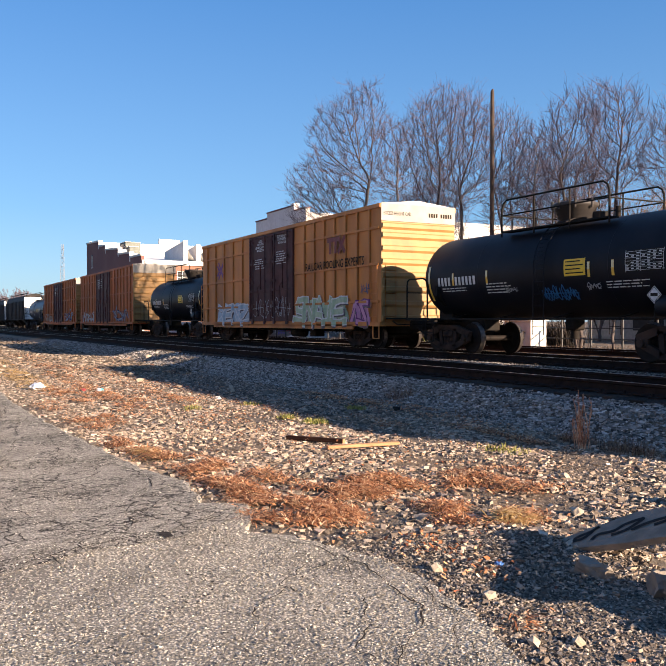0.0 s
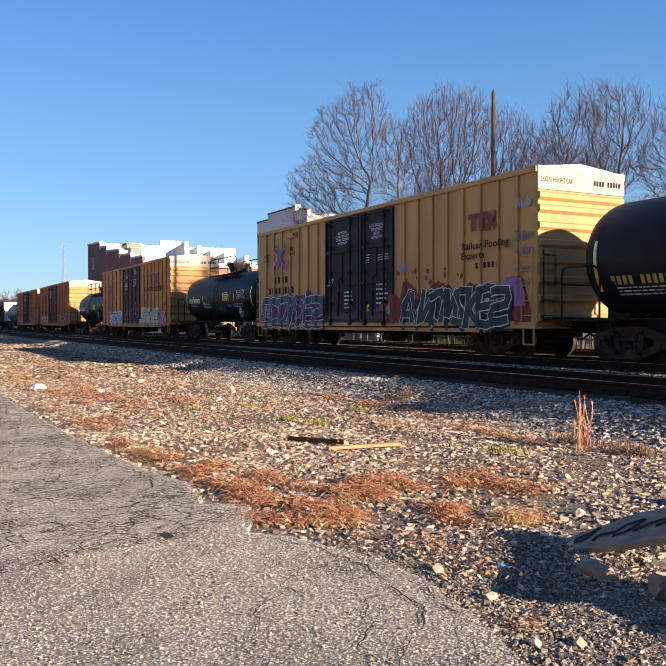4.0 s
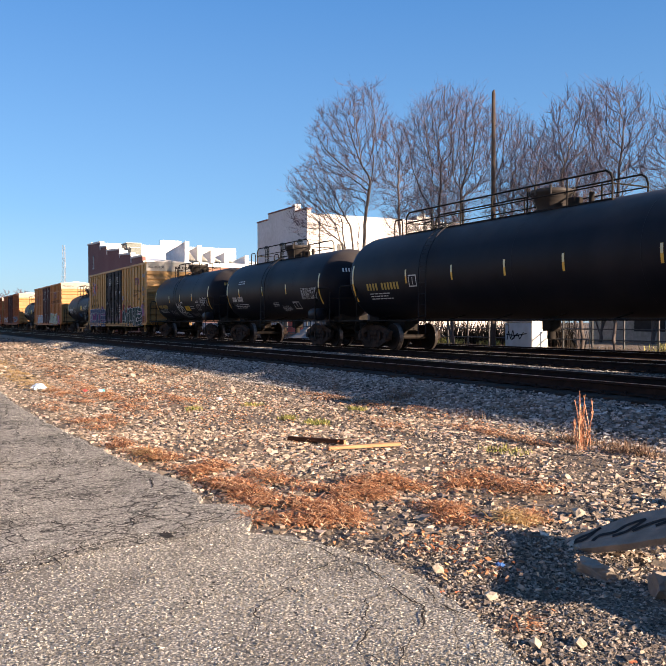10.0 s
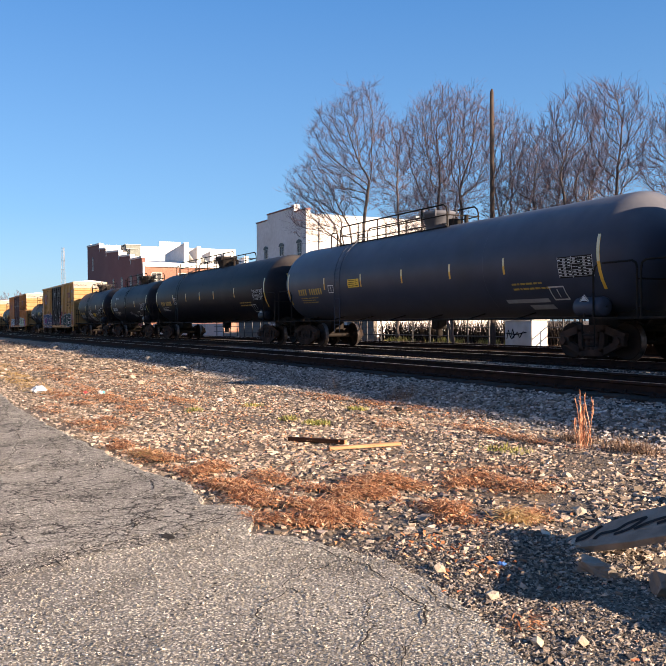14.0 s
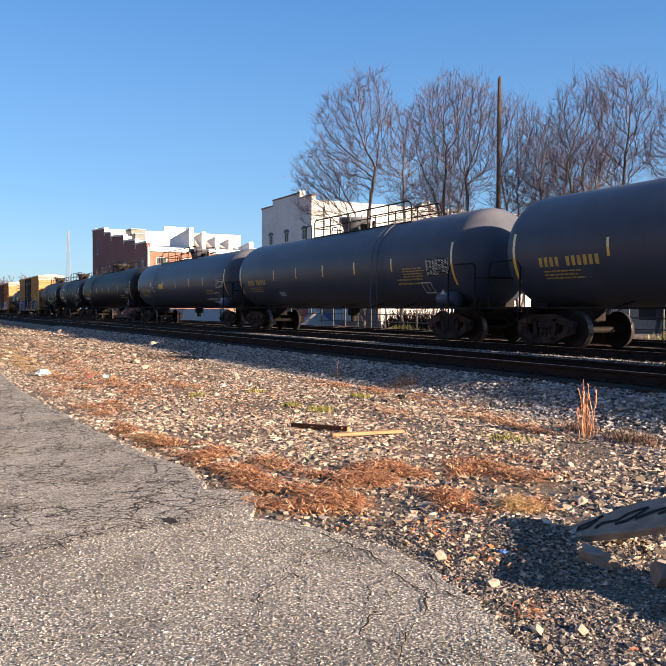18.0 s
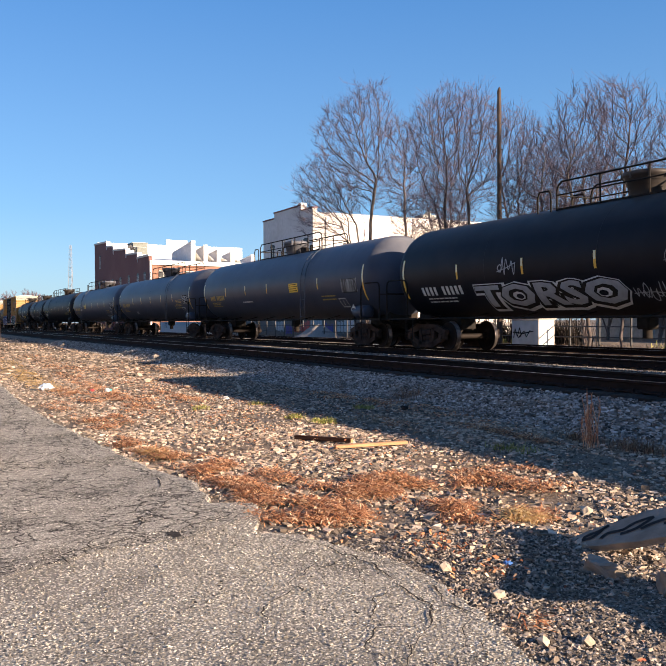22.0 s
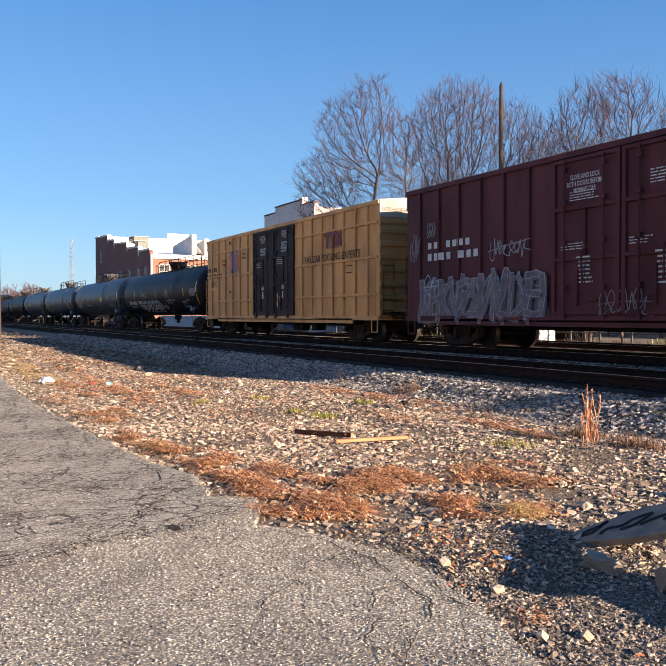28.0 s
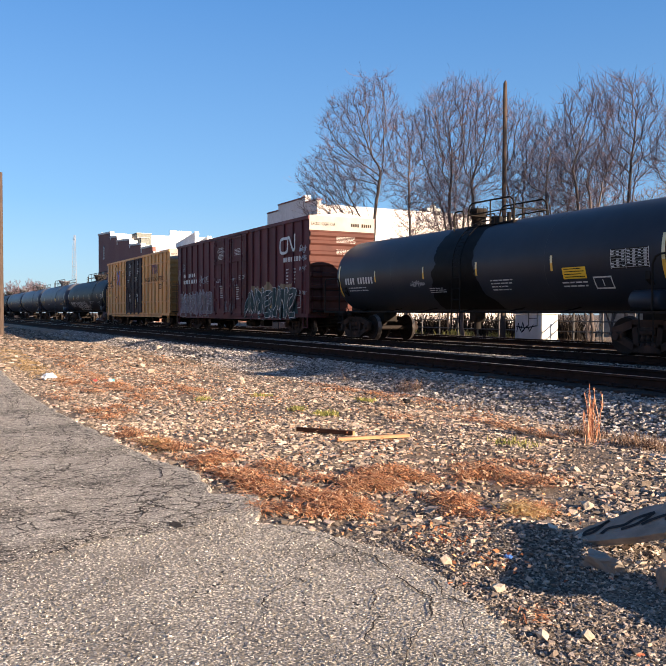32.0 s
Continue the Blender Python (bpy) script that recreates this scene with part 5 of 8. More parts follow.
def box_car(q0, q1, paint, end_paint, door_paint, label, door, posts, ribs=(), name="box_car", top_panel=True, post_w=.1):
    """door: (from, middle, to) along the train; posts: distances of the upright ribs; ribs: heights of the level ones."""
    car = base(name, q0, q1, label, "box car", half=1.52)
    c = car["q"]
    FLAT[car.name] = ([x - c for x in posts], post_w, door[0] - c, door[2] - c, ribs)
    a, b = q0 - c, q1 - c
    h = 1.52
    z0, z1 = .74, 5.0
    m = Mesh().box(a + .02, b - .02, -h, h, .8, z1)
    part("body", m, paint, car)
    roof = Mesh()
    n = len(posts) + 6
    for i in range(n):
        x0, x1 = a + (b - a) * i / n, a + (b - a) * (i + 1) / n
        roof.poly([(x0 + .03, -h + .1, z1 + .012), (x1 - .03, -h + .1, z1 + .012), (x1 - .03, 0, z1 + .16), (x0 + .03, 0, z1 + .16)], .02)
        roof.poly([(x0 + .03, 0, z1 + .16), (x1 - .03, 0, z1 + .16), (x1 - .03, h - .1, z1 + .012), (x0 + .03, h - .1, z1 + .012)], .02)
    roof.poly([(a, -h, z1), (a, 0, z1 + .15), (a, h, z1)], b - a, (1, 0, 0))
    part("roof", roof, M_ROOFW, car, "pale ribbed steel roof")
    for s in (-1, 1):
        m = Mesh()
        ya, yb = (s * h, s * (h + .075))
        ya, yb = min(ya, yb), max(ya, yb)
        m.box(a, b, ya, yb, z1 - .13, z1 + .01)
        m.box(a, b, ya, yb, z0 + .06, z0 + .22)
        m.box(a + 1.9, b - 1.9, ya, yb, z0 - .06, z0 + .12)
        part("side_sill", m, paint, car)
        for x in posts:
            part("side_post", once("post_%.2f_%d_%s" % (post_w, s, paint.name), lambda: Mesh().box(-post_w / 2, post_w / 2, ya, yb - .004 if s > 0 else yb, z0 + .2, z1 - .12, .012), paint), None, car, m=pose(x - c, 0, 0))
        for z in ribs:
            for p0, p1 in ((a + .1, door[0] - c - .06), (door[2] - c + .06, b - .1)):
                part("side_rib", Mesh().box(p0, p1, ya + .01, yb - .01, z - .045, z + .045, .01), paint, car)
        # doors
        for k, (d0, d1) in enumerate(((door[0] - c, door[1] - c), (door[1] - c, door[2] - c))):
            m = Mesh()
            def slab_(m, xa, xb, ya, yb, za, zb, bev=.008):
                m.box(xa, xb, min(s * (h + ya), s * (h + yb)), max(s * (h + ya), s * (h + yb)), za, zb, bev)
            m = Mesh()
            slab_(m, d0 + .03, d1 - .03, .004, .03, .98, 4.84, 0)
            dr = part("door", m, door_paint, car, "sliding door panel in dark paint")
            w_ = d1 - d0
            for x in (d0 + .09, d1 - .09):
                m = Mesh()
                slab_(m, x - .06, x + .06, .03, .1, .98, 4.84)
                part("door_stile", m, door_paint, dr)
            for z in (1.03, 2.36, 3.6, 4.79):
                m = Mesh()
                slab_(m, d0 + .15, d1 - .15, .03, .095, z - .05, z + .05)
                part("door_rail", m, door_paint, dr)
            m = Mesh()
            slab_(m, d0 + w_ * .5 - .035, d0 + w_ * .5 + .035, .03, .08, 2.41, 3.55)
            slab_(m, d0 + w_ * .36, d0 + w_ * .36 + .1, .03, .09, 1.2, 2.1)
            slab_(m, d0 + w_ * .3, d0 + w_ * .3 + .26, .03, .12, 1.42, 1.5)
            slab_(m, d0 + w_ * .55, d0 + w_ * .55 + .3, .03, .1, 1.3, 1.36)
            part("door_brace", m, door_paint, dr)
            m = Mesh()
            yo = s * (h + .06)
            for x in (d0 + w_ * .22, d0 + w_ * .78):
                m.rod((x, yo + s * .07, .9), (x, yo + s * .07, 4.8), .03, 6)
                for z in (.86, 1.6, 2.7, 3.7, 4.5):
                    m.box(x - .08, x + .08, min(yo + s * .03, yo + s * .12), max(yo + s * .03, yo + s * .12), z, z + .12)
            m.pipe([(d0 + w_ * .5, yo + s * .08, 1.75), (d0 + w_ * .5, yo + s * .12, 2.5), (d0 + w_ * .5 + .2, yo + s * .12, 2.62)], .024)
            part("door_lock_rod", m, M_STEEL if door_paint is M_DOORBLK else door_paint, dr)
        m = Mesh().box(door[0] - c - 2.2, door[2] - c + 2.2, s * (h + .02) if s > 0 else s * (h + .13), s * (h + .13) if s > 0 else s * (h + .02), .84, .92)
        m.box(door[0] - c - .3, door[2] - c + .3, s * (h + .02) if s > 0 else s * (h + .11), s * (h + .11) if s > 0 else s * (h + .02), 4.86, 4.92)
        part("door_track", m, paint, car)
        # corner ladders and steps
        for e, x in ((-1, a), (1, b)):
            xa, xb = (x + .1, x + .5) if e < 0 else (x - .5, x - .1)
            part("side_ladder", ladder_mesh(s * (h + .12), xa, xb, .95, 2.9, 5), paint, car)
            m = Mesh().pipe([(xa, s * (h + .04), .85), (xa, s * (h + .04), .38), (xb, s * (h + .04), .38), (xb, s * (h + .04), .85)], .022)
            part("sill_step", m, paint, car)
    # ends with level corrugations
    for e, x in ((-1, a), (1, b)):
        m = Mesh().box(min(x - e * .02, x), max(x - e * .02, x), -h, h, .85, z1)
        en = part("end_wall", m, end_paint, car)
        tops = [1.15, 1.65, 2.15, 2.65, 3.1, 3.55, 4.0, 4.33]
        for z in tops:
            v = []
            for y in (-h + .02, h - .02):
                v += [(x, y, z - .2), (x + e * .06, y, z - .12), (x + e * .06, y, z + .0), (x, y, z + .04)]
            part("end_rib", Mesh().add(v, [(0, 1, 5, 4), (1, 2, 6, 5), (2, 3, 7, 6), (0, 3, 2, 1), (4, 5, 6, 7)]), end_paint, en)
        if top_panel:
            part("end_top_panel", Mesh().box(min(x, x + e * .03), max(x, x + e * .03), -h - .02, h + .02, 4.42, 5.03), M_PANEL, en, "white painted panel across the top of the end")
        m = ladder_mesh(0, -h + .08, -h + .5, .95, 2.9, 5)
        m.v = [(x + e * .13, xx, zz) for xx, yy, zz in m.v]
        part("end_ladder", m, paint, car)
        m = Mesh().box(min(x, x + e * .42), max(x, x + e * .42), -h + .1, h - .1, 1.04, 1.09)
        part("brake_step", m, M_STEEL, car)
        if e > 0:
            m = Mesh().turned([(-.02, .24), (-.02, .28), (.02, .28), (.02, .24), (-.02, .24)], "x", 20, at=(x + .3, .75, 2.35))
            for i in range(5):
                w = i * 2 * math.pi / 5
                m.rod((x + .3, .75, 2.35), (x + .3, .75 + .26 * math.cos(w), 2.35 + .26 * math.sin(w)), .015, 6)
            m.rod((x, .75, 2.35), (x + .3, .75, 2.35), .03, 8)
            m.box(x, x + .2, .5, 1.0, 1.95, 2.2, .03)
            part("brake_wheel", m, M_STEEL, car)
        m = Mesh().box(min(x - e * .3, x + e * .75), max(x - e * .3, x + e * .75), -.35, .35, .68, 1.0, .02)
        part("draft_sill", m, M_STEEL, car)
        coupler(car, x + e * .45, e)
        truck(car, x - e * 2.35)
    m = Mesh().box(a + .3, b - .3, -.35, .35, .55, .82)
    for i in range(9):
        xx = a + 2 + (b - a - 4) * i / 8
        m.box(xx - .06, xx + .06, -1.45, 1.45, .62, .8)
    part("underframe", m, M_STEEL, car)
    part("brake_cylinder", Mesh().turned([(-.5, .02), (-.49, .2), (.49, .2), (.5, .02)], "x", 14, at=(1.2, -.75, .5)), M_STEEL, car)
    part("brake_valve", Mesh().box(2.6, 3.1, -.95, -.5, .35, .7, .03), M_STEEL, car)
    # running gear of the side sliding hatch
    return car


def hopper_car(q0, q1, label):
    car = base("hopper_car", q0, q1, label, "hopper car", half=1.6)
    c = car["q"]
    a, b = q0 - c, q1 - c
    m = Mesh()
    sec = [(-1.45, 1.2), (-1.6, 2.0), (-1.6, 3.6), (-1.3, 4.35), (-.6, 4.6), (.6, 4.6), (1.3, 4.35), (1.6, 3.6), (1.6, 2.0), (1.45, 1.2)]
    m.poly([(a + .9, y, z) for y, z in sec], b - a - 1.8, (1, 0, 0))
    part("body", m, M_HOPPER, car)
    for e, x in ((-1, a), (1, b)):
        m = Mesh().poly([(x - e * .88, -1.5, 4.2), (x - e * .88, 1.5, 4.2), (x - e * .1, 1.5, 1.3), (x - e * .1, -1.5, 1.3)], .05, (e, 0, 0))
        part("end_slope", m, M_WHITE, car, "pale sloping end sheet")
        part("corner_post", Mesh().rod((x - e * .1, 1.45, 1.0), (x - e * .1, 1.45, 4.5), .04, 6), M_HOPPER, car)
        m = Mesh().rod((x - e * .1, -1.45, 1.0), (x - e * .1, -1.45, 4.5), .04, 6)
        for i in range(8):
            m.rod((x - e * .1, -1.45, 1.2 + i * .42), (x - e * .1, -1.0, 1.2 + i * .42), .02, 6)
        part("end_ladder", m, M_HOPPER, car)
        m = Mesh().box(min(x - e * 2.5, x + e * .3), max(x - e * 2.5, x + e * .3), -.4, .4, .7, 1.2)
        part("draft_sill", m, M_STEEL, car)
        coupler(car, x + e * .1, e)
        truck(car, x - e * 1.6)
    for i in range(13):
        x = a + 1.2 + (b - a - 2.4) * i / 12
        for s in (-1, 1):
            part("side_post", once("hop_post_%d" % s, lambda: Mesh().box(-.06, .06, min(s * 1.6, s * 1.68), max(s * 1.6, s * 1.68), 1.3, 3.7), M_HOPPER), None, car, m=pose(x, 0, 0))
    for i in range(3):
        x = a + 4 + (b - a - 8) * i / 2
        m = Mesh().add([(x - 1.8, -1.3, 1.3), (x + 1.8, -1.3, 1.3), (x + 1.8, 1.3, 1.3), (x - 1.8, 1.3, 1.3), (x - .5, -.6, .5), (x + .5, -.6, .5), (x + .5, .6, .5), (x - .5, .6, .5)], [(0, 1, 5, 4), (1, 2, 6, 5), (2, 3, 7, 6), (3, 0, 4, 7), (4, 5, 6, 7)])
        part("hopper_outlet", m, M_STEEL, car)
    m = Mesh().box(a + 1, b - 1, -.3, .3, 4.62, 4.68)
    for s in (-.9, .9):
        m.box(a + 1, b - 1, s - .15, s + .15, 4.72, 4.76)
    part("roof_walk", m, M_HOPPER, car)
    return car


def evenly(a, b, n):
    return [a + (b - a) * i / (n - 1) for i in range(n)]


# the consist, from the front of the train to its end
hopper_car(-155.2, -136.6, "grey covered hopper car, weathered")
hopper_car(-134.3, -113.6, "pale grey covered hopper car with dirty sides")
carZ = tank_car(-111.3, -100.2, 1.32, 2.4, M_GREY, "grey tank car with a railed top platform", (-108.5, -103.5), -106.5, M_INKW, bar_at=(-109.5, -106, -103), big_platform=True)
carA = box_car(-97.3, -78.6, M_RUSTBOX, M_END, M_DOORBRN, "weathered orange-brown box car with dark double doors", (-90.5, -88, -85.6), evenly(-96.6, -91.2, 6) + evenly(-85, -79.3, 7), (1.75, 3.05, 4.28))
carB = box_car(-76.4, -57.7, M_RUSTBOX, M_END, M_DOORBRN, "rusty orange-yellow box car, dark doors, scrawled low sides", (-69.6, -67.1, -64.7), evenly(-75.7, -70.3, 6) + evenly(-64.1, -58.4, 7), (1.75, 3.05, 4.28))
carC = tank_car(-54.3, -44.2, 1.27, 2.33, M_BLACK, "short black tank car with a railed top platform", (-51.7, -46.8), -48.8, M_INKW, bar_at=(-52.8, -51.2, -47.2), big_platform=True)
carD = box_car(-42.75, -24.15, M_YELLOW, M_END, M_DOORBRN, "sun-faded orange box car with brown doors and pale graffiti", (-35.92, -33.44, -31.1), evenly(-41.9, -36.9, 5) + evenly(-30.1, -24.9, 7), (1.66, 2.95, 4.2))
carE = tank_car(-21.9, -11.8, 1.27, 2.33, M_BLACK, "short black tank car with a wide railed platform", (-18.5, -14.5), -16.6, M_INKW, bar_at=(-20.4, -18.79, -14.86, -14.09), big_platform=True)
carF = box_car(-10.2, 8.5, M_YELLOW2, M_END, M_DOORBLK, "ochre yellow box car with black doors and bright graffiti", (-3.39, -.72, 1.56), evenly(-9.2, -4.1, 7) + evenly(2.2, 7.75, 8), (), post_w=.07)
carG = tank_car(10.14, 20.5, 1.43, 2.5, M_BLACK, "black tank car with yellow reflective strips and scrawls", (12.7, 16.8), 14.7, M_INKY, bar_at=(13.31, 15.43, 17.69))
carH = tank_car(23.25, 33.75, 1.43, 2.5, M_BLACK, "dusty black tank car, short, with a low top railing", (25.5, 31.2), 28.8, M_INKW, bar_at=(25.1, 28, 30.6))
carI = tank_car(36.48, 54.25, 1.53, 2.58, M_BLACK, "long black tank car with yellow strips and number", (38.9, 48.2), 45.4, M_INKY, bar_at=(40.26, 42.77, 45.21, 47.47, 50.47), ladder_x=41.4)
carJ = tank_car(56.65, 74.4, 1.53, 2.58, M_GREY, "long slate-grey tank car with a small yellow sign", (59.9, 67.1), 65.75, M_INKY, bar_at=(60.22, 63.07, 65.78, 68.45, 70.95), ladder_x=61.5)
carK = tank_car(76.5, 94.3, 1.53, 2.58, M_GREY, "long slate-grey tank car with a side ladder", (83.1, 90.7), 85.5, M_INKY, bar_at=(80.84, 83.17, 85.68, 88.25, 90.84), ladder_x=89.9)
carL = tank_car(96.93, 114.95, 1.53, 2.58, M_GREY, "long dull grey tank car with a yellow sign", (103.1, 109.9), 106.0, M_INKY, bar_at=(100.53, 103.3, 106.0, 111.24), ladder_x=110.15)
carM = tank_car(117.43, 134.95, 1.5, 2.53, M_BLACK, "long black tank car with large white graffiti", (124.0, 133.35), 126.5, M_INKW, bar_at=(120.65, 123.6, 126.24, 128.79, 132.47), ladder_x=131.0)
carN = box_car(137.15, 155.7, M_YELLOW3, M_END, M_DOORDRK, "yellow ribbed box car with near-black double doors", (143.99, 146.35, 148.64), evenly(138.0, 143.2, 6) + evenly(149.4, 154.9, 7), (1.72, 3.03, 4.25))
def side_plate(car, q0, q1, z0, z1, paint_):
    """A small plate welded over the posts, with a dark bracket."""
    x0, x1 = q0 - car["q"], q1 - car["q"]
    p = part("side_plate", Mesh().box(x0, x1, -1.62, -1.53, z0, z1, .01), paint_, car)
    part("bracket", Mesh().box(x1 - .2, x1 - .08, -1.66, -1.62, z0 + .05, z1 - .04, .008), M_STEEL, p)


side_plate(carF, -6.9, -6.0, 4.5, 4.72, M_YELLOW2)
side_plate(carN, 140.4, 141.1, 4.55, 4.76, M_YELLOW3)
side_plate(carN, 140.4, 141.1, 2.1, 2.26, M_YELLOW3)
carO = box_car(157.5, 176.25, M_MAROON, M_MAREND, M_MAROON, "maroon box car with white-topped end and pale graffiti", (164.39, 166.7, 169.28), evenly(158.3, 163.5, 6) + evenly(170.0, 175.6, 7), (), post_w=.08)
carP = tank_car(178.4, 194.1, 1.38, 2.4, M_SLATE, "dark slate tank car with a black tar spill", (185.9, 188.1), 185.6, M_INKW, bar_at=(181.39, 184.5, 187.32, 190.52), belly=True, ladder_x=186.5)
carQ = tank_car(197.0, 211.0, 1.45, 2.5, M_BLACK, "black tank car at the end of the train", (201, 208), 204, M_INKW, bar_at=(200, 203, 206))
carR = tank_car(214.0, 229.0, 1.45, 2.5, M_BLACK, "black tank car that follows at the end of the train", (218, 225), 221, M_INKW, bar_at=(217, 220, 223))

# ---- lettering, placards and graffiti on the cars ----
def paint(name, col, k=.8):
    return mat(name, col, tuple(v * k for v in col), rough=0.55, scale=5, bump=0, spec=0.3)


P_WHITE, P_SILVER = paint("spray_white", (0.62, 0.62, 0.62)), paint("spray_silver", (0.34, 0.35, 0.37))
P_LBLUE, P_LGREEN, P_PINK = paint("spray_pale_blue", (0.34, 0.45, 0.55)), paint("spray_pale_green", (0.38, 0.48, 0.33)), paint("spray_pink", (0.5, 0.24, 0.4))
P_NAVY, P_PURPLE, P_TEAL = paint("spray_navy", (0.05, 0.07, 0.16)), paint("spray_purple", (0.16, 0.04, 0.17)), paint("spray_teal", (0.014, 0.046, 0.05))
P_PALE, P_INKY, P_VIOLET, P_DPURPLE, P_TAN = paint("spray_pale", (0.34, 0.36, 0.4)), paint("spray_ink", (0.012, 0.02, 0.025)), paint("spray_violet", (0.3, 0.14, 0.32)), paint("spray_dull_purple", (0.06, 0.028, 0.06)), paint("spray_tan", (0.22, 0.15, 0.085))
P_SMOKE, P_HAZE = paint("spray_smoke", (0.13, 0.11, 0.12)), paint("spray_haze", (0.2, 0.165, 0.19), .6)
P_STEEL, P_MIST = paint("spray_steel_blue", (0.04, 0.065, 0.14)), paint("spray_mist", (0.2, 0.19, 0.2))
P_ORANGE, P_DRED, P_SKY = paint("spray_orange", (0.42, 0.2, 0.07)), paint("spray_dark_red", (0.2, 0.03, 0.03)), paint("spray_blue", (0.03, 0.14, 0.33))


def ribbon(m, car, p, q, w, lift):
    """A painted stroke, cut fine enough to lie on posts and shell."""
    p, q = Vector(p), Vector(q)
    d = q - p
    n = max(1, int(d.length / .09))
    lift += (len(m.f) % 480) * 2e-5
    s = Vector((-d.y, d.x)).normalized() * w / 2
    v = []
    for i in range(n + 1):
        c = p + d * i / n
        for e in (s, Vector((0, 0)), -s):
            o = on_shell(car, c.x + e.x, c.y + e.y)
            o.y -= lift
            v.append(o)
    m.add(v, [(3 * i + k, 3 * i + k + 1, 3 * i + k + 4, 3 * i + k + 3) for i in range(n) for k in (0, 1)])


def graffiti(car, q0, q1, z0, z1, n, fill, edge, seed, w):
    """Interlocking swollen shapes: an outline over a fill."""
    rnd = random.Random(seed)
    a, b = q0 - car["q"], q1 - car["q"]
    step = (b - a) / n
    H = z1 - z0
    fillm, edgem = Mesh(), Mesh()
    for i in range(n):
        cx = a + step * (i + .5)
        for k in range(1 if w > .4 else 3):
            pts = [(cx + step * rnd.uniform(-.55, .55), z0 + H * (.1 + .8 * (j + rnd.uniform(0, .6)) / 3)) for j in range(3)]
            if k == 2:
                pts = [(cx - step * .5, z0 + H * rnd.uniform(.2, .8)), (cx, z0 + H * rnd.uniform(.1, .9)), (cx + step * .6, z0 + H * rnd.uniform(.2, 1.1))]
            pts = curve(pts, 4)
            for p, q in zip(pts, pts[1:]):
                ribbon(fillm, car, p, q, w, .012)
                d = Vector((q[0] - p[0], q[1] - p[1]))
                o = Vector((-d.y, d.x)).normalized() * w * .5
                for e in (o, -o):
                    ribbon(edgem, car, (p[0] + e.x, p[1] + e.y), (q[0] + e.x, q[1] + e.y), .045 if w < .4 else .06, .023)
    part("graffiti_fill", fillm, fill, car)
    part("graffiti_outline", edgem, edge, car, "interlocking spray-painted shapes in bold outline")


GLYPHS = {                                # blocky painted shapes: strokes in a unit square
    "a": [[(.0, .0), (.42, 1.0), (.9, .02)], [(.2, .38), (.78, .36)]],
    "b": [[(.1, .0), (.18, .98)], [(.12, .95), (.85, .8), (.3, .52)], [(.3, .5), (.95, .3), (.1, .04)]],
    "c": [[(.9, .86), (.3, .98), (.08, .5), (.35, .05), (.95, .16)]],
    "e": [[(.95, .95), (.12, .9), (.08, .06), (.98, .08)], [(.12, .5), (.8, .54)]],
    "k": [[(.1, .0), (.16, 1.0)], [(.92, .98), (.22, .46), (.98, .02)]],
    "n": [[(.05, .0), (.14, .96), (.8, .06), (.92, 1.0)]],
    "s": [[(.95, .9), (.2, .95), (.14, .58), (.86, .46), (.8, .08), (.02, .06)]],
    "t": [[(.0, .86), (1.0, .95)], [(.52, .9), (.44, .0)]],
    "v": [[(.0, .98), (.4, .04), (.98, .96)]],
    "w": [[(.0, .95), (.2, .05), (.5, .7), (.76, .04), (1.0, .98)]],
    "z": [[(.05, .9), (.95, .96), (.08, .08), (.98, .04)]],
}


def soft(car, x, z):
    """Where sprayed paint lies: the side sheet, rising smoothly over the posts."""
    if car["r"] > 0:
        return on_shell(car, x, z)
    posts, pw, d0, d1, ribs = FLAT[car.name]
    if d0 < x < d1:
        return on_shell(car, x, z)
    near = min([abs(x - p) - pw / 2 for p in posts] + [max(0, min(abs(x - d0), abs(x - d1)) - .02)])
    k = min(1, max(0, 1 - near / .12))
    return Vector((x, -(car["half"] + .012 + .075 * k * k * (3 - 2 * k)), z))


def stroke(m, car, pts, w, lift):
    """A broad painted line with filled corners, its pieces a hair apart."""
    for k, (p, q) in enumerate(zip(pts, pts[1:])):
        p, q = Vector(p), Vector(q)
        d = (q - p).normalized() * w * .42
        p, q = p - d, q + d
        side = Vector((-d.y, d.x)).normalized() * w / 2
        n, k2 = max(1, int((q - p).length / .025)), max(2, int(w / .025))
        v = []
        for i in range(n + 1):
            c = p.lerp(q, i / n)
            for e in [2 * j / k2 - 1 for j in range(k2 + 1)]:
                o = soft(car, c.x + side.x * e, c.y + side.y * e)
                o.y -= lift + k * 4e-4
                v.append(o)
        r_ = k2 + 1
        m.add(v, [(r_ * i + j, r_ * i + j + 1, r_ * (i + 1) + j + 1, r_ * (i + 1) + j) for i in range(n) for j in range(k2)])


def cloud(car, q0, q1, z0, z1, material, seed, lift=0.0, rough=.32):
    """A ragged sprayed ground."""
    m = Mesh()
    a, b, H = q0 - car["q"], q1 - car["q"], z1 - z0
    for i in range(int((b - a) / .03)):
        x = a + .015 + i * .03
        end = min(1, 3 * (x - a) / H + .25, 3 * (b - x) / H + .25)
        top = z0 + H * end * (.86 + rough * noise.noise((x * 1.1, seed, 0)) + .07 * noise.noise((x * 5, seed, 0)))
        low, v = z0 + H * .05 * noise.noise((x * 2, seed, 4)), []
        for z in (low, low + (top - low) * .5, top):
            for e in (-.015, .015):
                o = soft(car, x + e, z)
                v.append((o.x, o.y - lift - .004, o.z))
        m.add(v, [(0, 1, 3, 2), (2, 3, 5, 4)])
    part("graffiti_cloud", m, material, car, "cloud of spray paint behind the shapes")


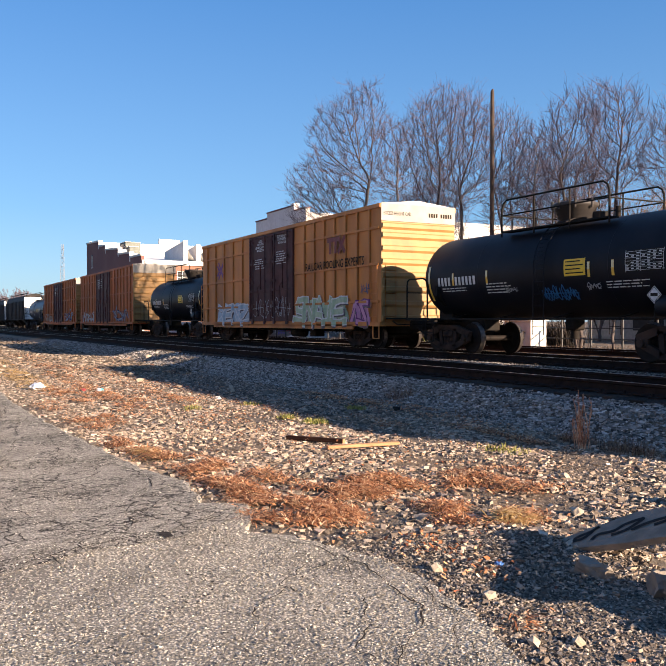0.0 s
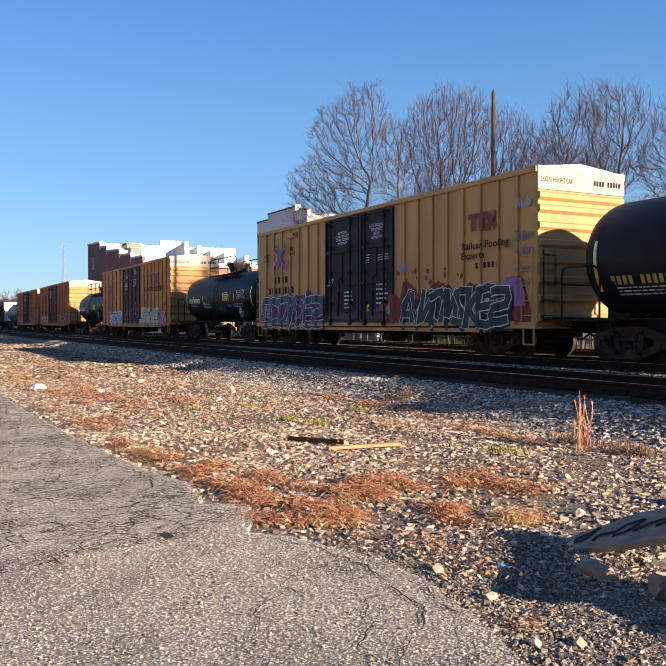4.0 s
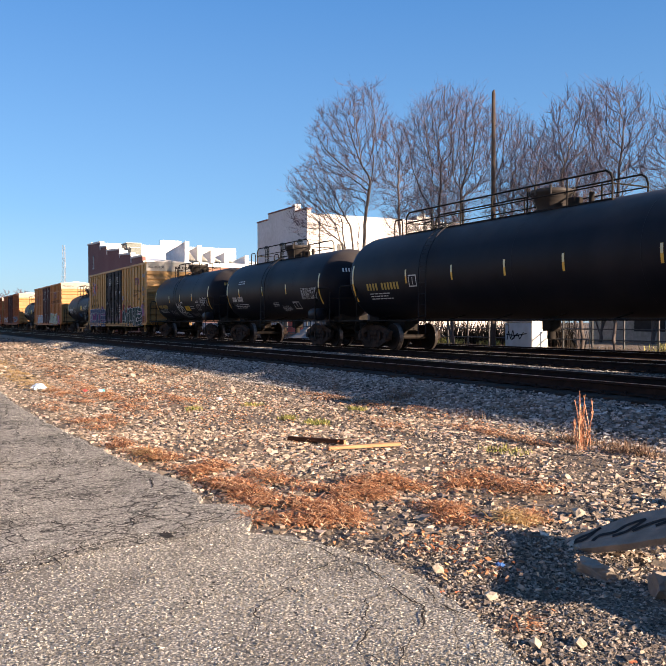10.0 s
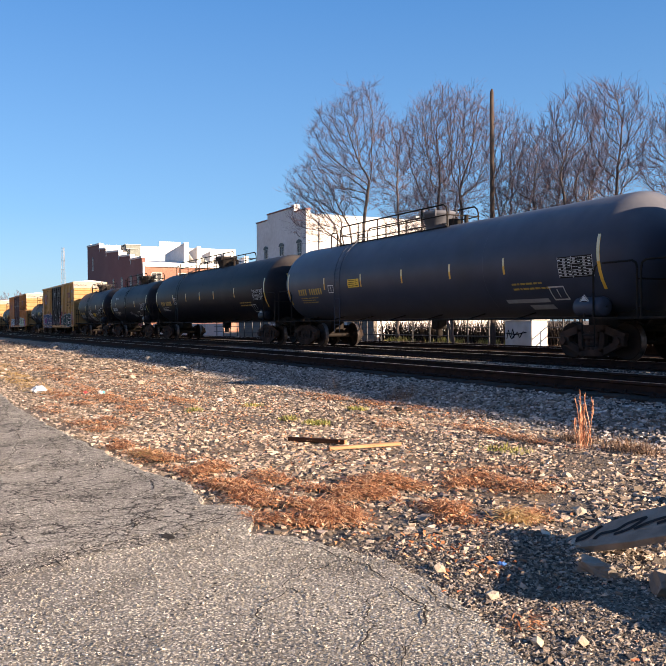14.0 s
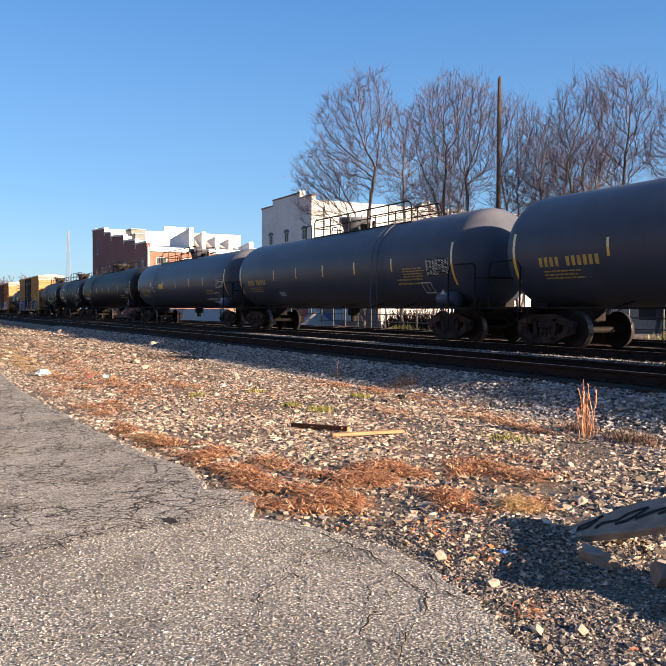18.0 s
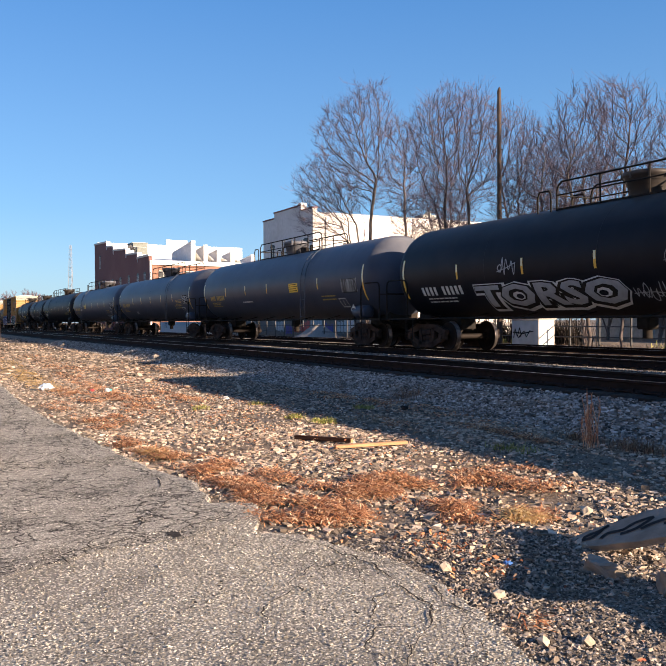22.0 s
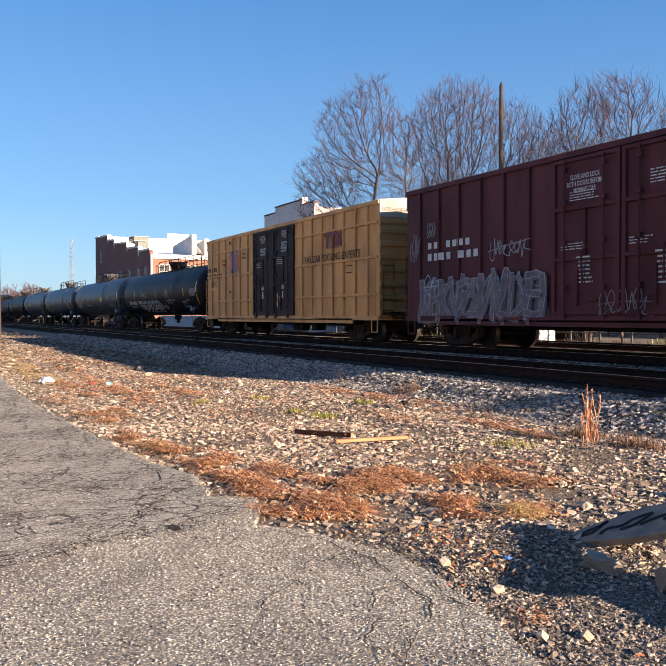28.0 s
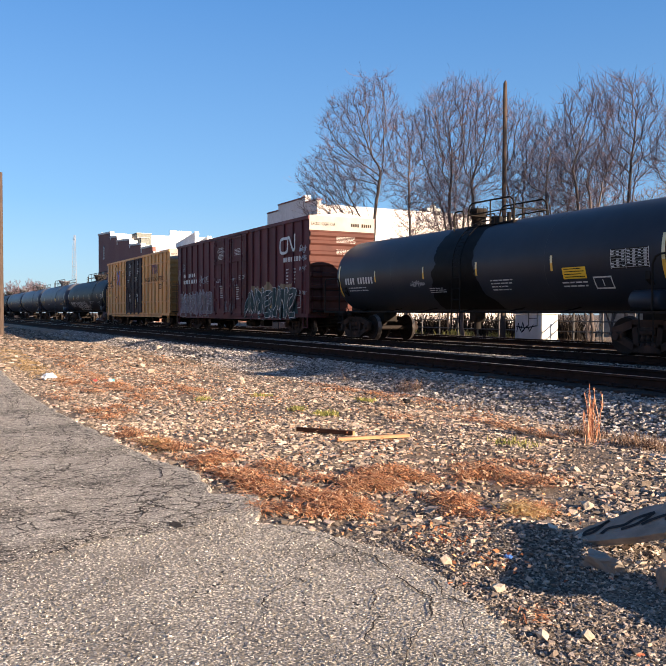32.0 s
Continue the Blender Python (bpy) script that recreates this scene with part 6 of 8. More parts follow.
def piece(car, q0, q1, z0, z1, shapes, fill, rim, shade, seed, w=.2, line=.05, slant=.1, glint=None):
    """A row of overlapping blocky shapes, each with a pale outline and a dark drop shade."""
    rnd = random.Random(seed)
    a, b, H = q0 - car["q"], q1 - car["q"], z1 - z0
    step = (b - a) / len(shapes)
    layers = [Mesh(), Mesh(), Mesh(), Mesh()]
    for i, g in enumerate(shapes):
        up, big, tilt = rnd.uniform(-.05, .05), rnd.uniform(.9, 1.05), rnd.uniform(-.1, .1)
        fu, fv = rnd.random() < .5, rnd.random() < .5
        for k, pts in enumerate(GLYPHS[g]):
            pts = [(1 - u if fu else u, 1 - v if fv else v) for u, v in pts]
            pts = [(a + step * (i - .16 + 1.25 * u) + (slant + tilt) * (v - .5) * H, z0 + H * (up + v * big) + rnd.uniform(-.03, .03) * H) for u, v in pts]
            pts = curve(pts, 2)
            at = .02 + i * .007 + k * .0012
            stroke(layers[0], car, [(u + .07, v - .07) for u, v in pts], w + line * 1.4, .0 + at)
            stroke(layers[1], car, pts, w + line * 2, .006 + at)
            stroke(layers[2], car, pts, w, .012 + at)
            if glint:
                stroke(layers[3], car, [(u - w * .2, v + w * .2) for u, v in pts[:2]], w * .16, .018 + at)
    for m, material, name in zip(layers, (shade, rim, fill, glint), ("graffiti_shade", "graffiti_outline", "graffiti_fill", "graffiti_glint")):
        if material:
            part(name, m, material, car, {"graffiti_fill": "blocky spray-painted shapes with a pale outline"}.get(name, ""))["kind"] = "stuff"


def spots(car, q0, q1, z0, z1, n, r, material, seed):
    """Round sprayed dots."""
    rnd = random.Random(seed)
    m = Mesh()
    for i in range(n):
        x, z, k = rnd.uniform(q0, q1) - car["q"], rnd.uniform(z0, z1), r * rnd.uniform(.5, 1.2)
        c = on_shell(car, x, z)
        m.add([(x + k * math.cos(t * .785), c.y - .004 - i * 1e-4, z + k * math.sin(t * .785)) for t in range(8)], [tuple(range(8))])
    tagged(part("graffiti_dots", m, material, car), kind="stuff")


def scrawl(car, q0, q1, z0, z1, n, material, seed, w=.03):
    """A quick thin tag: one running line of loops, hooks and zigzags, crossed by a flourish."""
    rnd = random.Random(seed)
    m = Mesh()
    a, W, H = q0 - car["q"], q1 - q0, z1 - z0
    n = max(n, 2)
    pts, x = [], a
    for i in range(n * 2):
        lo, hi = z0 + H * rnd.uniform(0, .3), z0 + H * rnd.uniform(.55, 1)
        kind = rnd.random()
        x = a + W * (i + .5) / (2 * n)
        e = W / (2 * n)
        if kind < .4:                     # loop
            pts += [(x - e * .3, lo), (x + e * .5, (lo + hi) / 2), (x + e * .1, hi), (x - e * .4, (lo + hi) / 2), (x + e * .3, lo)]
        elif kind < .75:                  # zigzag
            pts += [(x - e * .3, hi), (x, lo), (x + e * .4, hi - H * .1)]
        else:                             # hook
            pts += [(x, hi), (x - e * .2, lo + H * .1), (x + e * .6, lo)]
    stroke(m, car, curve(pts, 3), min(w, .03), .03)
    stroke(m, car, curve([(a, z0 + H * rnd.uniform(.2, .5)), (a + W * .5, z0 + H * rnd.uniform(.3, .6)), (a + W, z0 + H * rnd.uniform(.2, .8))], 4), min(w, .03) * .8, .045)
    tagged(part("scrawled_tag", m, material, car, "thin scrawled spray tag"), kind="stuff")


def level_out(m):
    """Brings a mark on posts into one plane, each stroke a hair before the last."""
    near = min(v[1] for v in m.v)
    m.v = [(v[0], near - i * 2e-5, v[2]) for i, v in enumerate(m.v)]


def emblem(car, q, z, w, h, faded=False):
    """Blue and red crossing arms, as plain shapes."""
    x = q - car["q"]
    blue, red = (P_PURPLE, P_PURPLE) if faded else (M_BLUE, M_RED)
    m = Mesh()
    for (x0, z0), (x1, z1) in (((-.36, .48), (-.03, .08)), ((-.03, .1), (-.03, -.1)), ((-.03, -.08), (-.36, -.48)), ((.36, .48), (.03, .08)), ((.03, .1), (.03, -.1)), ((.03, -.08), (.36, -.48))):
        ribbon(m, car, (x + x0 * w, z + z0 * h), (x + x1 * w, z + z1 * h), .13, .004)
    level_out(m)
    part("emblem_blue", m, blue, car)
    for k, ((x0, z0), (x1, z1)) in enumerate((((-.5, .3), (-.18, .0)), ((-.18, .0), (-.5, -.3)), ((.5, .3), (.18, .0)), ((.18, .0), (.5, -.3)))):
        m = m if k % 2 else Mesh()
        ribbon(m, car, (x + x0 * w, z + z0 * h), (x + x1 * w, z + z1 * h), .16, .016)
        if k % 2:
            level_out(m)
            part("emblem_red", m, red, car)


def mono(car, q, z, w, h, material):
    """The owner's mark as plain bars."""
    x = q - car["q"]
    m = Mesh()
    t = w * .11
    for p, q in (((0, .86), (.62, .86)), ((.16, .8), (.16, 0)), ((.48, .8), (.48, 0)), ((.62, .96), (1.0, 0)), ((1.0, .96), (.62, 0))):
        ribbon(m, car, (x + w * p[0], z + h * p[1]), (x + w * q[0], z + h * q[1]), w * .12, .004)
    level_out(m)
    part("owner_mark", m, material, car)


def put(car, text, q, z, h, material, width=None, align="LEFT", slant=0.0, weight=0.012):
    return words(car, text, q - car["q"], z, h, material, width, align=align, slant=slant, weight=weight)


def end_words(car, text, y, z, h, material, width):
    """Lettering on the end that faces back along the train."""
    cu = bpy.data.curves.new("t", "FONT")
    cu.body, cu.resolution_u = text, 2
    ob = bpy.data.objects.new("t", cu)
    scene.collection.objects.link(ob)
    me = ob.to_mesh()
    v = [p.co.copy() for p in me.vertices]
    f = [tuple(p.vertices) for p in me.polygons]
    ob.to_mesh_clear()
    bpy.data.objects.remove(ob)
    bpy.data.curves.remove(cu)
    lo, hi = min(p.x for p in v), max(p.x for p in v)
    xe = {carF.name: 9.35, carO.name: 9.375, carD.name: 9.3, carN.name: 9.275, carB.name: 9.35, carA.name: 9.35}[car.name] + .036
    part("end_lettering", Mesh().add([(xe, y + (p.x - lo) / (hi - lo) * width, z + p.y * h / .69) for p in v], f), material, car)


def end_bars(car, y, z, h, n, material):
    xe = {carF.name: 9.35, carO.name: 9.375, carD.name: 9.3, carN.name: 9.275, carB.name: 9.35, carA.name: 9.35}[car.name] + .036
    m = Mesh()
    for i in range(n):
        if i != 4:
            m.add([(xe, y + i * h * .72, z), (xe, y + i * h * .72 + h * .5, z), (xe, y + i * h * .72 + h * .5, z + h), (xe, y + i * h * .72, z + h)], [(0, 1, 2, 3)])
    part("end_number", m, material, car)


M_INKD = mat("letters_dull", (0.4, 0.36, 0.34), (0.3, 0.27, 0.25), rough=0.7, scale=10, bump=0)
for car in (carF, carO, carD, carN):
    end_words(car, "EXCESS HEIGHT CAR", -1.45, 4.62, .13, M_INKK, 1.1)
    end_bars(car, .4, 4.62, .14, 10, M_INKK)
for car, ink in ((carO, M_INKD), ):
    for z, k in ((4.15, 5), (3.62, 4)):
        m = Mesh()
        rnd = random.Random(k)
        for r in range(k):
            yy = -.3
            while yy < .5:
                b = yy + rnd.uniform(.05, .14)
                m.add([(9.375 + .064, yy, z - r * .055), (9.375 + .064, b, z - r * .055), (9.375 + .064, b, z - r * .055 + .024), (9.375 + .064, yy, z - r * .055 + .024)], [(0, 1, 2, 3)])
                yy = b + .03
        part("end_stencil", m, ink, car)


def number(car, q, q1, z0, z1, n, ink, gap=4, name="number_lettering"):
    pitch = (q1 - q) / n / (z1 - z0)
    return bars(car, q - car["q"], z0, z1 - z0, n, ink, pitch, gap, name)


def lines(car, q0, q1, z0, z1, rows, ink, seed=0):
    return small_print(car, q0 - car["q"], z0, q1 - q0, z1 - z0, rows, ink, seed)


def sign(car, q0, q1, z0, z1):
    s = mark(car, "yellow_sign", q0 - car["q"], q1 - car["q"], z0, z1, M_SIGN, "small yellow safety sign with black lines")
    m = Mesh()
    for k in range(4):
        z = z0 + (z1 - z0) * (k + .6) / 4.4
        patch(m, car, q0 - car["q"] + .06, q1 - car["q"] - .06 - .1 * (k % 2), z, z + (z1 - z0) * .07, 1, .004)
    part("sign_print", m, M_INKK, s)


def fpanel(car, q0, q1, z0, z1):
    panel(car, q0 - car["q"], q1 - car["q"], z0, z1, seed=int(q0))


def fbox(car, q0, q1, z0, z1, ink):
    frame_mark(car, q0 - car["q"], q1 - car["q"], z0, z1, ink)


def head_bars(car, z, h, n, ink):
    """Number as plain bars on the rounded end that faces back along the train."""
    r, zc = car["r"], car["zc"]
    b = max(v.co.x for v in [q for q in car.children if q.name.startswith("shell")][0].data.vertices) - .62 * r
    m = Mesh()
    def at(y, zz):
        k = max(0, 1 - (y * y + (zz - zc) ** 2) / (r * r))
        return Vector((b + .62 * r * math.sqrt(k) + .012, y, zz))
    for i in range(n):
        if i == 4:
            continue
        y = -.75 + i * .115
        m.add([at(y, z), at(y + .06, z), at(y + .06, z + h), at(y, z + h)], [(0, 1, 2, 3)])
    tagged(part("head_lettering", m, ink, car), kind="stuff")


for car in (carG, carI, carE, carH):
    head_bars(car, car["zc"] + .45, .15, 10, M_INKY if car in (carG, carI) else M_INKW)
# short tanks
for car, o in ((carE, 0.0), (carC, -32.4), (carZ, -89.0)):
    number(car, -21.18 + o, -19.26 + o, 2.05, 2.3, 11, M_INKW)
    lines(car, -21.0 + o, -19.5 + o, 1.83, 1.98, 2, M_INKW, 3)
    lines(car, -18.85 + o, -17.7 + o, 1.72, 2.05, 4, M_INKW, 4)
    sign(car, -15.7 + o, -14.97 + o, 2.1, 2.52)
    fpanel(car, -13.71 + o, -12.62 + o, 2.1, 2.6)
    lines(car, -14.35 + o, -12.9 + o, 1.72, 1.92, 3, M_INKW, 5)
    placard(car, -12.75 + o - car["q"], 1.55)
scrawl(carE, -16.6, -15.3, 1.52, 1.92, 6, P_SKY, 7, .035)
scrawl(carE, -18.0, -17.5, 1.75, 1.95, 2, P_SILVER, 8, .02)
scrawl(carE, -14.95, -14.5, 1.7, 2.0, 2, P_SILVER, 9, .02)
# G and H
number(carG, 10.81, 12.71, 1.84, 2.04, 11, M_INKY)
lines(carG, 10.9, 12.5, 1.55, 1.78, 3, M_INKW, 6)
sign(carG, 16.05, 16.92, 1.66, 1.93)
fpanel(carG, 19.09, 20.25, 1.86, 2.35)
fbox(carG, 18.2, 18.77, 1.66, 1.97, M_INKW)
lines(carG, 17.1, 17.9, 1.7, 1.9, 2, M_INKW, 8)
lines(carG, 18.2, 18.9, 2.02, 2.18, 2, M_INKW, 9)
scrawl(carG, 12.9, 14.2, 1.4, 1.75, 4, P_MIST, 12, .03)
piece(carG, 14.7, 15.9, 1.5, 2.15, "aks", P_WHITE, P_INKY, P_INKY, 13, w=.07, line=.02)
piece(carG, 14.9, 16.3, 1.3, 1.55, "nzce", P_SILVER, P_INKY, P_INKY, 14, w=.05, line=.015)
scrawl(carG, 16.7, 18.1, 1.3, 1.6, 5, P_MIST, 14, .025)
number(carH, 24.15, 25.5, 1.98, 2.2, 10, M_INKW)
lines(carH, 24.3, 26.0, 1.62, 1.85, 3, M_INKW, 15)
lines(carH, 25.0, 25.9, 2.75, 2.95, 2, M_INKW, 16)
fpanel(carH, 32.1, 33.5, 1.9, 2.4)
fbox(carH, 31.0, 31.6, 1.55, 1.85, M_INKW)
lines(carH, 28.9, 29.6, 1.65, 1.85, 3, M_INKW, 17)
scrawl(carH, 29.8, 30.7, 1.45, 1.75, 3, P_SILVER, 18, .025)
# long tanks
for car, a, ink in ((carI, 36.48, M_INKY), (carJ, 56.65, M_INKY), (carK, 76.5, M_INKY), (carL, 96.93, M_INKY)):
    number(car, a + 1.2, a + 3.35, 2.08, 2.32, 11, ink)
    lines(car, a + 1.3, a + 2.9, 1.72, 1.98, 3, ink if car is not carI else M_INKW, int(a))
    e = {carI: 54.25, carJ: 74.45, carK: 94.35, carL: 114.7}[car]
    fpanel(car, e - 1.42, e - .24, 2.03, 2.55)
    lines(car, e - 3.3, e - 1.7, 1.72, 1.98, 2, ink, int(a) + 1)
    fbox(car, e - 1.95, e - 1.4, 1.5, 1.85, M_INKW)
    placard(car, e - .62 - car["q"], 1.4)
fbox(carI, 40.4, 40.85, 2.12, 2.5, M_INKW)
fbox(carJ, 60.5, 60.95, 2.1, 2.4, M_INKW)
sign(carJ, 62.1, 62.93, 2.24, 2.54)
sign(carL, 108.47, 109.37, 2.2, 2.58)
mark(carJ, "white_strip", 70.6 - carJ["q"], 72.3 - carJ["q"], 1.46, 1.56, P_SILVER, "pale paint-out strip")
mark(carJ, "white_strip", 71.4 - carJ["q"], 72.3 - carJ["q"], 1.28, 1.4, P_SILVER)
mark(carK, "white_strip", 80.9 - carK["q"], 81.5 - carK["q"], 1.55, 1.74, P_SILVER)
lines(carK, 91.5, 92.8, 1.98, 2.32, 4, M_INKY, 33)
lines(carL, 102.7, 104.2, 1.8, 1.95, 1, M_INKW, 34)
# M
number(carM, 118.62, 120.84, 1.76, 2.02, 10, M_INKW)
lines(carM, 118.8, 120.6, 1.48, 1.68, 2, M_INKW, 40)
for weight, lift, material in ((.16, .03, P_WHITE), (.105, .042, M_INKK), (.035, .054, P_SILVER)):
    words(carM, "TORSO", 121.45 - carM["q"] - weight * .6, 1.4 - weight * .3, .54, material, 5.6 + weight * 1.2, "graffiti_letters", lift=lift, weight=weight)
scrawl(carM, 122.6, 123.4, 2.2, 2.75, 2, P_SILVER, 42, .03)
scrawl(carM, 128.3, 129.5, 2.1, 2.6, 3, P_MIST, 43, .02)
scrawl(carM, 127.2, 128.4, 1.4, 1.8, 4, P_SILVER, 46, .022)
put(carM, "LIQUEFIED PETROLEUM GAS", 128.5, 1.9, .1, M_INKW, 1.9)
put(carM, "NON-ODORIZED", 128.62, 1.74, .1, M_INKW, 1.0)
fpanel(carM, 133.72, 134.8, 2.1, 2.6)
fbox(carM, 131.9, 132.6, 1.5, 1.86, M_INKW)
placard(carM, 133.8 - carM["q"], 1.39)
scrawl(carM, 132.9, 133.5, 1.85, 2.0, 2, P_SILVER, 45, .02)
# P
number(carP, 179.12, 181.27, 2.06, 2.3, 11, M_INKW)
lines(carP, 179.3, 180.9, 1.75, 1.95, 2, M_INKW, 50)
sign(carP, 190.89, 191.71, 1.87, 2.16)
fpanel(carP, 192.55, 193.7, 2.05, 2.52)
fbox(carP, 191.9, 192.5, 1.6, 1.9, M_INKW)
lines(carP, 184.7, 185.7, 1.62, 1.8, 3, M_INKW, 51)
lines(carP, 187.9, 188.9, 1.6, 1.95, 4, M_INKW, 52)
lines(carP, 190.8, 191.8, 1.62, 1.8, 2, M_INKW, 53)
scrawl(carP, 183.7, 184.6, 1.85, 2.05, 4, P_SILVER, 54, .025)
# box car D
emblem(carD, -39.9, 3.55, 1.0, .9, faded=True)
mono(carD, -28.0, 3.52, 1.4, .62, P_DRED)
put(carD, "RAILCAR POOLING EXPERTS", -29.9, 2.98, .3, M_INKK, 4.7)
cloud(carD, -40.4, -36.0, .85, 1.9, P_LBLUE, 61)
piece(carD, -40.1, -36.2, .9, 1.75, "kenz", P_LBLUE, P_WHITE, P_SMOKE, 61, w=.2)
cloud(carD, -31.0, -26.4, .8, 2.0, P_LGREEN, 62)
piece(carD, -30.8, -26.6, .9, 1.9, "snate", P_LGREEN, P_WHITE, P_SMOKE, 62, w=.2)
cloud(carD, -26.3, -24.8, .85, 1.8, P_PINK, 63)
piece(carD, -26.1, -25.0, .9, 1.7, "vz", P_PINK, P_PURPLE, P_SMOKE, 63, w=.16)
scrawl(carD, -25.5, -24.8, 1.9, 2.35, 2, P_NAVY, 64, .04)
scrawl(carD, -35.6, -31.3, 1.1, 2.1, 5, P_SILVER, 65, .08)
put(carD, "CLOSE\nTHIS DOOR\nBEFORE CLOSING\nMAIN DOOR", -34.7, 4.55, .1, M_INKW, 1.1, align="CENTER")
put(carD, "CLOSE AND LOCK\nDOORS BEFORE\nMOVING CAR", -32.3, 4.6, .1, M_INKW, 1.1, align="CENTER")
lines(carD, -35.3, -34.2, 3.3, 3.8, 5, M_INKW, 66)
lines(carD, -32.9, -31.8, 3.4, 4.0, 6, M_INKW, 67)
# box car F
emblem(carF, -7.58, 3.76, 1.44, 1.14)
put(carF, "next\nload", -9.35, 3.85, .16, M_INKK, .6, slant=.18, weight=.014)
put(carF, "any\nroad", -6.7, 4.0, .16, M_INKK, .62, slant=.18, weight=.014)
number(carF, -8.4, -6.85, 2.66, 2.94, 4, M_INKK, 0, "owner_lettering")
number(carF, -8.95, -6.25, 2.2, 2.48, 8, M_INKK, 0)
put(carF, "-IMPORTANT-\nCLOSE THIS DOOR\nBEFORE CLOSING\nMAIN DOOR", -2.05, 4.25, 0.095, M_INKW, 1.07, align="CENTER")
put(carF, "CLOSE AND LOCK\nBOTH DOORS\nBEFORE\nMOVING CAR", .42, 4.28, 0.103, M_INKW, 0.99, align="CENTER")
mono(carF, 5.66, 3.56, 1.25, .5, P_DRED)
put(carF, "Railcar Pooling\nExperts", 5.35, 3.06, .2, M_INKK, 2.1, slant=.1, weight=.014)
number(carF, 5.9, 7.0, 2.5, 2.66, 6, M_INKK, 0, "small_lettering")
cloud(carF, -9.95, -3.45, .72, 2.3, P_PURPLE, 71)
piece(carF, -9.5, -3.6, .85, 2.0, "sctzvkes", P_STEEL, P_WHITE, P_NAVY, 71, w=.28, line=.028, glint=P_SKY)
scrawl(carF, -9.7, -8.6, .75, 1.9, 2, P_PALE, 72, .04)
cloud(carF, 1.7, 8.3, .9, 2.25, P_DRED, 73)
cloud(carF, 1.9, 7.6, .72, 1.95, P_TEAL, 79, .01, .2)
piece(carF, 2.1, 7.4, .9, 1.95, "avncwzkes", P_TEAL, P_WHITE, P_INKY, 73, w=.22, line=.03, slant=.16)
spots(carF, 1.8, 5.6, 2.15, 2.6, 16, .09, P_DRED, 74)
mark(carF, "label_patch", 6.0 - carF["q"], 6.55 - carF["q"], 1.2, 1.65, M_INKW, lift=.02)
mark(carF, "label_patch", 6.7 - carF["q"], 7.6 - carF["q"], .82, 1.0, M_STRIPE, lift=.02)
for x in (-9.4, -8.6, -4.4, 2.3):
    mark(carF, "label_patch", x - carF["q"], x + .6 - carF["q"] if x < -8 else x + .14 - carF["q"], .84 if x < -8 else 1.1, 1.05 if x < -8 else 1.55, M_STRIPE, lift=.02)
cloud(carF, 6.9, 8.1, 1.4, 2.3, P_VIOLET, 75, .02)
for k, (z0, z1) in enumerate(((3.95, 4.3), (3.1, 3.4), (2.75, 3.0), (2.3, 2.5), (1.95, 2.1))):
    scrawl(carF, 7.75, 8.35, z0, z1, 4, P_MIST if k else P_PALE, 75 + k, .022)
scrawl(carF, 1.8, 2.4, 2.6, 2.9, 2, P_SILVER, 76, .03)
lines(carF, -3.1, -2.7, 2.3, 2.6, 3, M_INKW, 77)
lines(carF, -.4, .0, 3.0, 3.35, 4, M_INKW, 78)
lines(carF, .5, 1.4, 3.05, 3.3, 3, M_INKW, 79)
lines(carF, -1.9, -1.2, 1.4, 2.1, 5, M_INKW, 80)
lines(carF, .4, 1.2, 1.5, 2.3, 5, M_INKW, 81)
scrawl(carF, .9, 1.5, 1.2, 1.7, 3, P_SILVER, 82, .03)
mark(carF, "label_patch", -.25 - carF["q"], -.08 - carF["q"], 1.2, 1.6, M_STRIPE)
cloud(carF, -3.3, 1.5, .95, 1.45, P_DPURPLE, 83)
cloud(carF, .5, 2.2, .8, 1.9, P_DRED, 84, .004)
# box car N
emblem(carN, 141.45, 3.66, 1.25, 1.15)
put(carN, "next\nload", 139.75, 3.75, .15, M_INKK, .62, slant=.18, weight=.014)
put(carN, "any\nroad", 142.45, 3.95, .15, M_INKK, .6, slant=.18, weight=.014)
number(carN, 137.3, 138.75, 3.3, 3.52, 5, M_INKK, 2, "owner_lettering")
number(carN, 137.3, 139.55, 2.95, 3.17, 8, M_INKK, 2)
put(carN, "CLOSE THIS DOOR\nBEFORE CLOSING\nMAIN DOOR", 145.15, 4.55, 0.086, M_INKW, 0.64, align="CENTER")
put(carN, "CIERRE ESTA PUERTA\nANTES DE CERRAR\nLA PUERTA PRINCIPAL", 145.15, 3.98, 0.086, M_INKW, 0.71, align="CENTER")
put(carN, "CLOSE AND LOCK\nDOORS BEFORE\nMOVING CAR", 147.55, 4.62, 0.086, M_INKW, 0.64, align="CENTER")
put(carN, "CIERRE Y PONGA\nEL SEGURO EN LAS\nPUERTAS ANTES DE\nMOVER EL CARRO", 147.55, 4.12, 0.086, M_INKW, 0.67, align="CENTER")
lines(carN, 144.3, 144.9, 3.15, 3.4, 3, M_INKW, 84)
lines(carN, 146.6, 147.5, 3.2, 3.55, 4, M_INKW, 85)
for x in (145.0, 147.25):
    mark(carN, "label_patch", x - carN["q"], x + .2 - carN["q"], 1.75, 2.05, M_INKW)
    mark(carN, "label_patch", x - .28 - carN["q"], x - .1 - carN["q"], 1.68, 1.85, M_RED)
    scrawl(carN, x, x + .4, 2.1, 2.35, 2, M_INKW, int(x), .03)
mark(carN, "label_patch", 146.75 - carN["q"], 146.85 - carN["q"], 1.35, 1.95, M_STRIPE)
mono(carN, 151.55, 3.58, 1.45, .62, P_DRED)
put(carN, "RAILCAR POOLING EXPERTS", 149.75, 3.1, .28, M_INKK, 4.7, weight=.006)
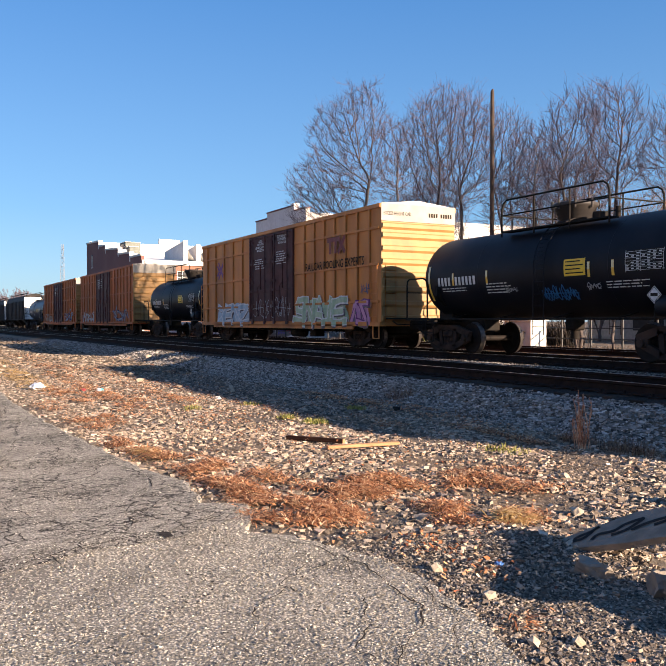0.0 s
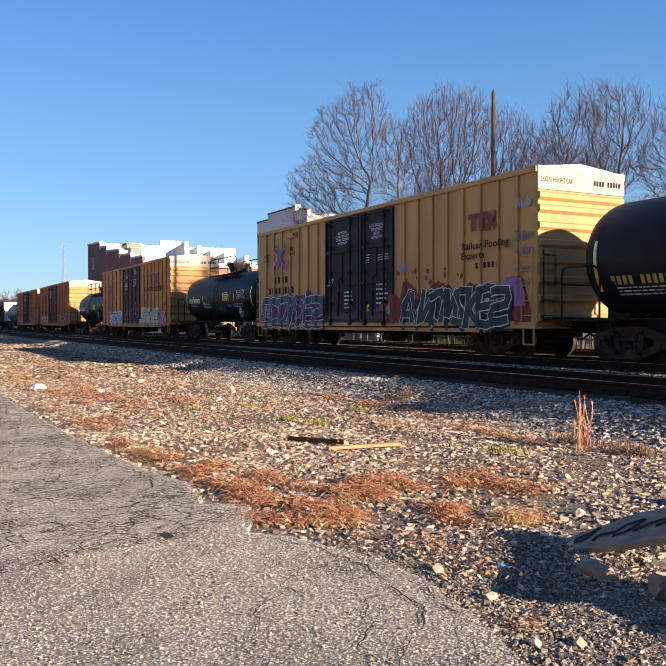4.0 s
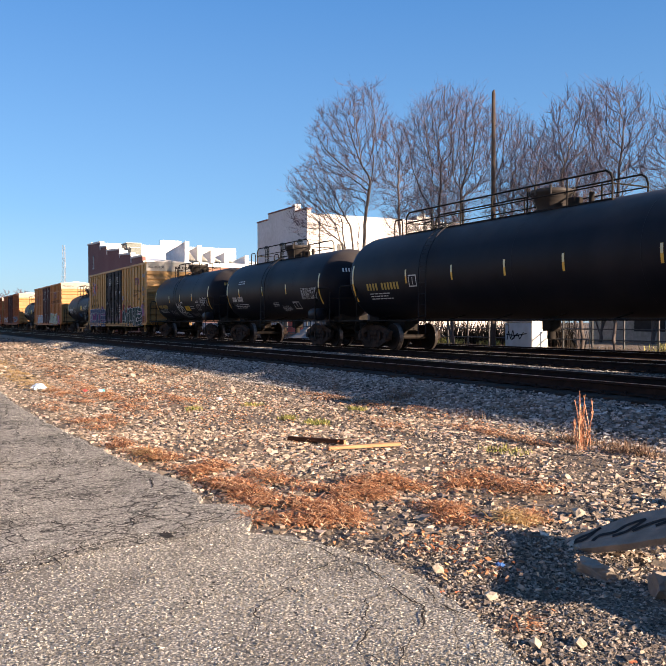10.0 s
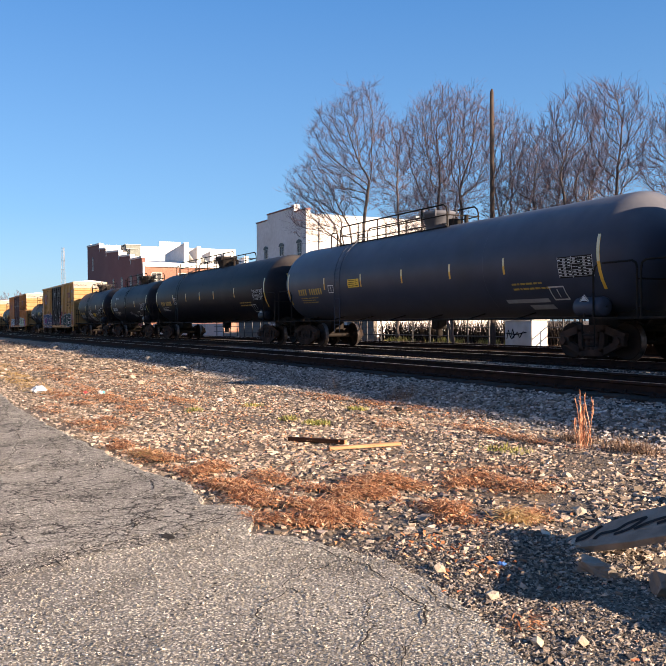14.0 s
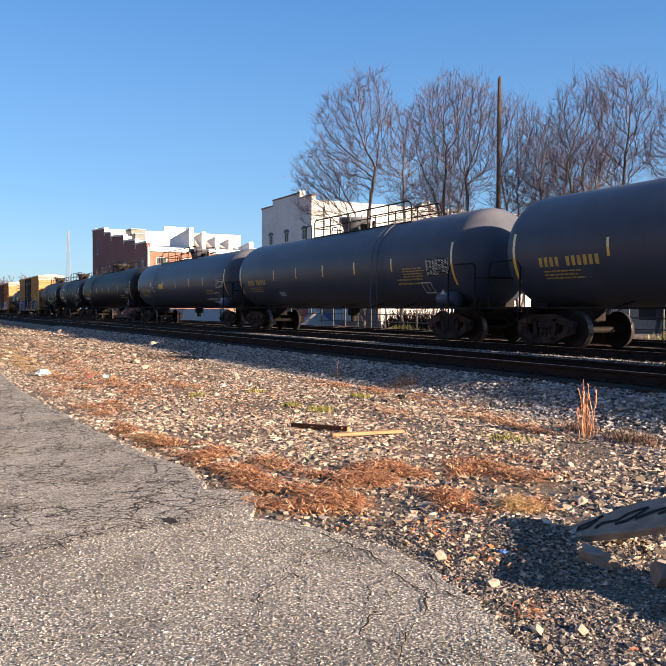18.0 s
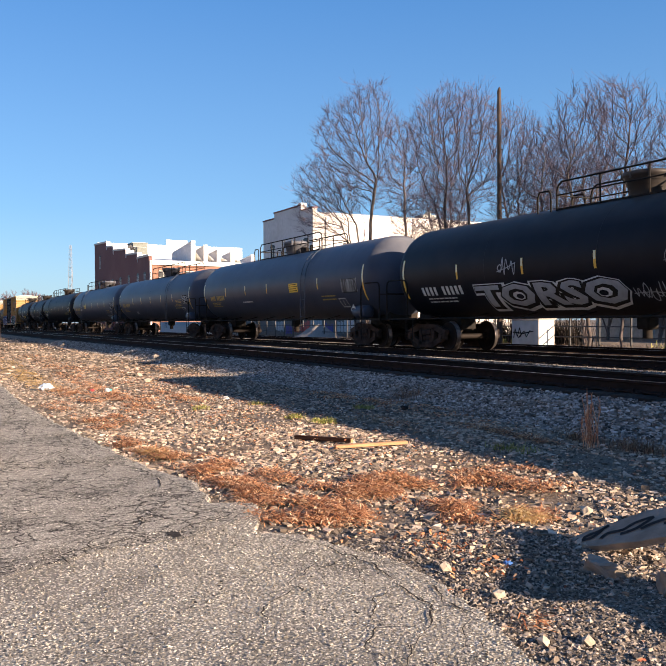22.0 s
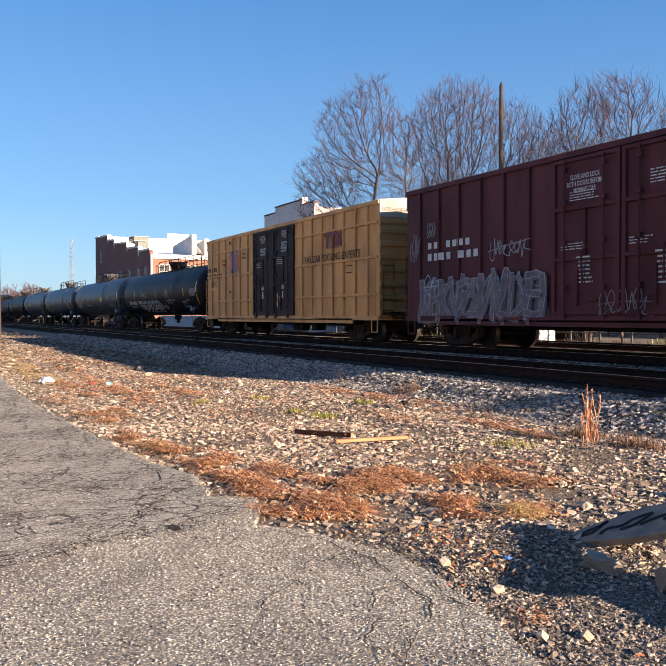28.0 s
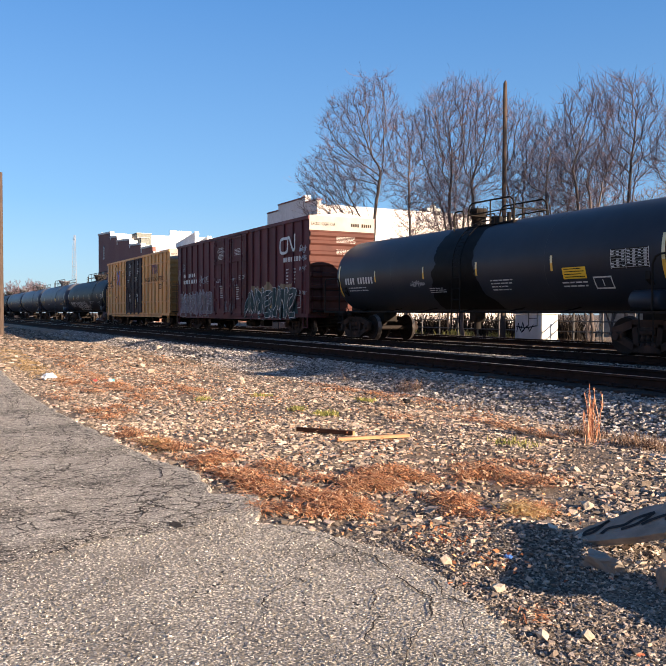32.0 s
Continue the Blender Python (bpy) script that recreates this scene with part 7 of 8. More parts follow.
fbox(carN, 153.2, 153.7, 2.55, 2.85, M_INKK)
lines(carN, 138.0, 138.7, 2.5, 2.75, 3, M_INKK, 86)
mark(carN, "label_patch", 138.05 - carN["q"], 138.6 - carN["q"], 2.3, 2.45, M_STRIPE)
mark(carN, "label_patch", 143.3 - carN["q"], 143.42 - carN["q"], 1.1, 1.6, M_STRIPE)
# box car O
mm = Mesh()
xo = 173.45 - carO["q"]
for pts in ([(.9, .66), (.22, .66), (.06, .5), (.06, .2), (.22, .06), (.7, .06), (.86, .2), (.9, .62), (1.02, .68), (1.14, .56), (1.42, .16), (1.56, .12), (1.64, .24), (1.66, .74)],):
    stroke(mm, carO, [(xo + u, 3.55 + v) for u, v in curve(pts, 3)], .12, .02)
level_out(mm)
part("owner_mark", mm, M_INKW, carO, "white owner's mark, one looping band")
number(carO, 173.75, 175.4, 3.2, 3.4, 10, M_INKW, 5, "small_lettering")
put(carO, "CLOSE AND LOCK\nBOTH DOORS BEFORE\nMOVING CAR", 165.5, 4.3, .12, M_INKW, 1.2, align="CENTER")
lines(carO, 165.0, 166.0, 3.75, 4.0, 4, M_INKW, 90)
lines(carO, 167.5, 168.6, 3.85, 4.2, 5, M_INKW, 91)
lines(carO, 164.7, 165.6, 2.55, 2.75, 3, M_INKW, 92)
lines(carO, 166.9, 167.6, 2.55, 2.75, 3, M_INKW, 93)
lines(carO, 168.1, 169.0, 2.6, 2.85, 3, M_INKW, 94)
lines(carO, 165.3, 165.8, 1.7, 2.4, 7, M_INKW, 95)
lines(carO, 167.7, 168.2, 1.6, 2.4, 7, M_INKW, 96)
number(carO, 158.7, 161.0, 3.05, 3.25, 7, M_INKW, 2, "owner_lettering")
number(carO, 158.7, 161.4, 2.68, 2.9, 8, M_INKW, 4)
cloud(carO, 158.2, 164.3, .72, 2.2, P_HAZE, 97)
piece(carO, 158.5, 164.1, .9, 2.1, "wekvzsnatke", P_HAZE, P_PALE, P_SMOKE, 97, w=.14, line=.02)
scrawl(carO, 158.5, 164.0, 1.5, 2.3, 6, P_LBLUE, 98, .03)
scrawl(carO, 157.7, 158.4, 2.6, 3.7, 2, P_MIST, 99, .03)
scrawl(carO, 158.7, 159.3, 3.3, 3.9, 2, P_MIST, 106, .03)
scrawl(carO, 161.8, 163.6, 2.5, 3.2, 4, P_SILVER, 100, .025)
cloud(carO, 169.6, 174.9, .9, 2.45, P_TAN, 100, 0.0, .25)
cloud(carO, 169.4, 175.2, .76, 1.9, P_TEAL, 101, .01, .2)
piece(carO, 169.4, 175.0, .85, 2.0, "wnvkzscnwvkz", P_TEAL, P_WHITE, P_INKY, 101, w=.2, line=.024, slant=.2)
scrawl(carO, 166.0, 167.6, .9, 1.7, 3, P_MIST, 102, .06)
for k, (z0, z1) in enumerate(((3.5, 3.85), (3.15, 3.45), (2.75, 3.0), (1.75, 1.95))):
    scrawl(carO, 175.35, 176.1, z0, z1, 4, P_PALE, 103 + k, .024)
lines(carO, 173.9, 174.2, 2.2, 2.9, 5, M_INKW, 104)
lines(carO, 174.6, 174.9, 2.2, 2.9, 5, M_INKW, 105)
fbox(carO, 174.9, 175.4, 1.2, 1.75, M_INKW)
for x in (160.2, 163.5, 166.55, 172.2):
    mark(carO, "label_patch", x - carO["q"], x + .1 - carO["q"], 1.2, 1.7, M_STRIPE, lift=.02)
# far box cars
for car, o in ((carA, 0), (carB, 20.9)):
    graffiti(car, -96.3 + o, -91.4 + o, .85, 1.9, 5, P_WHITE if car is carB else P_ORANGE, P_SILVER, 110 + o, w=.12)
    graffiti(car, -84.5 + o, -80.0 + o, .85, 2.1, 4, P_SILVER, P_NAVY, 120 + o, w=.16)
    lines(car, -90 + o, -88.4 + o, 3.6, 4.4, 5, M_INKW, 130)

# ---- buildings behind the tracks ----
# factory brick in two tones: shade in the front's colour, sun in the side's
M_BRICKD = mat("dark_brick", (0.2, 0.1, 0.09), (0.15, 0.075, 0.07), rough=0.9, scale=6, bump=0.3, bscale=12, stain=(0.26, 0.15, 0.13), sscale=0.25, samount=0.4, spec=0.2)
M_BRICKL = mat("sunlit_red_brick", (0.27, 0.138, 0.1), (0.18, 0.093, 0.07), rough=0.9, scale=7, bump=0.3, bscale=12, stain=(0.4, 0.26, 0.19), sscale=0.6, samount=0.5, spec=0.2)
M_WALLW = mat("whitewashed_wall", (0.62, 0.59, 0.57), (0.54, 0.51, 0.495), rough=0.9, scale=3, bump=0.15, stain=(0.42, 0.37, 0.33), sscale=0.5, samount=0.45, spec=0.2)
M_MEMBR = mat("roof_white", (0.75, 0.74, 0.71), (0.66, 0.65, 0.62), rough=0.7, scale=2, bump=0.05)
M_TRIMW = mat("stone_trim", (0.6, 0.57, 0.52), (0.5, 0.47, 0.43), rough=0.8, scale=5, bump=0.1)
M_GLASSD = mat("window_glass", (0.016, 0.018, 0.022), (0.024, 0.026, 0.03), rough=0.35, scale=3, bump=0, spec=0.15)
M_UNIT = mat("unit_green", (0.12, 0.135, 0.12), (0.08, 0.09, 0.08), rough=0.6, scale=3)
M_DUCT = mat("duct_grey", (0.3, 0.3, 0.29), (0.22, 0.22, 0.21), rough=0.5, metal=0.4, scale=4)


def opening_window(parent, x, y, z0, z1, w, face, arch=True):
    """A sash window set into a wall that faces -Y ('y') or +X ('x')."""
    def put(u, d, z):
        return (x + u, y - d, z) if face == "y" else (x + d, y + u, z)
    def slab_(u0, u1, d0, d1, za, zb):
        a, b = put(u0, d0, za), put(u1, d1, zb)
        return Mesh().box(min(a[0], b[0]), max(a[0], b[0]), min(a[1], b[1]), max(a[1], b[1]), za, zb)
    win = part("window", slab_(-w / 2, w / 2, -.02, .01, z0, z1), M_GLASSD, parent, "tall sash window in a deep frame")
    fr = Mesh()
    for u0, u1, za, zb in ((-w / 2, -w / 2 + .07, z0, z1), (w / 2 - .07, w / 2, z0, z1), (-w / 2, w / 2, z0, z0 + .08), (-w / 2, w / 2, z1 - .08, z1), (-w / 2, w / 2, (z0 + z1) / 2 - .03, (z0 + z1) / 2 + .03), (-.03, .03, z0, z1)):
        a, b = put(u0, .012, za), put(u1, .04, zb)
        fr.box(min(a[0], b[0]), max(a[0], b[0]), min(a[1], b[1]), max(a[1], b[1]), za, zb)
    part("window_frame", fr, M_TRIMW, win, "pale wooden sash")
    part("window_sill", slab_(-w / 2 - .08, w / 2 + .08, 0, .12, z0 - .12, z0), M_TRIMW, win)
    if arch:
        ar = Mesh()
        pts = [put(math.cos(a) * w * .62, .02, z1 - .05 + math.sin(a) * w * .34) for a in [math.pi * i / 8 for i in range(9)]]
        ar.poly(pts, .05, (0, -1, 0) if face == "y" else (1, 0, 0))
        part("arch_hood", ar, M_GLASSD if face == "y" else M_TRIMW, win, "dark arched head over the window")


# brick works with a stepped parapet and saw-tooth roof lights
XN, YN = -113.9, 30.0
works = thing("brick_factory", "brick factory with shade-darkened front, stepped parapet and white roof", "building")
steps = [(-151.0, -141.0, 15.37, 14.98), (-141.0, -136.0, 14.2, 13.85), (-136.0, -127.3, 13.2, 12.7), (-127.3, -120.2, 11.85, 11.53), (-120.2, XN, 10.87, 10.78)]
prof = [(-151.0, 0)]
for x0, x1, za, zb in steps:
    prof += [(x0, za), (x1, zb)]
prof += [(XN, 0)]
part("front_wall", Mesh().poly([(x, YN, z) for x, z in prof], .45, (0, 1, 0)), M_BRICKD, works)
for x0, x1, za, zb in steps:
    part("coping", Mesh().poly([(x0 - .1, YN - .12, za + .004), (x1 + .15, YN - .12, zb + .004), (x1 + .15, YN - .12, zb + .28), (x0 - .1, YN - .12, za + .28)], .7, (0, 1, 0)), M_TRIMW, works, "pale stone coping")
    if x1 < XN:
        part("parapet_riser", Mesh().box(x1 + .02, x1 + .2, YN - .08, YN + 1.2, zb - 1.2, zb), M_MEMBR, works, "white painted parapet step")
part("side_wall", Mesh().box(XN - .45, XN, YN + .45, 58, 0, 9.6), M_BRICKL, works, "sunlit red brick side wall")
part("cornice", Mesh().box(XN - .45, XN + .3, YN + .46, 58, 9.6, 9.85).box(XN - .45, XN + .15, YN + .46, 58, 9.85, 10.15), M_MEMBR, works, "white painted cornice")
part("corner_pipe", Mesh().rod((XN + .12, YN + .2, 0), (XN + .12, YN + .2, 10.2), .14, 8), M_MEMBR, works, "white downpipe")
part("roof", Mesh().poly([(XN - .45, YN + .45, 10.15), (XN - .45, 58, 10.15), (-150.8, 58, 13.6), (-150.8, YN + .45, 13.6)], .1), M_MEMBR, works, "pale membrane roof")
part("back_parapet", Mesh().box(-151.0, -150.6, YN + .45, 58, 0, 15.9), M_MEMBR, works, "white rear parapet in full sun")
part("back_parapet", Mesh().box(-151.0, -150.5, 43, 47, 15.9, 16.9), M_MEMBR, works)
for y, zt in ((36.4, 13.1), (38.3, 12.56), (40.3, 12.06), (42.4, 11.8), (45.6, 11.4)):
    xb = XN - 10.6
    m = Mesh().add([(XN - .6, y, 10.1), (XN - .6, y, zt), (xb, y, zt - .95), (xb, y, 10.6), (XN - .6, y + .3, 10.1), (XN - .6, y + .3, zt), (xb, y + .3, zt - .95), (xb, y + .3, 10.6)], [(0, 1, 2, 3), (4, 7, 6, 5), (1, 5, 6, 2), (0, 4, 5, 1), (2, 6, 7, 3), (0, 3, 7, 4)])
    st = part("saw_tooth", m, M_WALLW, works, "pale sloping saw-tooth parapet")
    part("tooth_slope", Mesh().poly([(XN - 1, y + .31, zt - .9), (xb, y + .31, zt - 1.5), (xb, y + 1.6, 11.0), (XN - 1, y + 1.6, 10.5)], .04), M_MEMBR, st, "pale sloping roof strip")
    part("tooth_coping", Mesh().poly([(XN - .6, y - .05, zt + .01), (xb, y - .05, zt - .94), (xb, y - .05, zt - .82), (XN - .6, y - .05, zt + .14)], .4, (0, 1, 0)), M_MEMBR, st)
    part("tooth_face", Mesh().box(XN - .59, XN - .42, y - .16, y + .46, 10.2, zt + .16), M_MEMBR, st, "white upright face")
for x, y, sx, sy, z0, z1 in ((-134.5, 33.6, 3.6, 2.4, 12.0, 14.35), (-131.6, 32.8, 1.4, 1.4, 12.0, 13.5), (-129.6, 32.8, 1.4, 1.4, 12.0, 13.3)):
    u = part("roof_unit", Mesh().box(x - sx / 2, x + sx / 2, y - sy / 2, y + sy / 2, z0, z1, .05), M_UNIT, works, "grey-green roof ventilation unit")
    part("unit_cap", Mesh().box(x - sx / 2 - .08, x + sx / 2 + .08, y - sy / 2 - .08, y + sy / 2 + .08, z1 + .004, z1 + .12, .02), M_DUCT, u)
    part("unit_louvre", Mesh().box(x - sx * .35, x + sx * .35, y - sy / 2 - .04, y - sy / 2 - .004, z1 - .9, z1 - .25), M_GLASSD, u)
for y in (32.1, 35.9, 39.7, 43.5, 47.3, 51.1):
    opening_window(works, XN, y, 6.9, 8.8, 1.5, "x", False)
    opening_window(works, XN, y, 2.4, 4.6, 1.5, "x", False)
for x in (-146.4,):
    opening_window(works, x, YN, 11.0, 13.0, .9, "y")
for x in (-147, -142, -136.5, -131, -125.5, -120, -116):
    opening_window(works, x, YN, 6.3, 8.4, 1.1, "y")
    opening_window(works, x, YN, 2.0, 4.2, 1.1, "y")

# white warehouse
XW = -61.64
ware = thing("white_warehouse", "whitewashed brick building with arched windows and parapet", "building")
part("front_wall", Mesh().poly([(-72.3, YN, 0), (-72.3, YN, 10.95), (-69.7, YN, 10.95), (-69.7, YN, 11.45), (-63.9, YN, 11.45), (-63.9, YN, 11.0), (XW, YN, 11.0), (XW, YN, 0)], .4, (0, 1, 0)), M_WALLW, ware)
for x0, x1, z in ((-72.35, -69.7, 10.95), (-69.75, -63.85, 11.45), (-63.85, XW + .05, 11.0)):
    part("coping", Mesh().box(x0, x1, YN - .06, YN + .46, z + .004, z + .12), M_BRICKD, ware, "dark brick coping")
part("pier", Mesh().box(-64.4, -63.8, YN - .05, YN + .45, 11.0, 11.7), M_WALLW, ware)
part("side_wall", Mesh().box(XW - .4, XW - .002, YN + .4, 56, 0, 10.55), M_WALLW, ware, "cream side wall in full sun")
part("corner_quoin", Mesh().box(XW - .02, XW + .03, YN + .002, YN + .35, 0, 10.9), M_WALLW, ware)
part("coping", Mesh().box(XW - .45, XW + .05, YN + .46, 56, 10.554, 10.68), M_WALLW, ware)
part("far_wall", Mesh().box(-72.3, -71.9, YN + .4, 56, 0, 10.5), M_WALLW, ware)
part("roof", Mesh().box(-71.9, XW - .4, YN + .4, 56, 10.1, 10.2), M_DUCT, ware)
part("downpipe", Mesh().rod((XW + .1, 31.2, 1), (XW + .1, 31.2, 10.2), .07, 8), M_WALLW, ware)
for x in (-70.05, -66.6, -62.95):
    opening_window(ware, x, YN, 6.6, 8.4, .85, "y")
    opening_window(ware, x, YN, 2.4, 4.4, .95, "y")
for y in (33.2, 37.4, 42.0):
    opening_window(ware, XW, y, 6.9, 8.3, .9, "x", False)
part("roof_vent", Mesh().box(-64.5, -63.3, 42, 43.5, 10.2, 11.3), M_DUCT, ware)
part("vent_stack", Mesh().rod((-66, 44.4, 10.2), (-66, 44.4, 12.0), .3, 10), M_DUCT, ware)

# plain wall added unseen behind the camera, to bounce sunlight onto the train
M_BOUNCE = mat("bounce_wall_face", (0.55, 0.46, 0.37), (0.45, 0.375, 0.3), rough=0.9, scale=4, bump=0.2, bscale=12, stain=(0.36, 0.29, 0.23), sscale=0.4, samount=0.5, spec=0.2)
tagged(part("wall_south", Mesh().box(-170, 70, -26.4, -26, 0, 8), M_BOUNCE), "plain unseen wall added to throw sunlight back at the train", "wall", kind="structure")

# ---- lattice mast and far trees ----
M_MAST = mat("mast_steel", (0.2, 0.2, 0.22), (0.16, 0.16, 0.17), rough=0.5, metal=0.3, scale=2)
mast = thing("radio_mast", "slender pale lattice radio mast far off", "mast", m=pose(-468, 80, 0))
legs = []
for i in range(3):
    a = 2 * math.pi * i / 3
    lo, hi = Vector((math.cos(a) * 2.0, math.sin(a) * 2.0, 0)), Vector((math.cos(a) * .7, math.sin(a) * .7, 44))
    legs.append((lo, hi))
    part("leg", Mesh().rod(lo, hi, .09, 6), M_MAST, mast)
br = Mesh()
for k in range(18):
    for i in range(3):
        p, q = legs[i], legs[(i + 1) % 3]
        br.rod(p[0].lerp(p[1], k / 18), q[0].lerp(q[1], (k + 1) / 18), .05, 4)
        br.rod(p[0].lerp(p[1], k / 18), q[0].lerp(q[1], k / 18), .05, 4)
tagged(part("bracing", br, M_MAST, mast), kind="stuff")


# ---- bare trees ----
M_BARK = mat("bark", (0.12, 0.1, 0.092), (0.05, 0.041, 0.039), rough=0.95, scale=6, bump=0.5, bscale=20, stretch=(1, 1, 0.25), stain=(0.19, 0.16, 0.13), sscale=1.5, spec=0.15)
M_TWIG = mat("twigs", (0.135, 0.104, 0.122), (0.068, 0.052, 0.062), rough=0.9, scale=3, bump=0, island=0.35, spec=0.15)


def skin(segs, sides, name, material):
    """Tapered prisms round many straight pieces."""
    p0 = np.array([s[0] for s in segs])
    p1 = np.array([s[1] for s in segs])
    r0 = np.array([s[2] for s in segs])
    r1 = np.array([s[3] for s in segs])
    d = p1 - p0
    d /= np.linalg.norm(d, axis=1)[:, None] + 1e-9
    up = np.where(np.abs(d[:, 2:3]) < .9, np.array([[0, 0, 1.0]]), np.array([[1.0, 0, 0]]))
    u = np.cross(d, up)
    u /= np.linalg.norm(u, axis=1)[:, None]
    w = np.cross(d, u)
    V = []
    for p, r in ((p0, r0), (p1, r1)):
        for i in range(sides):
            a = 2 * math.pi * i / sides
            V.append(p + (u * math.cos(a) + w * math.sin(a)) * r[:, None])
    V = np.stack(V, 1)
    f = np.array([(i, (i + 1) % sides, sides + (i + 1) % sides, sides + i) for i in range(sides)])
    k = len(segs)
    F = (f[None] + (np.arange(k) * 2 * sides)[:, None, None]).reshape(-1, 4)
    me = bpy.data.meshes.new(name)
    me.from_pydata(V.reshape(-1, 3).tolist(), [], F.tolist())
    me.polygons.foreach_set("use_smooth", [sides > 4] * len(F))
    me.materials.append(material)
    return me


def grow(rnd, out, p, d, length, r, level, lift, inside):
    """One branch of bent pieces that sheds shorter ones, all turning up towards the light, within a crown."""
    n = (0, 9, 6, 4, 1)[level]
    step = length / n
    turn = rnd.uniform(0, 6.28)
    start = (0, .14, .12, .1, 1)[level]
    for i in range(n):
        if level < 4:
            d = (d + Vector((rnd.gauss(0, .06), rnd.gauss(0, .06), lift + rnd.gauss(0, .04)))).normalized()
        q = p + d * step
        ra, rb = r * (1 - .93 * i / n), r * (1 - .93 * (i + 1) / n)
        out[level].append((tuple(p), tuple(q), max(ra, .006), max(rb, .004)))
        if level < 4:
            many = (0, 2.1, 1.6, 2.2)[level]
            for k in range(int(many) + (rnd.random() < many % 1)):
                u = (i + rnd.random()) / n
                if u < start:
                    continue
                turn += 2.4 + rnd.uniform(-.5, .5)
                side = Matrix.Rotation(turn, 3, d) @ d.orthogonal().normalized()
                nd = (d + side * (rnd.uniform(.55, 1.2) if level < 3 else rnd.uniform(.4, .9)) + Vector((0, 0, .1))).normalized()
                L = length * ((0, .42, .5, .3)[level] * (1 - u) + (0, .1, .14, .3)[level]) * rnd.uniform(.75, 1.2)
                grow(rnd, out, p.lerp(q, rnd.random()), nd, L, max(rb * rnd.uniform(.5, .7), .006), level + 1, lift * .8, inside)
        p = q
        if not inside(p):
            return


def fill_crown(rnd, nodes, up, lobes, count, step=.22, reach=2.6, near=.3):
    """Lets the branches in nodes grow towards free points of the crown until it is filled."""
    free = []
    total = sum(rx * rx * rz for _, _, rx, rz in lobes)
    for dx, z, rx, rz in lobes:
        for _ in range(int(2.3 * count * rx * rx * rz / total)):
            v = Vector((rnd.gauss(0, 1), rnd.gauss(0, 1), rnd.gauss(0, 1))).normalized() * rnd.random() ** .3
            v *= 1 + .25 * noise.noise(v * 2.5 + Vector((dx, z, 3)))
            free.append((dx + v.x * rx * 1.06, v.y * min(rx, 2.2), z * .96 + v.z * rz * 1.0))
    free = np.array(free)
    P = np.array([n[0] for n in nodes])
    best = np.full(len(free), 1e9)
    who = np.zeros(len(free), int)
    fresh = 0
    for turn in range(90):
        if not len(free):
            break
        for j in range(fresh, len(P)):
            d = np.linalg.norm(free - P[j], axis=1)
            m = d < best
            best[m], who[m] = d[m], j
        fresh = len(P)
        keep = best > near
        free, best, who = free[keep], best[keep], who[keep]
        act = best < reach
        if not act.any():
            reach *= 1.5
            if reach > 12:
                break
            continue
        more = []
        for j in np.unique(who[act]):
            d = free[act & (who == j)] - P[j]
            d = (d / np.linalg.norm(d, axis=1)[:, None]).mean(0)
            d = Vector(d) + nodes[j][2] * .55 + Vector((rnd.gauss(0, .16), rnd.gauss(0, .16), up + rnd.gauss(0, .1)))
            d.normalize()
            q = Vector(P[j]) + d * step
            if nodes[j][3] < 3:
                nodes[j][3] += 1
                nodes.append([tuple(q), int(j), d, 0])
                more.append(tuple(q))
        if not more:
            break
        P = np.vstack([P, np.array(more)])
    return nodes


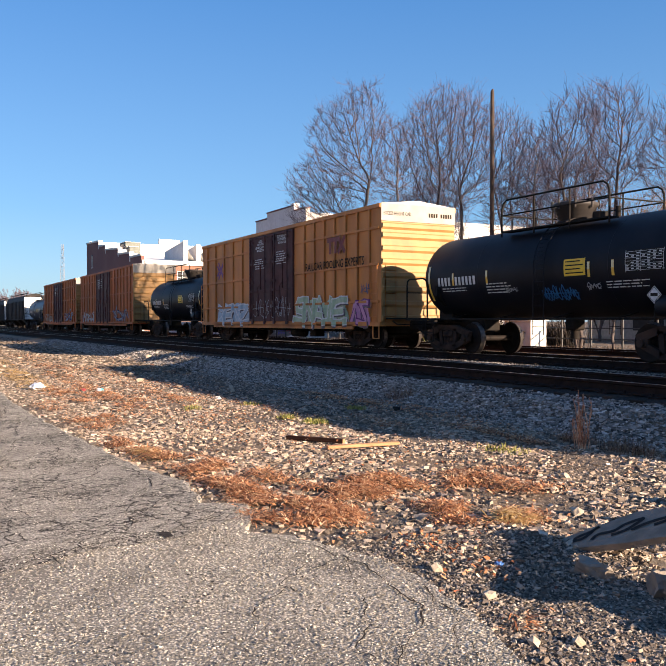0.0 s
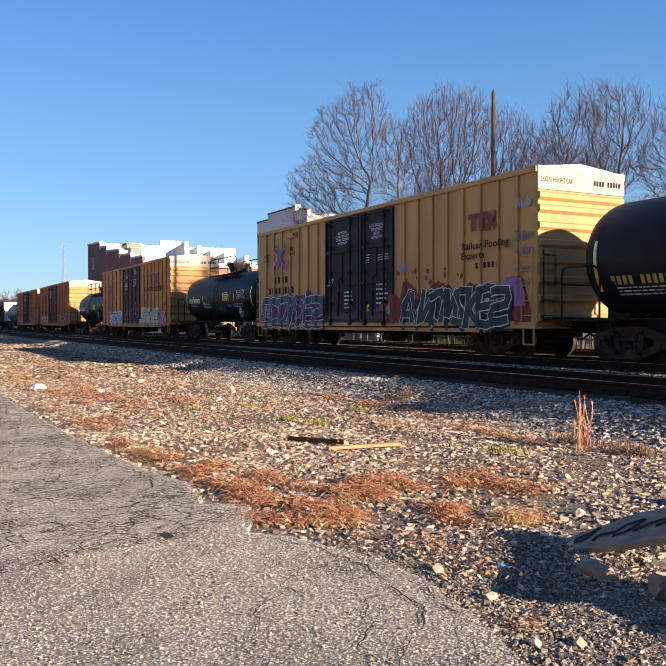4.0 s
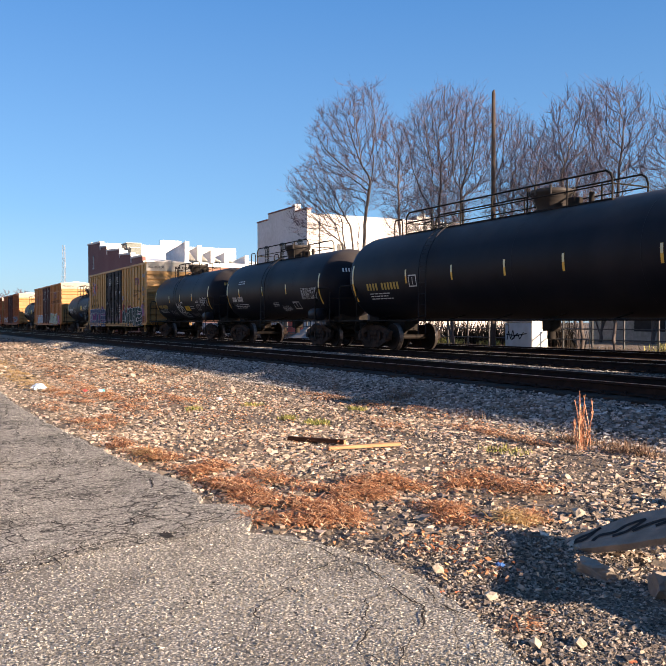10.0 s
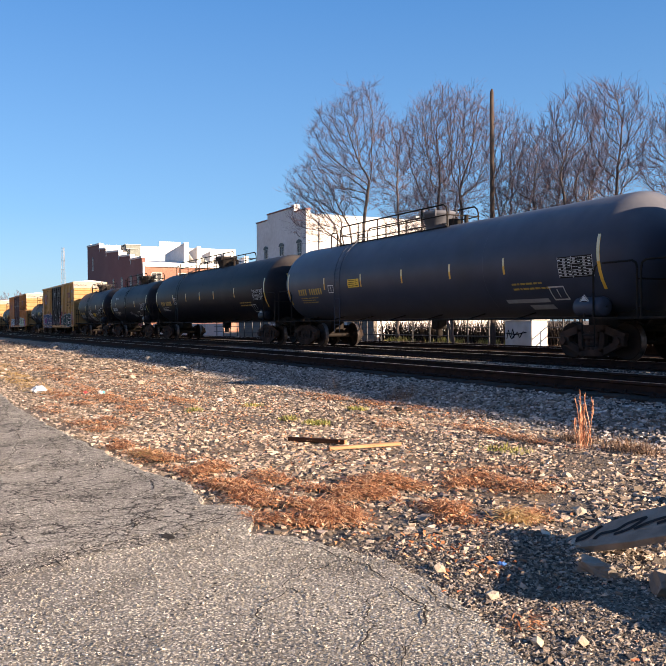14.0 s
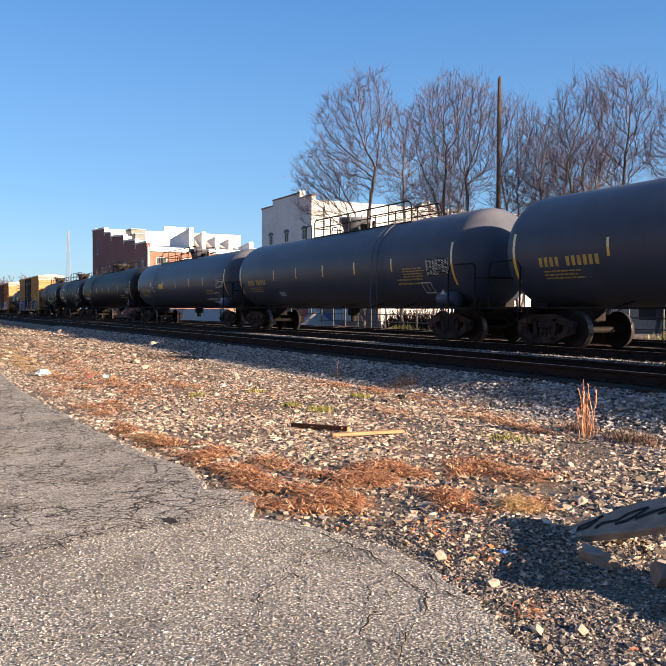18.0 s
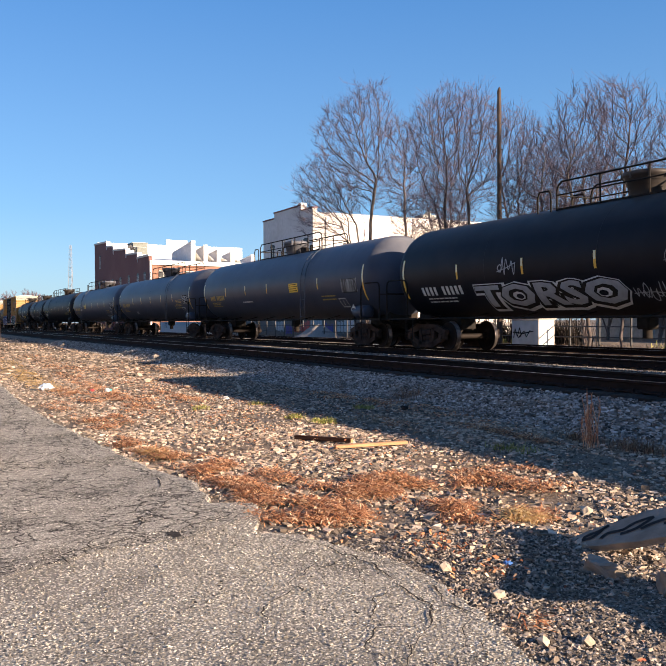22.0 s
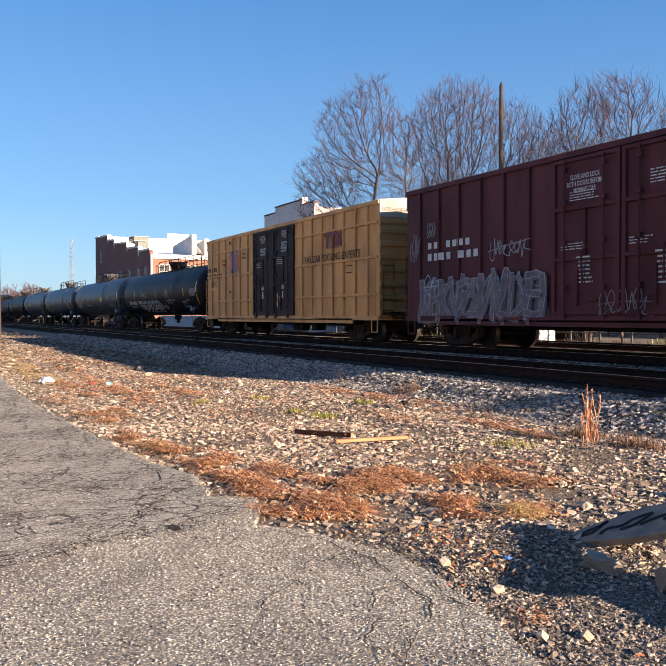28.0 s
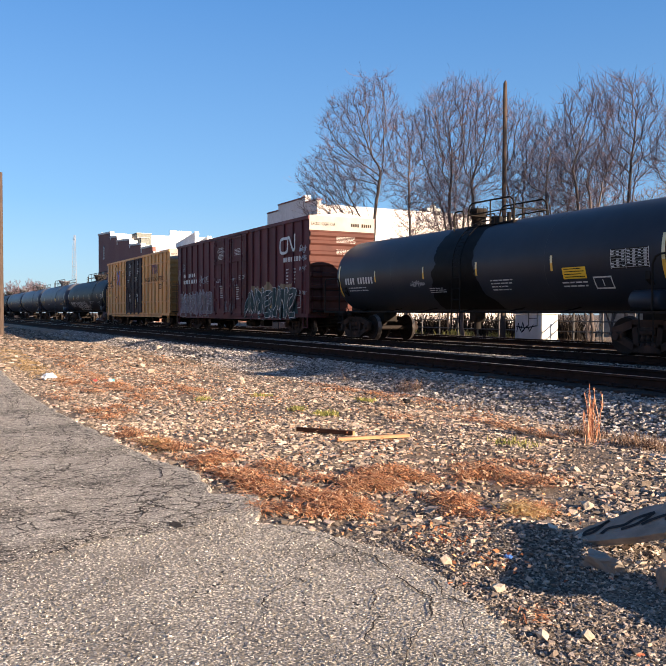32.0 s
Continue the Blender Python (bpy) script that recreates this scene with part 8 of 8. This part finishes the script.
def tree(x, y, stems, seed, label, lobes, turn=28, fork=1.4, twig=None, count=1000, base=.0085, power=2.35, sprays=3.3):
    """A bare tree: a short trunk, rising limbs that part again and again, and a crown of fine twigs in lobes."""
    rnd = random.Random(seed)
    ob = thing("bare_tree", label, "tree", "bare trees", pose(x, y, .3, 0, 0, turn))
    nodes = [[(0, 0, -.3), -1, Vector((0, 0, 1)), 0]]
    z = -.3
    while z < fork:
        z += .3
        nodes.append([(rnd.gauss(0, .03), rnd.gauss(0, .03), z), len(nodes) - 1, Vector((0, 0, 1)), 0])
    top = len(nodes) - 1
    for i in range(stems):                # the main limbs, each bound for a part of a lobe
        dx, lz, rx, rz = lobes[i % len(lobes)]
        goal = Vector((dx + rnd.uniform(-.6, .6) * rx, rnd.uniform(-.7, .7) * rx, lz))
        j = max(1, top - rnd.randrange(3))
        p = Vector(nodes[j][0])
        d = ((goal - p).normalized() * .7 + Vector((goal.x * .05, goal.y * .05, .4))).normalized()
        far = (goal - p).length * rnd.uniform(.45, .8)
        while far > 0:
            d = (d * 1.0 + (goal - p).normalized() * .16 + Vector((rnd.gauss(0, .07), rnd.gauss(0, .07), rnd.gauss(0, .03)))).normalized()
            p = p + d * .3
            nodes[j][3] += 1
            nodes.append([tuple(p), j, d, 0])
            j = len(nodes) - 1
            far -= .3
    fill_crown(rnd, nodes, .16, lobes, count)
    kids = [[] for _ in nodes]
    for j, n in enumerate(nodes):
        if n[1] >= 0:
            kids[n[1]].append(j)
    r = [0.0] * len(nodes)
    for j in range(len(nodes) - 1, -1, -1):
        r[j] = max(base, sum(r[k] ** power for k in kids[j]) ** (1 / power)) if kids[j] else base
    limbs, mid, fine = [], [], []
    heads = [(0, None)]
    while heads:                          # follow the thickest way on; the rest begin chains of their own
        j, row = heads.pop()
        chain = [row] if row else []
        while kids[j]:
            ks = sorted(kids[j], key=lambda k: -r[k])
            for k in ks[1:]:
                heads.append((k, (nodes[j][0], nodes[k][0], r[k], r[k])))
            k = ks[0]
            chain.append((nodes[j][0], nodes[k][0], r[j] if len(ks) == 1 or r[k] > .8 * r[j] else r[k] * 1.15, r[k]))
            j = k
        if not chain:
            continue
        (limbs if chain[0][2] > .045 else mid).append(chain)
    first = limbs.pop(0)
    cut_at = next((i for i, row in enumerate(first) if row[1][2] > fork), 3) + 1
    part("trunk", skin(first[:cut_at], 10, "trunk", M_BARK), None, ob)
    if first[cut_at:]:
        limbs.insert(0, first[cut_at:])
    for chain in limbs:                   # each limb is a part
        part("limb", skin(chain, 6, "limb", M_BARK), None, ob)
    thin = [row for chain in mid for row in chain if row[2] > .017]
    fine = [row for chain in mid for row in chain if row[2] <= .017]
    for j, n in enumerate(nodes):
        if r[j] > .03 or n[0][2] < fork + 1:
            continue
        for _ in range(int(sprays) + (rnd.random() < sprays % 1)):
            d = (n[2] * rnd.uniform(.4, 1.1) + Vector((rnd.gauss(0, .55), rnd.gauss(0, .55), rnd.uniform(-.05, .5)))).normalized()
            p, L = Vector(n[0]), rnd.uniform(.12, .3) * (1.25 if not kids[j] else 1)
            for i in range(2):
                d = (d + Vector((rnd.gauss(0, .14), rnd.gauss(0, .14), .12))).normalized()
                q = p + d * L
                fine.append((tuple(p), tuple(q), base * (.75 - .2 * i), base * (.6 - .2 * i)))
                if rnd.random() < .55:
                    e = (d + Vector((rnd.gauss(0, .6), rnd.gauss(0, .6), .15))).normalized()
                    fine.append((tuple(q), tuple(q + e * L * .8), base * .5, base * .36))
                p = q
    if thin:
        tagged(part("branch", skin(thin, 5, "branch", M_BARK), None, ob), kind="stuff")
    tagged(part("crown", skin(fine, 3, "crown", twig or M_TWIG), None, ob, "fine leafless reddish twigs"), kind="stuff")
    return ob


M_TWIGB = mat("thicket_twigs", (0.2, 0.12, 0.075), (0.12, 0.07, 0.045), rough=0.9, scale=3, bump=0, island=0.35, spec=0.1)
tree(-44.2, 25.2, 9, 21, "tall bare maple with many upright limbs", [(.2, 14.1, 1.5, 2.4), (-1.9, 13.2, 1.6, 2.5), (-2.7, 10.3, 2.2, 2.2), (-.1, 10.5, 1.6, 2.4), (-3.2, 8.6, 2.0, 1.9)], count=1350, fork=.8)
tree(-41.8, 26.4, 4, 22, "slender bare tree with pale limbs", [(-.3, 11.4, 1.4, 2.4), (.2, 9.3, 1.4, 2.2), (.2, 7.0, 1.2, 1.4)], count=620, fork=.8)
tree(-34.8, 25.3, 8, 23, "broad bare tree with dense reddish twigs", [(-.1, 11.5, 2.4, 2.2), (-2.0, 10.9, 1.2, 1.7), (.3, 9.0, 2.0, 1.9), (-1.0, 7.2, 2.0, 1.6)], count=1300, fork=.8)
tree(-38.2, 26.8, 4, 38, "slender bare tree in a tangled thicket", [(0, 8.6, 1.5, 2.0), (.2, 6.4, 1.5, 1.4)], count=450, fork=.6)
tree(-31.5, 26.6, 5, 24, "bare tree in a tangled thicket", [(-.4, 10.4, 1.2, 1.7), (.3, 8.7, 1.4, 1.7), (0, 6.6, 1.5, 1.3)], count=720, fork=.8)
tree(-29.6, 26.3, 6, 37, "bare tree with a dense tangled crown", [(0, 9.0, 1.5, 1.7), (-.5, 7.4, 1.5, 1.4), (.6, 6.2, 1.4, 1.2)], count=760, fork=.7)
tree(-27.4, 26.8, 5, 25, "bare tree with drooping thicket limbs", [(-.2, 7.6, 1.5, 1.3), (.2, 6.0, 1.5, 1.1)], count=480, fork=.6)
tree(-26.2, 25.8, 5, 26, "bare tree with a wide open crown", [(-.4, 9.8, 1.3, 1.6), (-.1, 8.0, 1.5, 1.5), (-.9, 6.6, 1.3, 1.0)], count=620, fork=2.2)
tree(-24.0, 25.4, 5, 39, "bare tree with spreading limbs", [(-.3, 9.9, 1.2, 1.3), (.7, 9.2, .9, 1.5), (0, 7.7, 1.3, 1.3)], count=560, fork=2.4)
tree(-21.4, 25.6, 4, 27, "bare tree with spreading limbs", [(.2, 8.7, 1.0, 1.3), (-.1, 7.2, 1.2, 1.2)], count=420, fork=1.8)
tree(-18.6, 25.2, 5, 28, "bare tree beside the back track", [(0, 8.1, 1.2, 1.4), (0, 6.8, 1.2, 1.1)], count=420, fork=1.8)
tree(-44.0, 39.5, 6, 29, "low bare tree with warm brown twigs", [(0, 6.3, 3.2, 2.2), (.5, 4, 2.6, 1.6)], twig=M_TWIGB, count=900, fork=.6)
tree(-38.0, 39.0, 6, 30, "low bare tree with warm brown twigs", [(0, 6.0, 3.4, 2.2), (-.5, 4, 2.6, 1.6)], twig=M_TWIGB, count=900, fork=.6)
tree(-33.5, 38.5, 6, 31, "low bare tree with warm brown twigs", [(0, 6.5, 3.2, 2.2), (.4, 4, 2.6, 1.6)], twig=M_TWIGB, count=900, fork=.6)
for k, (x, y, h) in enumerate([(-300, 31, 13), (-330, 40, 15), (-360, 39, 14), (-420, 50, 17), (-390, 49, 16), (-345, 46, 15), (-450, 60, 17), (-310, 36, 12)]):
    rnd = random.Random(60 + k)
    out = [[], [], [], [], []]
    for i in range(6):
        grow(rnd, out, Vector((0, 0, .5)), Vector((rnd.gauss(0, .25), rnd.gauss(0, .25), 1)).normalized(), h * .8, .12, 2, .02, lambda q: True)
    ob = thing("bare_tree", "low bare tree on the horizon", "tree", "far trees", pose(x, y, .3))
    part("trunk", Mesh().rod((0, 0, -.2), (0, 0, 1.2), .2, 8), M_BARK, ob)
    part("crown", skin([(a, b, max(c, .05), max(d, .04)) for a, b, c, d in out[2] + out[3] + out[4]], 3, "crown", M_TWIG), None, ob)

# ---- poles ----
M_POLE = mat("pole_wood", (0.085, 0.062, 0.05), (0.045, 0.033, 0.028), rough=0.9, scale=5, bump=0.4, stretch=(6, 6, 0.4), stain=(0.06, 0.04, 0.03), sscale=2, spec=0.2)
pole = thing("utility_pole", "tall weathered wooden pole without wires", "pole", "poles", pose(-29.9, 24.0, .3))
part("shaft", Mesh().rod((0, 0, -.2), (0, 0, 11.72), .125, 12, .085).rod((0, 0, 11.72), (.03, 0, 11.86), .085, 12, .03), M_POLE, pole)
for z in (3, 4.2, 5.4, 6.6, 7.8, 9.0, 10.2):
    part("step_bolt", Mesh().rod((-.3, 0, z), (.3, 0, z + .02), .012, 6), M_STEEL, pole)
pole = thing("utility_pole", "reddish wooden pole at the lot's far end", "pole", "poles", pose(-59.95, 5.42, 0))
part("shaft", Mesh().rod((0, 0, -.2), (0, 0, 11.0), .19, 12, .13), M_POLE, pole)

# ---- behind the back track ----
M_FENCE = mat("fence_steel", (0.05, 0.05, 0.05), (0.03, 0.03, 0.03), rough=0.6, scale=6)
fence = thing("pipe_fence", "dark pipe fence along the back track", "fence", m=pose(0, 25.6, .3))
for i in range(30):
    part("post", once("fence_post", lambda: Mesh().rod((0, 0, -.2), (0, 0, 1.5), .045, 8), M_FENCE), None, fence, m=pose(-22 - i * 1.7, 0, 0))
for z in (.55, 1.0, 1.42):
    part("rail", Mesh().rod((-72, 0, z), (-21.5, 0, z), .03, 6), M_FENCE, fence)
cab = thing("signal_cabinet", "white signal cabinet with black scrawls", "cabinet", m=pose(-28.7, 24.6, .3))
part("cabinet_body", Mesh().box(-.55, 1.25, -.45, .45, .0, 1.3, .03), M_WHITE, cab)
part("cabinet_base", Mesh().box(-.62, 1.32, -.52, .52, -.15, .0, .03), M_TRIMW, cab)
part("cabinet_roof", Mesh().box(-.62, 1.32, -.52, .52, 1.305, 1.38, .02), M_WHITE, cab)
sc = Mesh()
for k, pts in enumerate([[(-.4, .5), (-.3, .9), (-.15, .55), (.0, .95), (.1, .6), (-.1, .5), (.3, .8), (.45, .55), (.7, .85)], [(-.45, .75), (.2, .7), (.9, .8)]]):
    for a, b in zip(pts, pts[1:]):
        sc.rod((a[0], -.455, a[1]), (b[0], -.455, b[1]), .025, 4)
part("scrawl", sc, M_SPRAY, cab, "black spray scrawl")
shop = thing("low_shop", "low pale shop building with red signs", "building", m=pose(-26, 42, .3))
part("wall", Mesh().box(-16, 14, 0, 9, 0, 3.6), M_DUCT, shop)
part("roof", Mesh().box(-16.3, 14.3, -.5, 9.3, 3.6, 3.8), M_DUCT, shop)
for k in range(6):
    part("sign_band", Mesh().box(-6 + k * 3.0, -4.2 + k * 3.0, -.08, -.02, 2.2 - .6 * (k % 2), 3.2), M_RED if k % 2 == 0 else M_WHITE, shop, "plain sign panel")
for k in range(5):
    part("shop_window", Mesh().box(-12 + k * 4.6, -9.6 + k * 4.6, -.04, -.01, .7, 2.0), M_GLASSD, shop)
low = thing("painted_wall", "low concrete wall with red and white graffiti", "wall", m=pose(-58, 27.2, .3))
part("wall", Mesh().box(-12, 12, 0, .25, -.2, 1.9), M_CONC, low)
for k, (x0, x1, z0, z1, mm) in enumerate([(-1.5, 1.5, .3, 1.5, M_RED), (1.6, 3.6, .2, 1.6, M_INKW), (-5, -3.2, .4, 1.4, M_INKW), (3.8, 5.4, .3, 1.2, M_BLUE), (-3.0, -1.7, .2, 1.1, M_BLUE), (6, 8.5, .4, 1.5, M_INKW)]):
    rnd = random.Random(k)
    m = Mesh()
    w = x1 - x0
    for j in range(5):
        a = x0 + w * j / 5
        m.poly([(a, -.006, z0 + rnd.uniform(0, .2)), (a + w / 5 * .9, -.006, z0 + rnd.uniform(0, .2)), (a + w / 5 * rnd.uniform(.7, 1.0), -.006, z1 - rnd.uniform(0, .3)), (a + w / 5 * .1, -.006, z1 - rnd.uniform(0, .3))])
    part("graffiti", m, mm, low, "spray-painted graffiti")
heap = grid_sheet(spaced(-3, 3, 24), spaced(-2, 2, 16), lambda x, y: max(-.1, 1.1 * math.exp(-(x * x / 3 + y * y / 1.4)) - .05 + .08 * noise.noise((x * 2, y * 2, 0))))
tagged(part("gravel_heap", heap, M_BALLAST, m=pose(-52.5, 25.9, .3)), "grey heap of gravel beside the back track", "gravel heap")
pale = thing("pale_fence", "long pale board fence far behind the tracks", "fence", m=pose(-92, 29.0, .3))
for i in range(18):
    part("board", once("pale_board", lambda: Mesh().box(-.7, .7, -.03, .03, 0, 1.3), M_WALLW), None, pale, m=pose(-12 + i * 1.43, 0, 0))
M_BRUSHB = stone_mat("brush_brown", [(0, (0.03, 0.02, 0.015)), (0.5, (0.09, 0.06, 0.042)), (1.0, (0.24, 0.18, 0.13))])
blades("back_brush", "tangled dry brush behind the back track", "brush", [(-30, 25.0, 10, .5, 1100), (-38, 25.2, 6, .7, 500), (-46, 25.2, 4, .8, 700), (-30, 25.2, 3, .6, 300), (-24, 25.0, 4, .6, 1300), (-34, 26.8, 6, .8, 500)], 31, M_BRUSHB, .26, .016, False, .3)
blades("back_weed", "olive weeds and shrubs behind the back track", "brush", [(-36.5, 26.2, 1.6, .5, 300), (-33, 26.3, 1, .4, 160), (-21.5, 25.6, 1.2, .4, 200), (-41, 26, 1.5, .5, 200)], 32, M_GREENW, .4, .025, False)


# ---- movement ----
def motions():
    for car in cars:
        walk(car, [(t, pose(car["q"] - ran(t), TRACK_Y, RAIL)) for t in range(33)])
    steps = [i / 10 for i in range(321)]
    turn = [math.degrees(ran(t) / WHEEL_R) for t in steps]
    for w in wheelsets:
        x = w.matrix_basis.translation.x
        walk(w, [(t, pose(x, 0, WHEEL_R, 0, -a, 0)) for t, a in zip(steps, turn)])


motions()
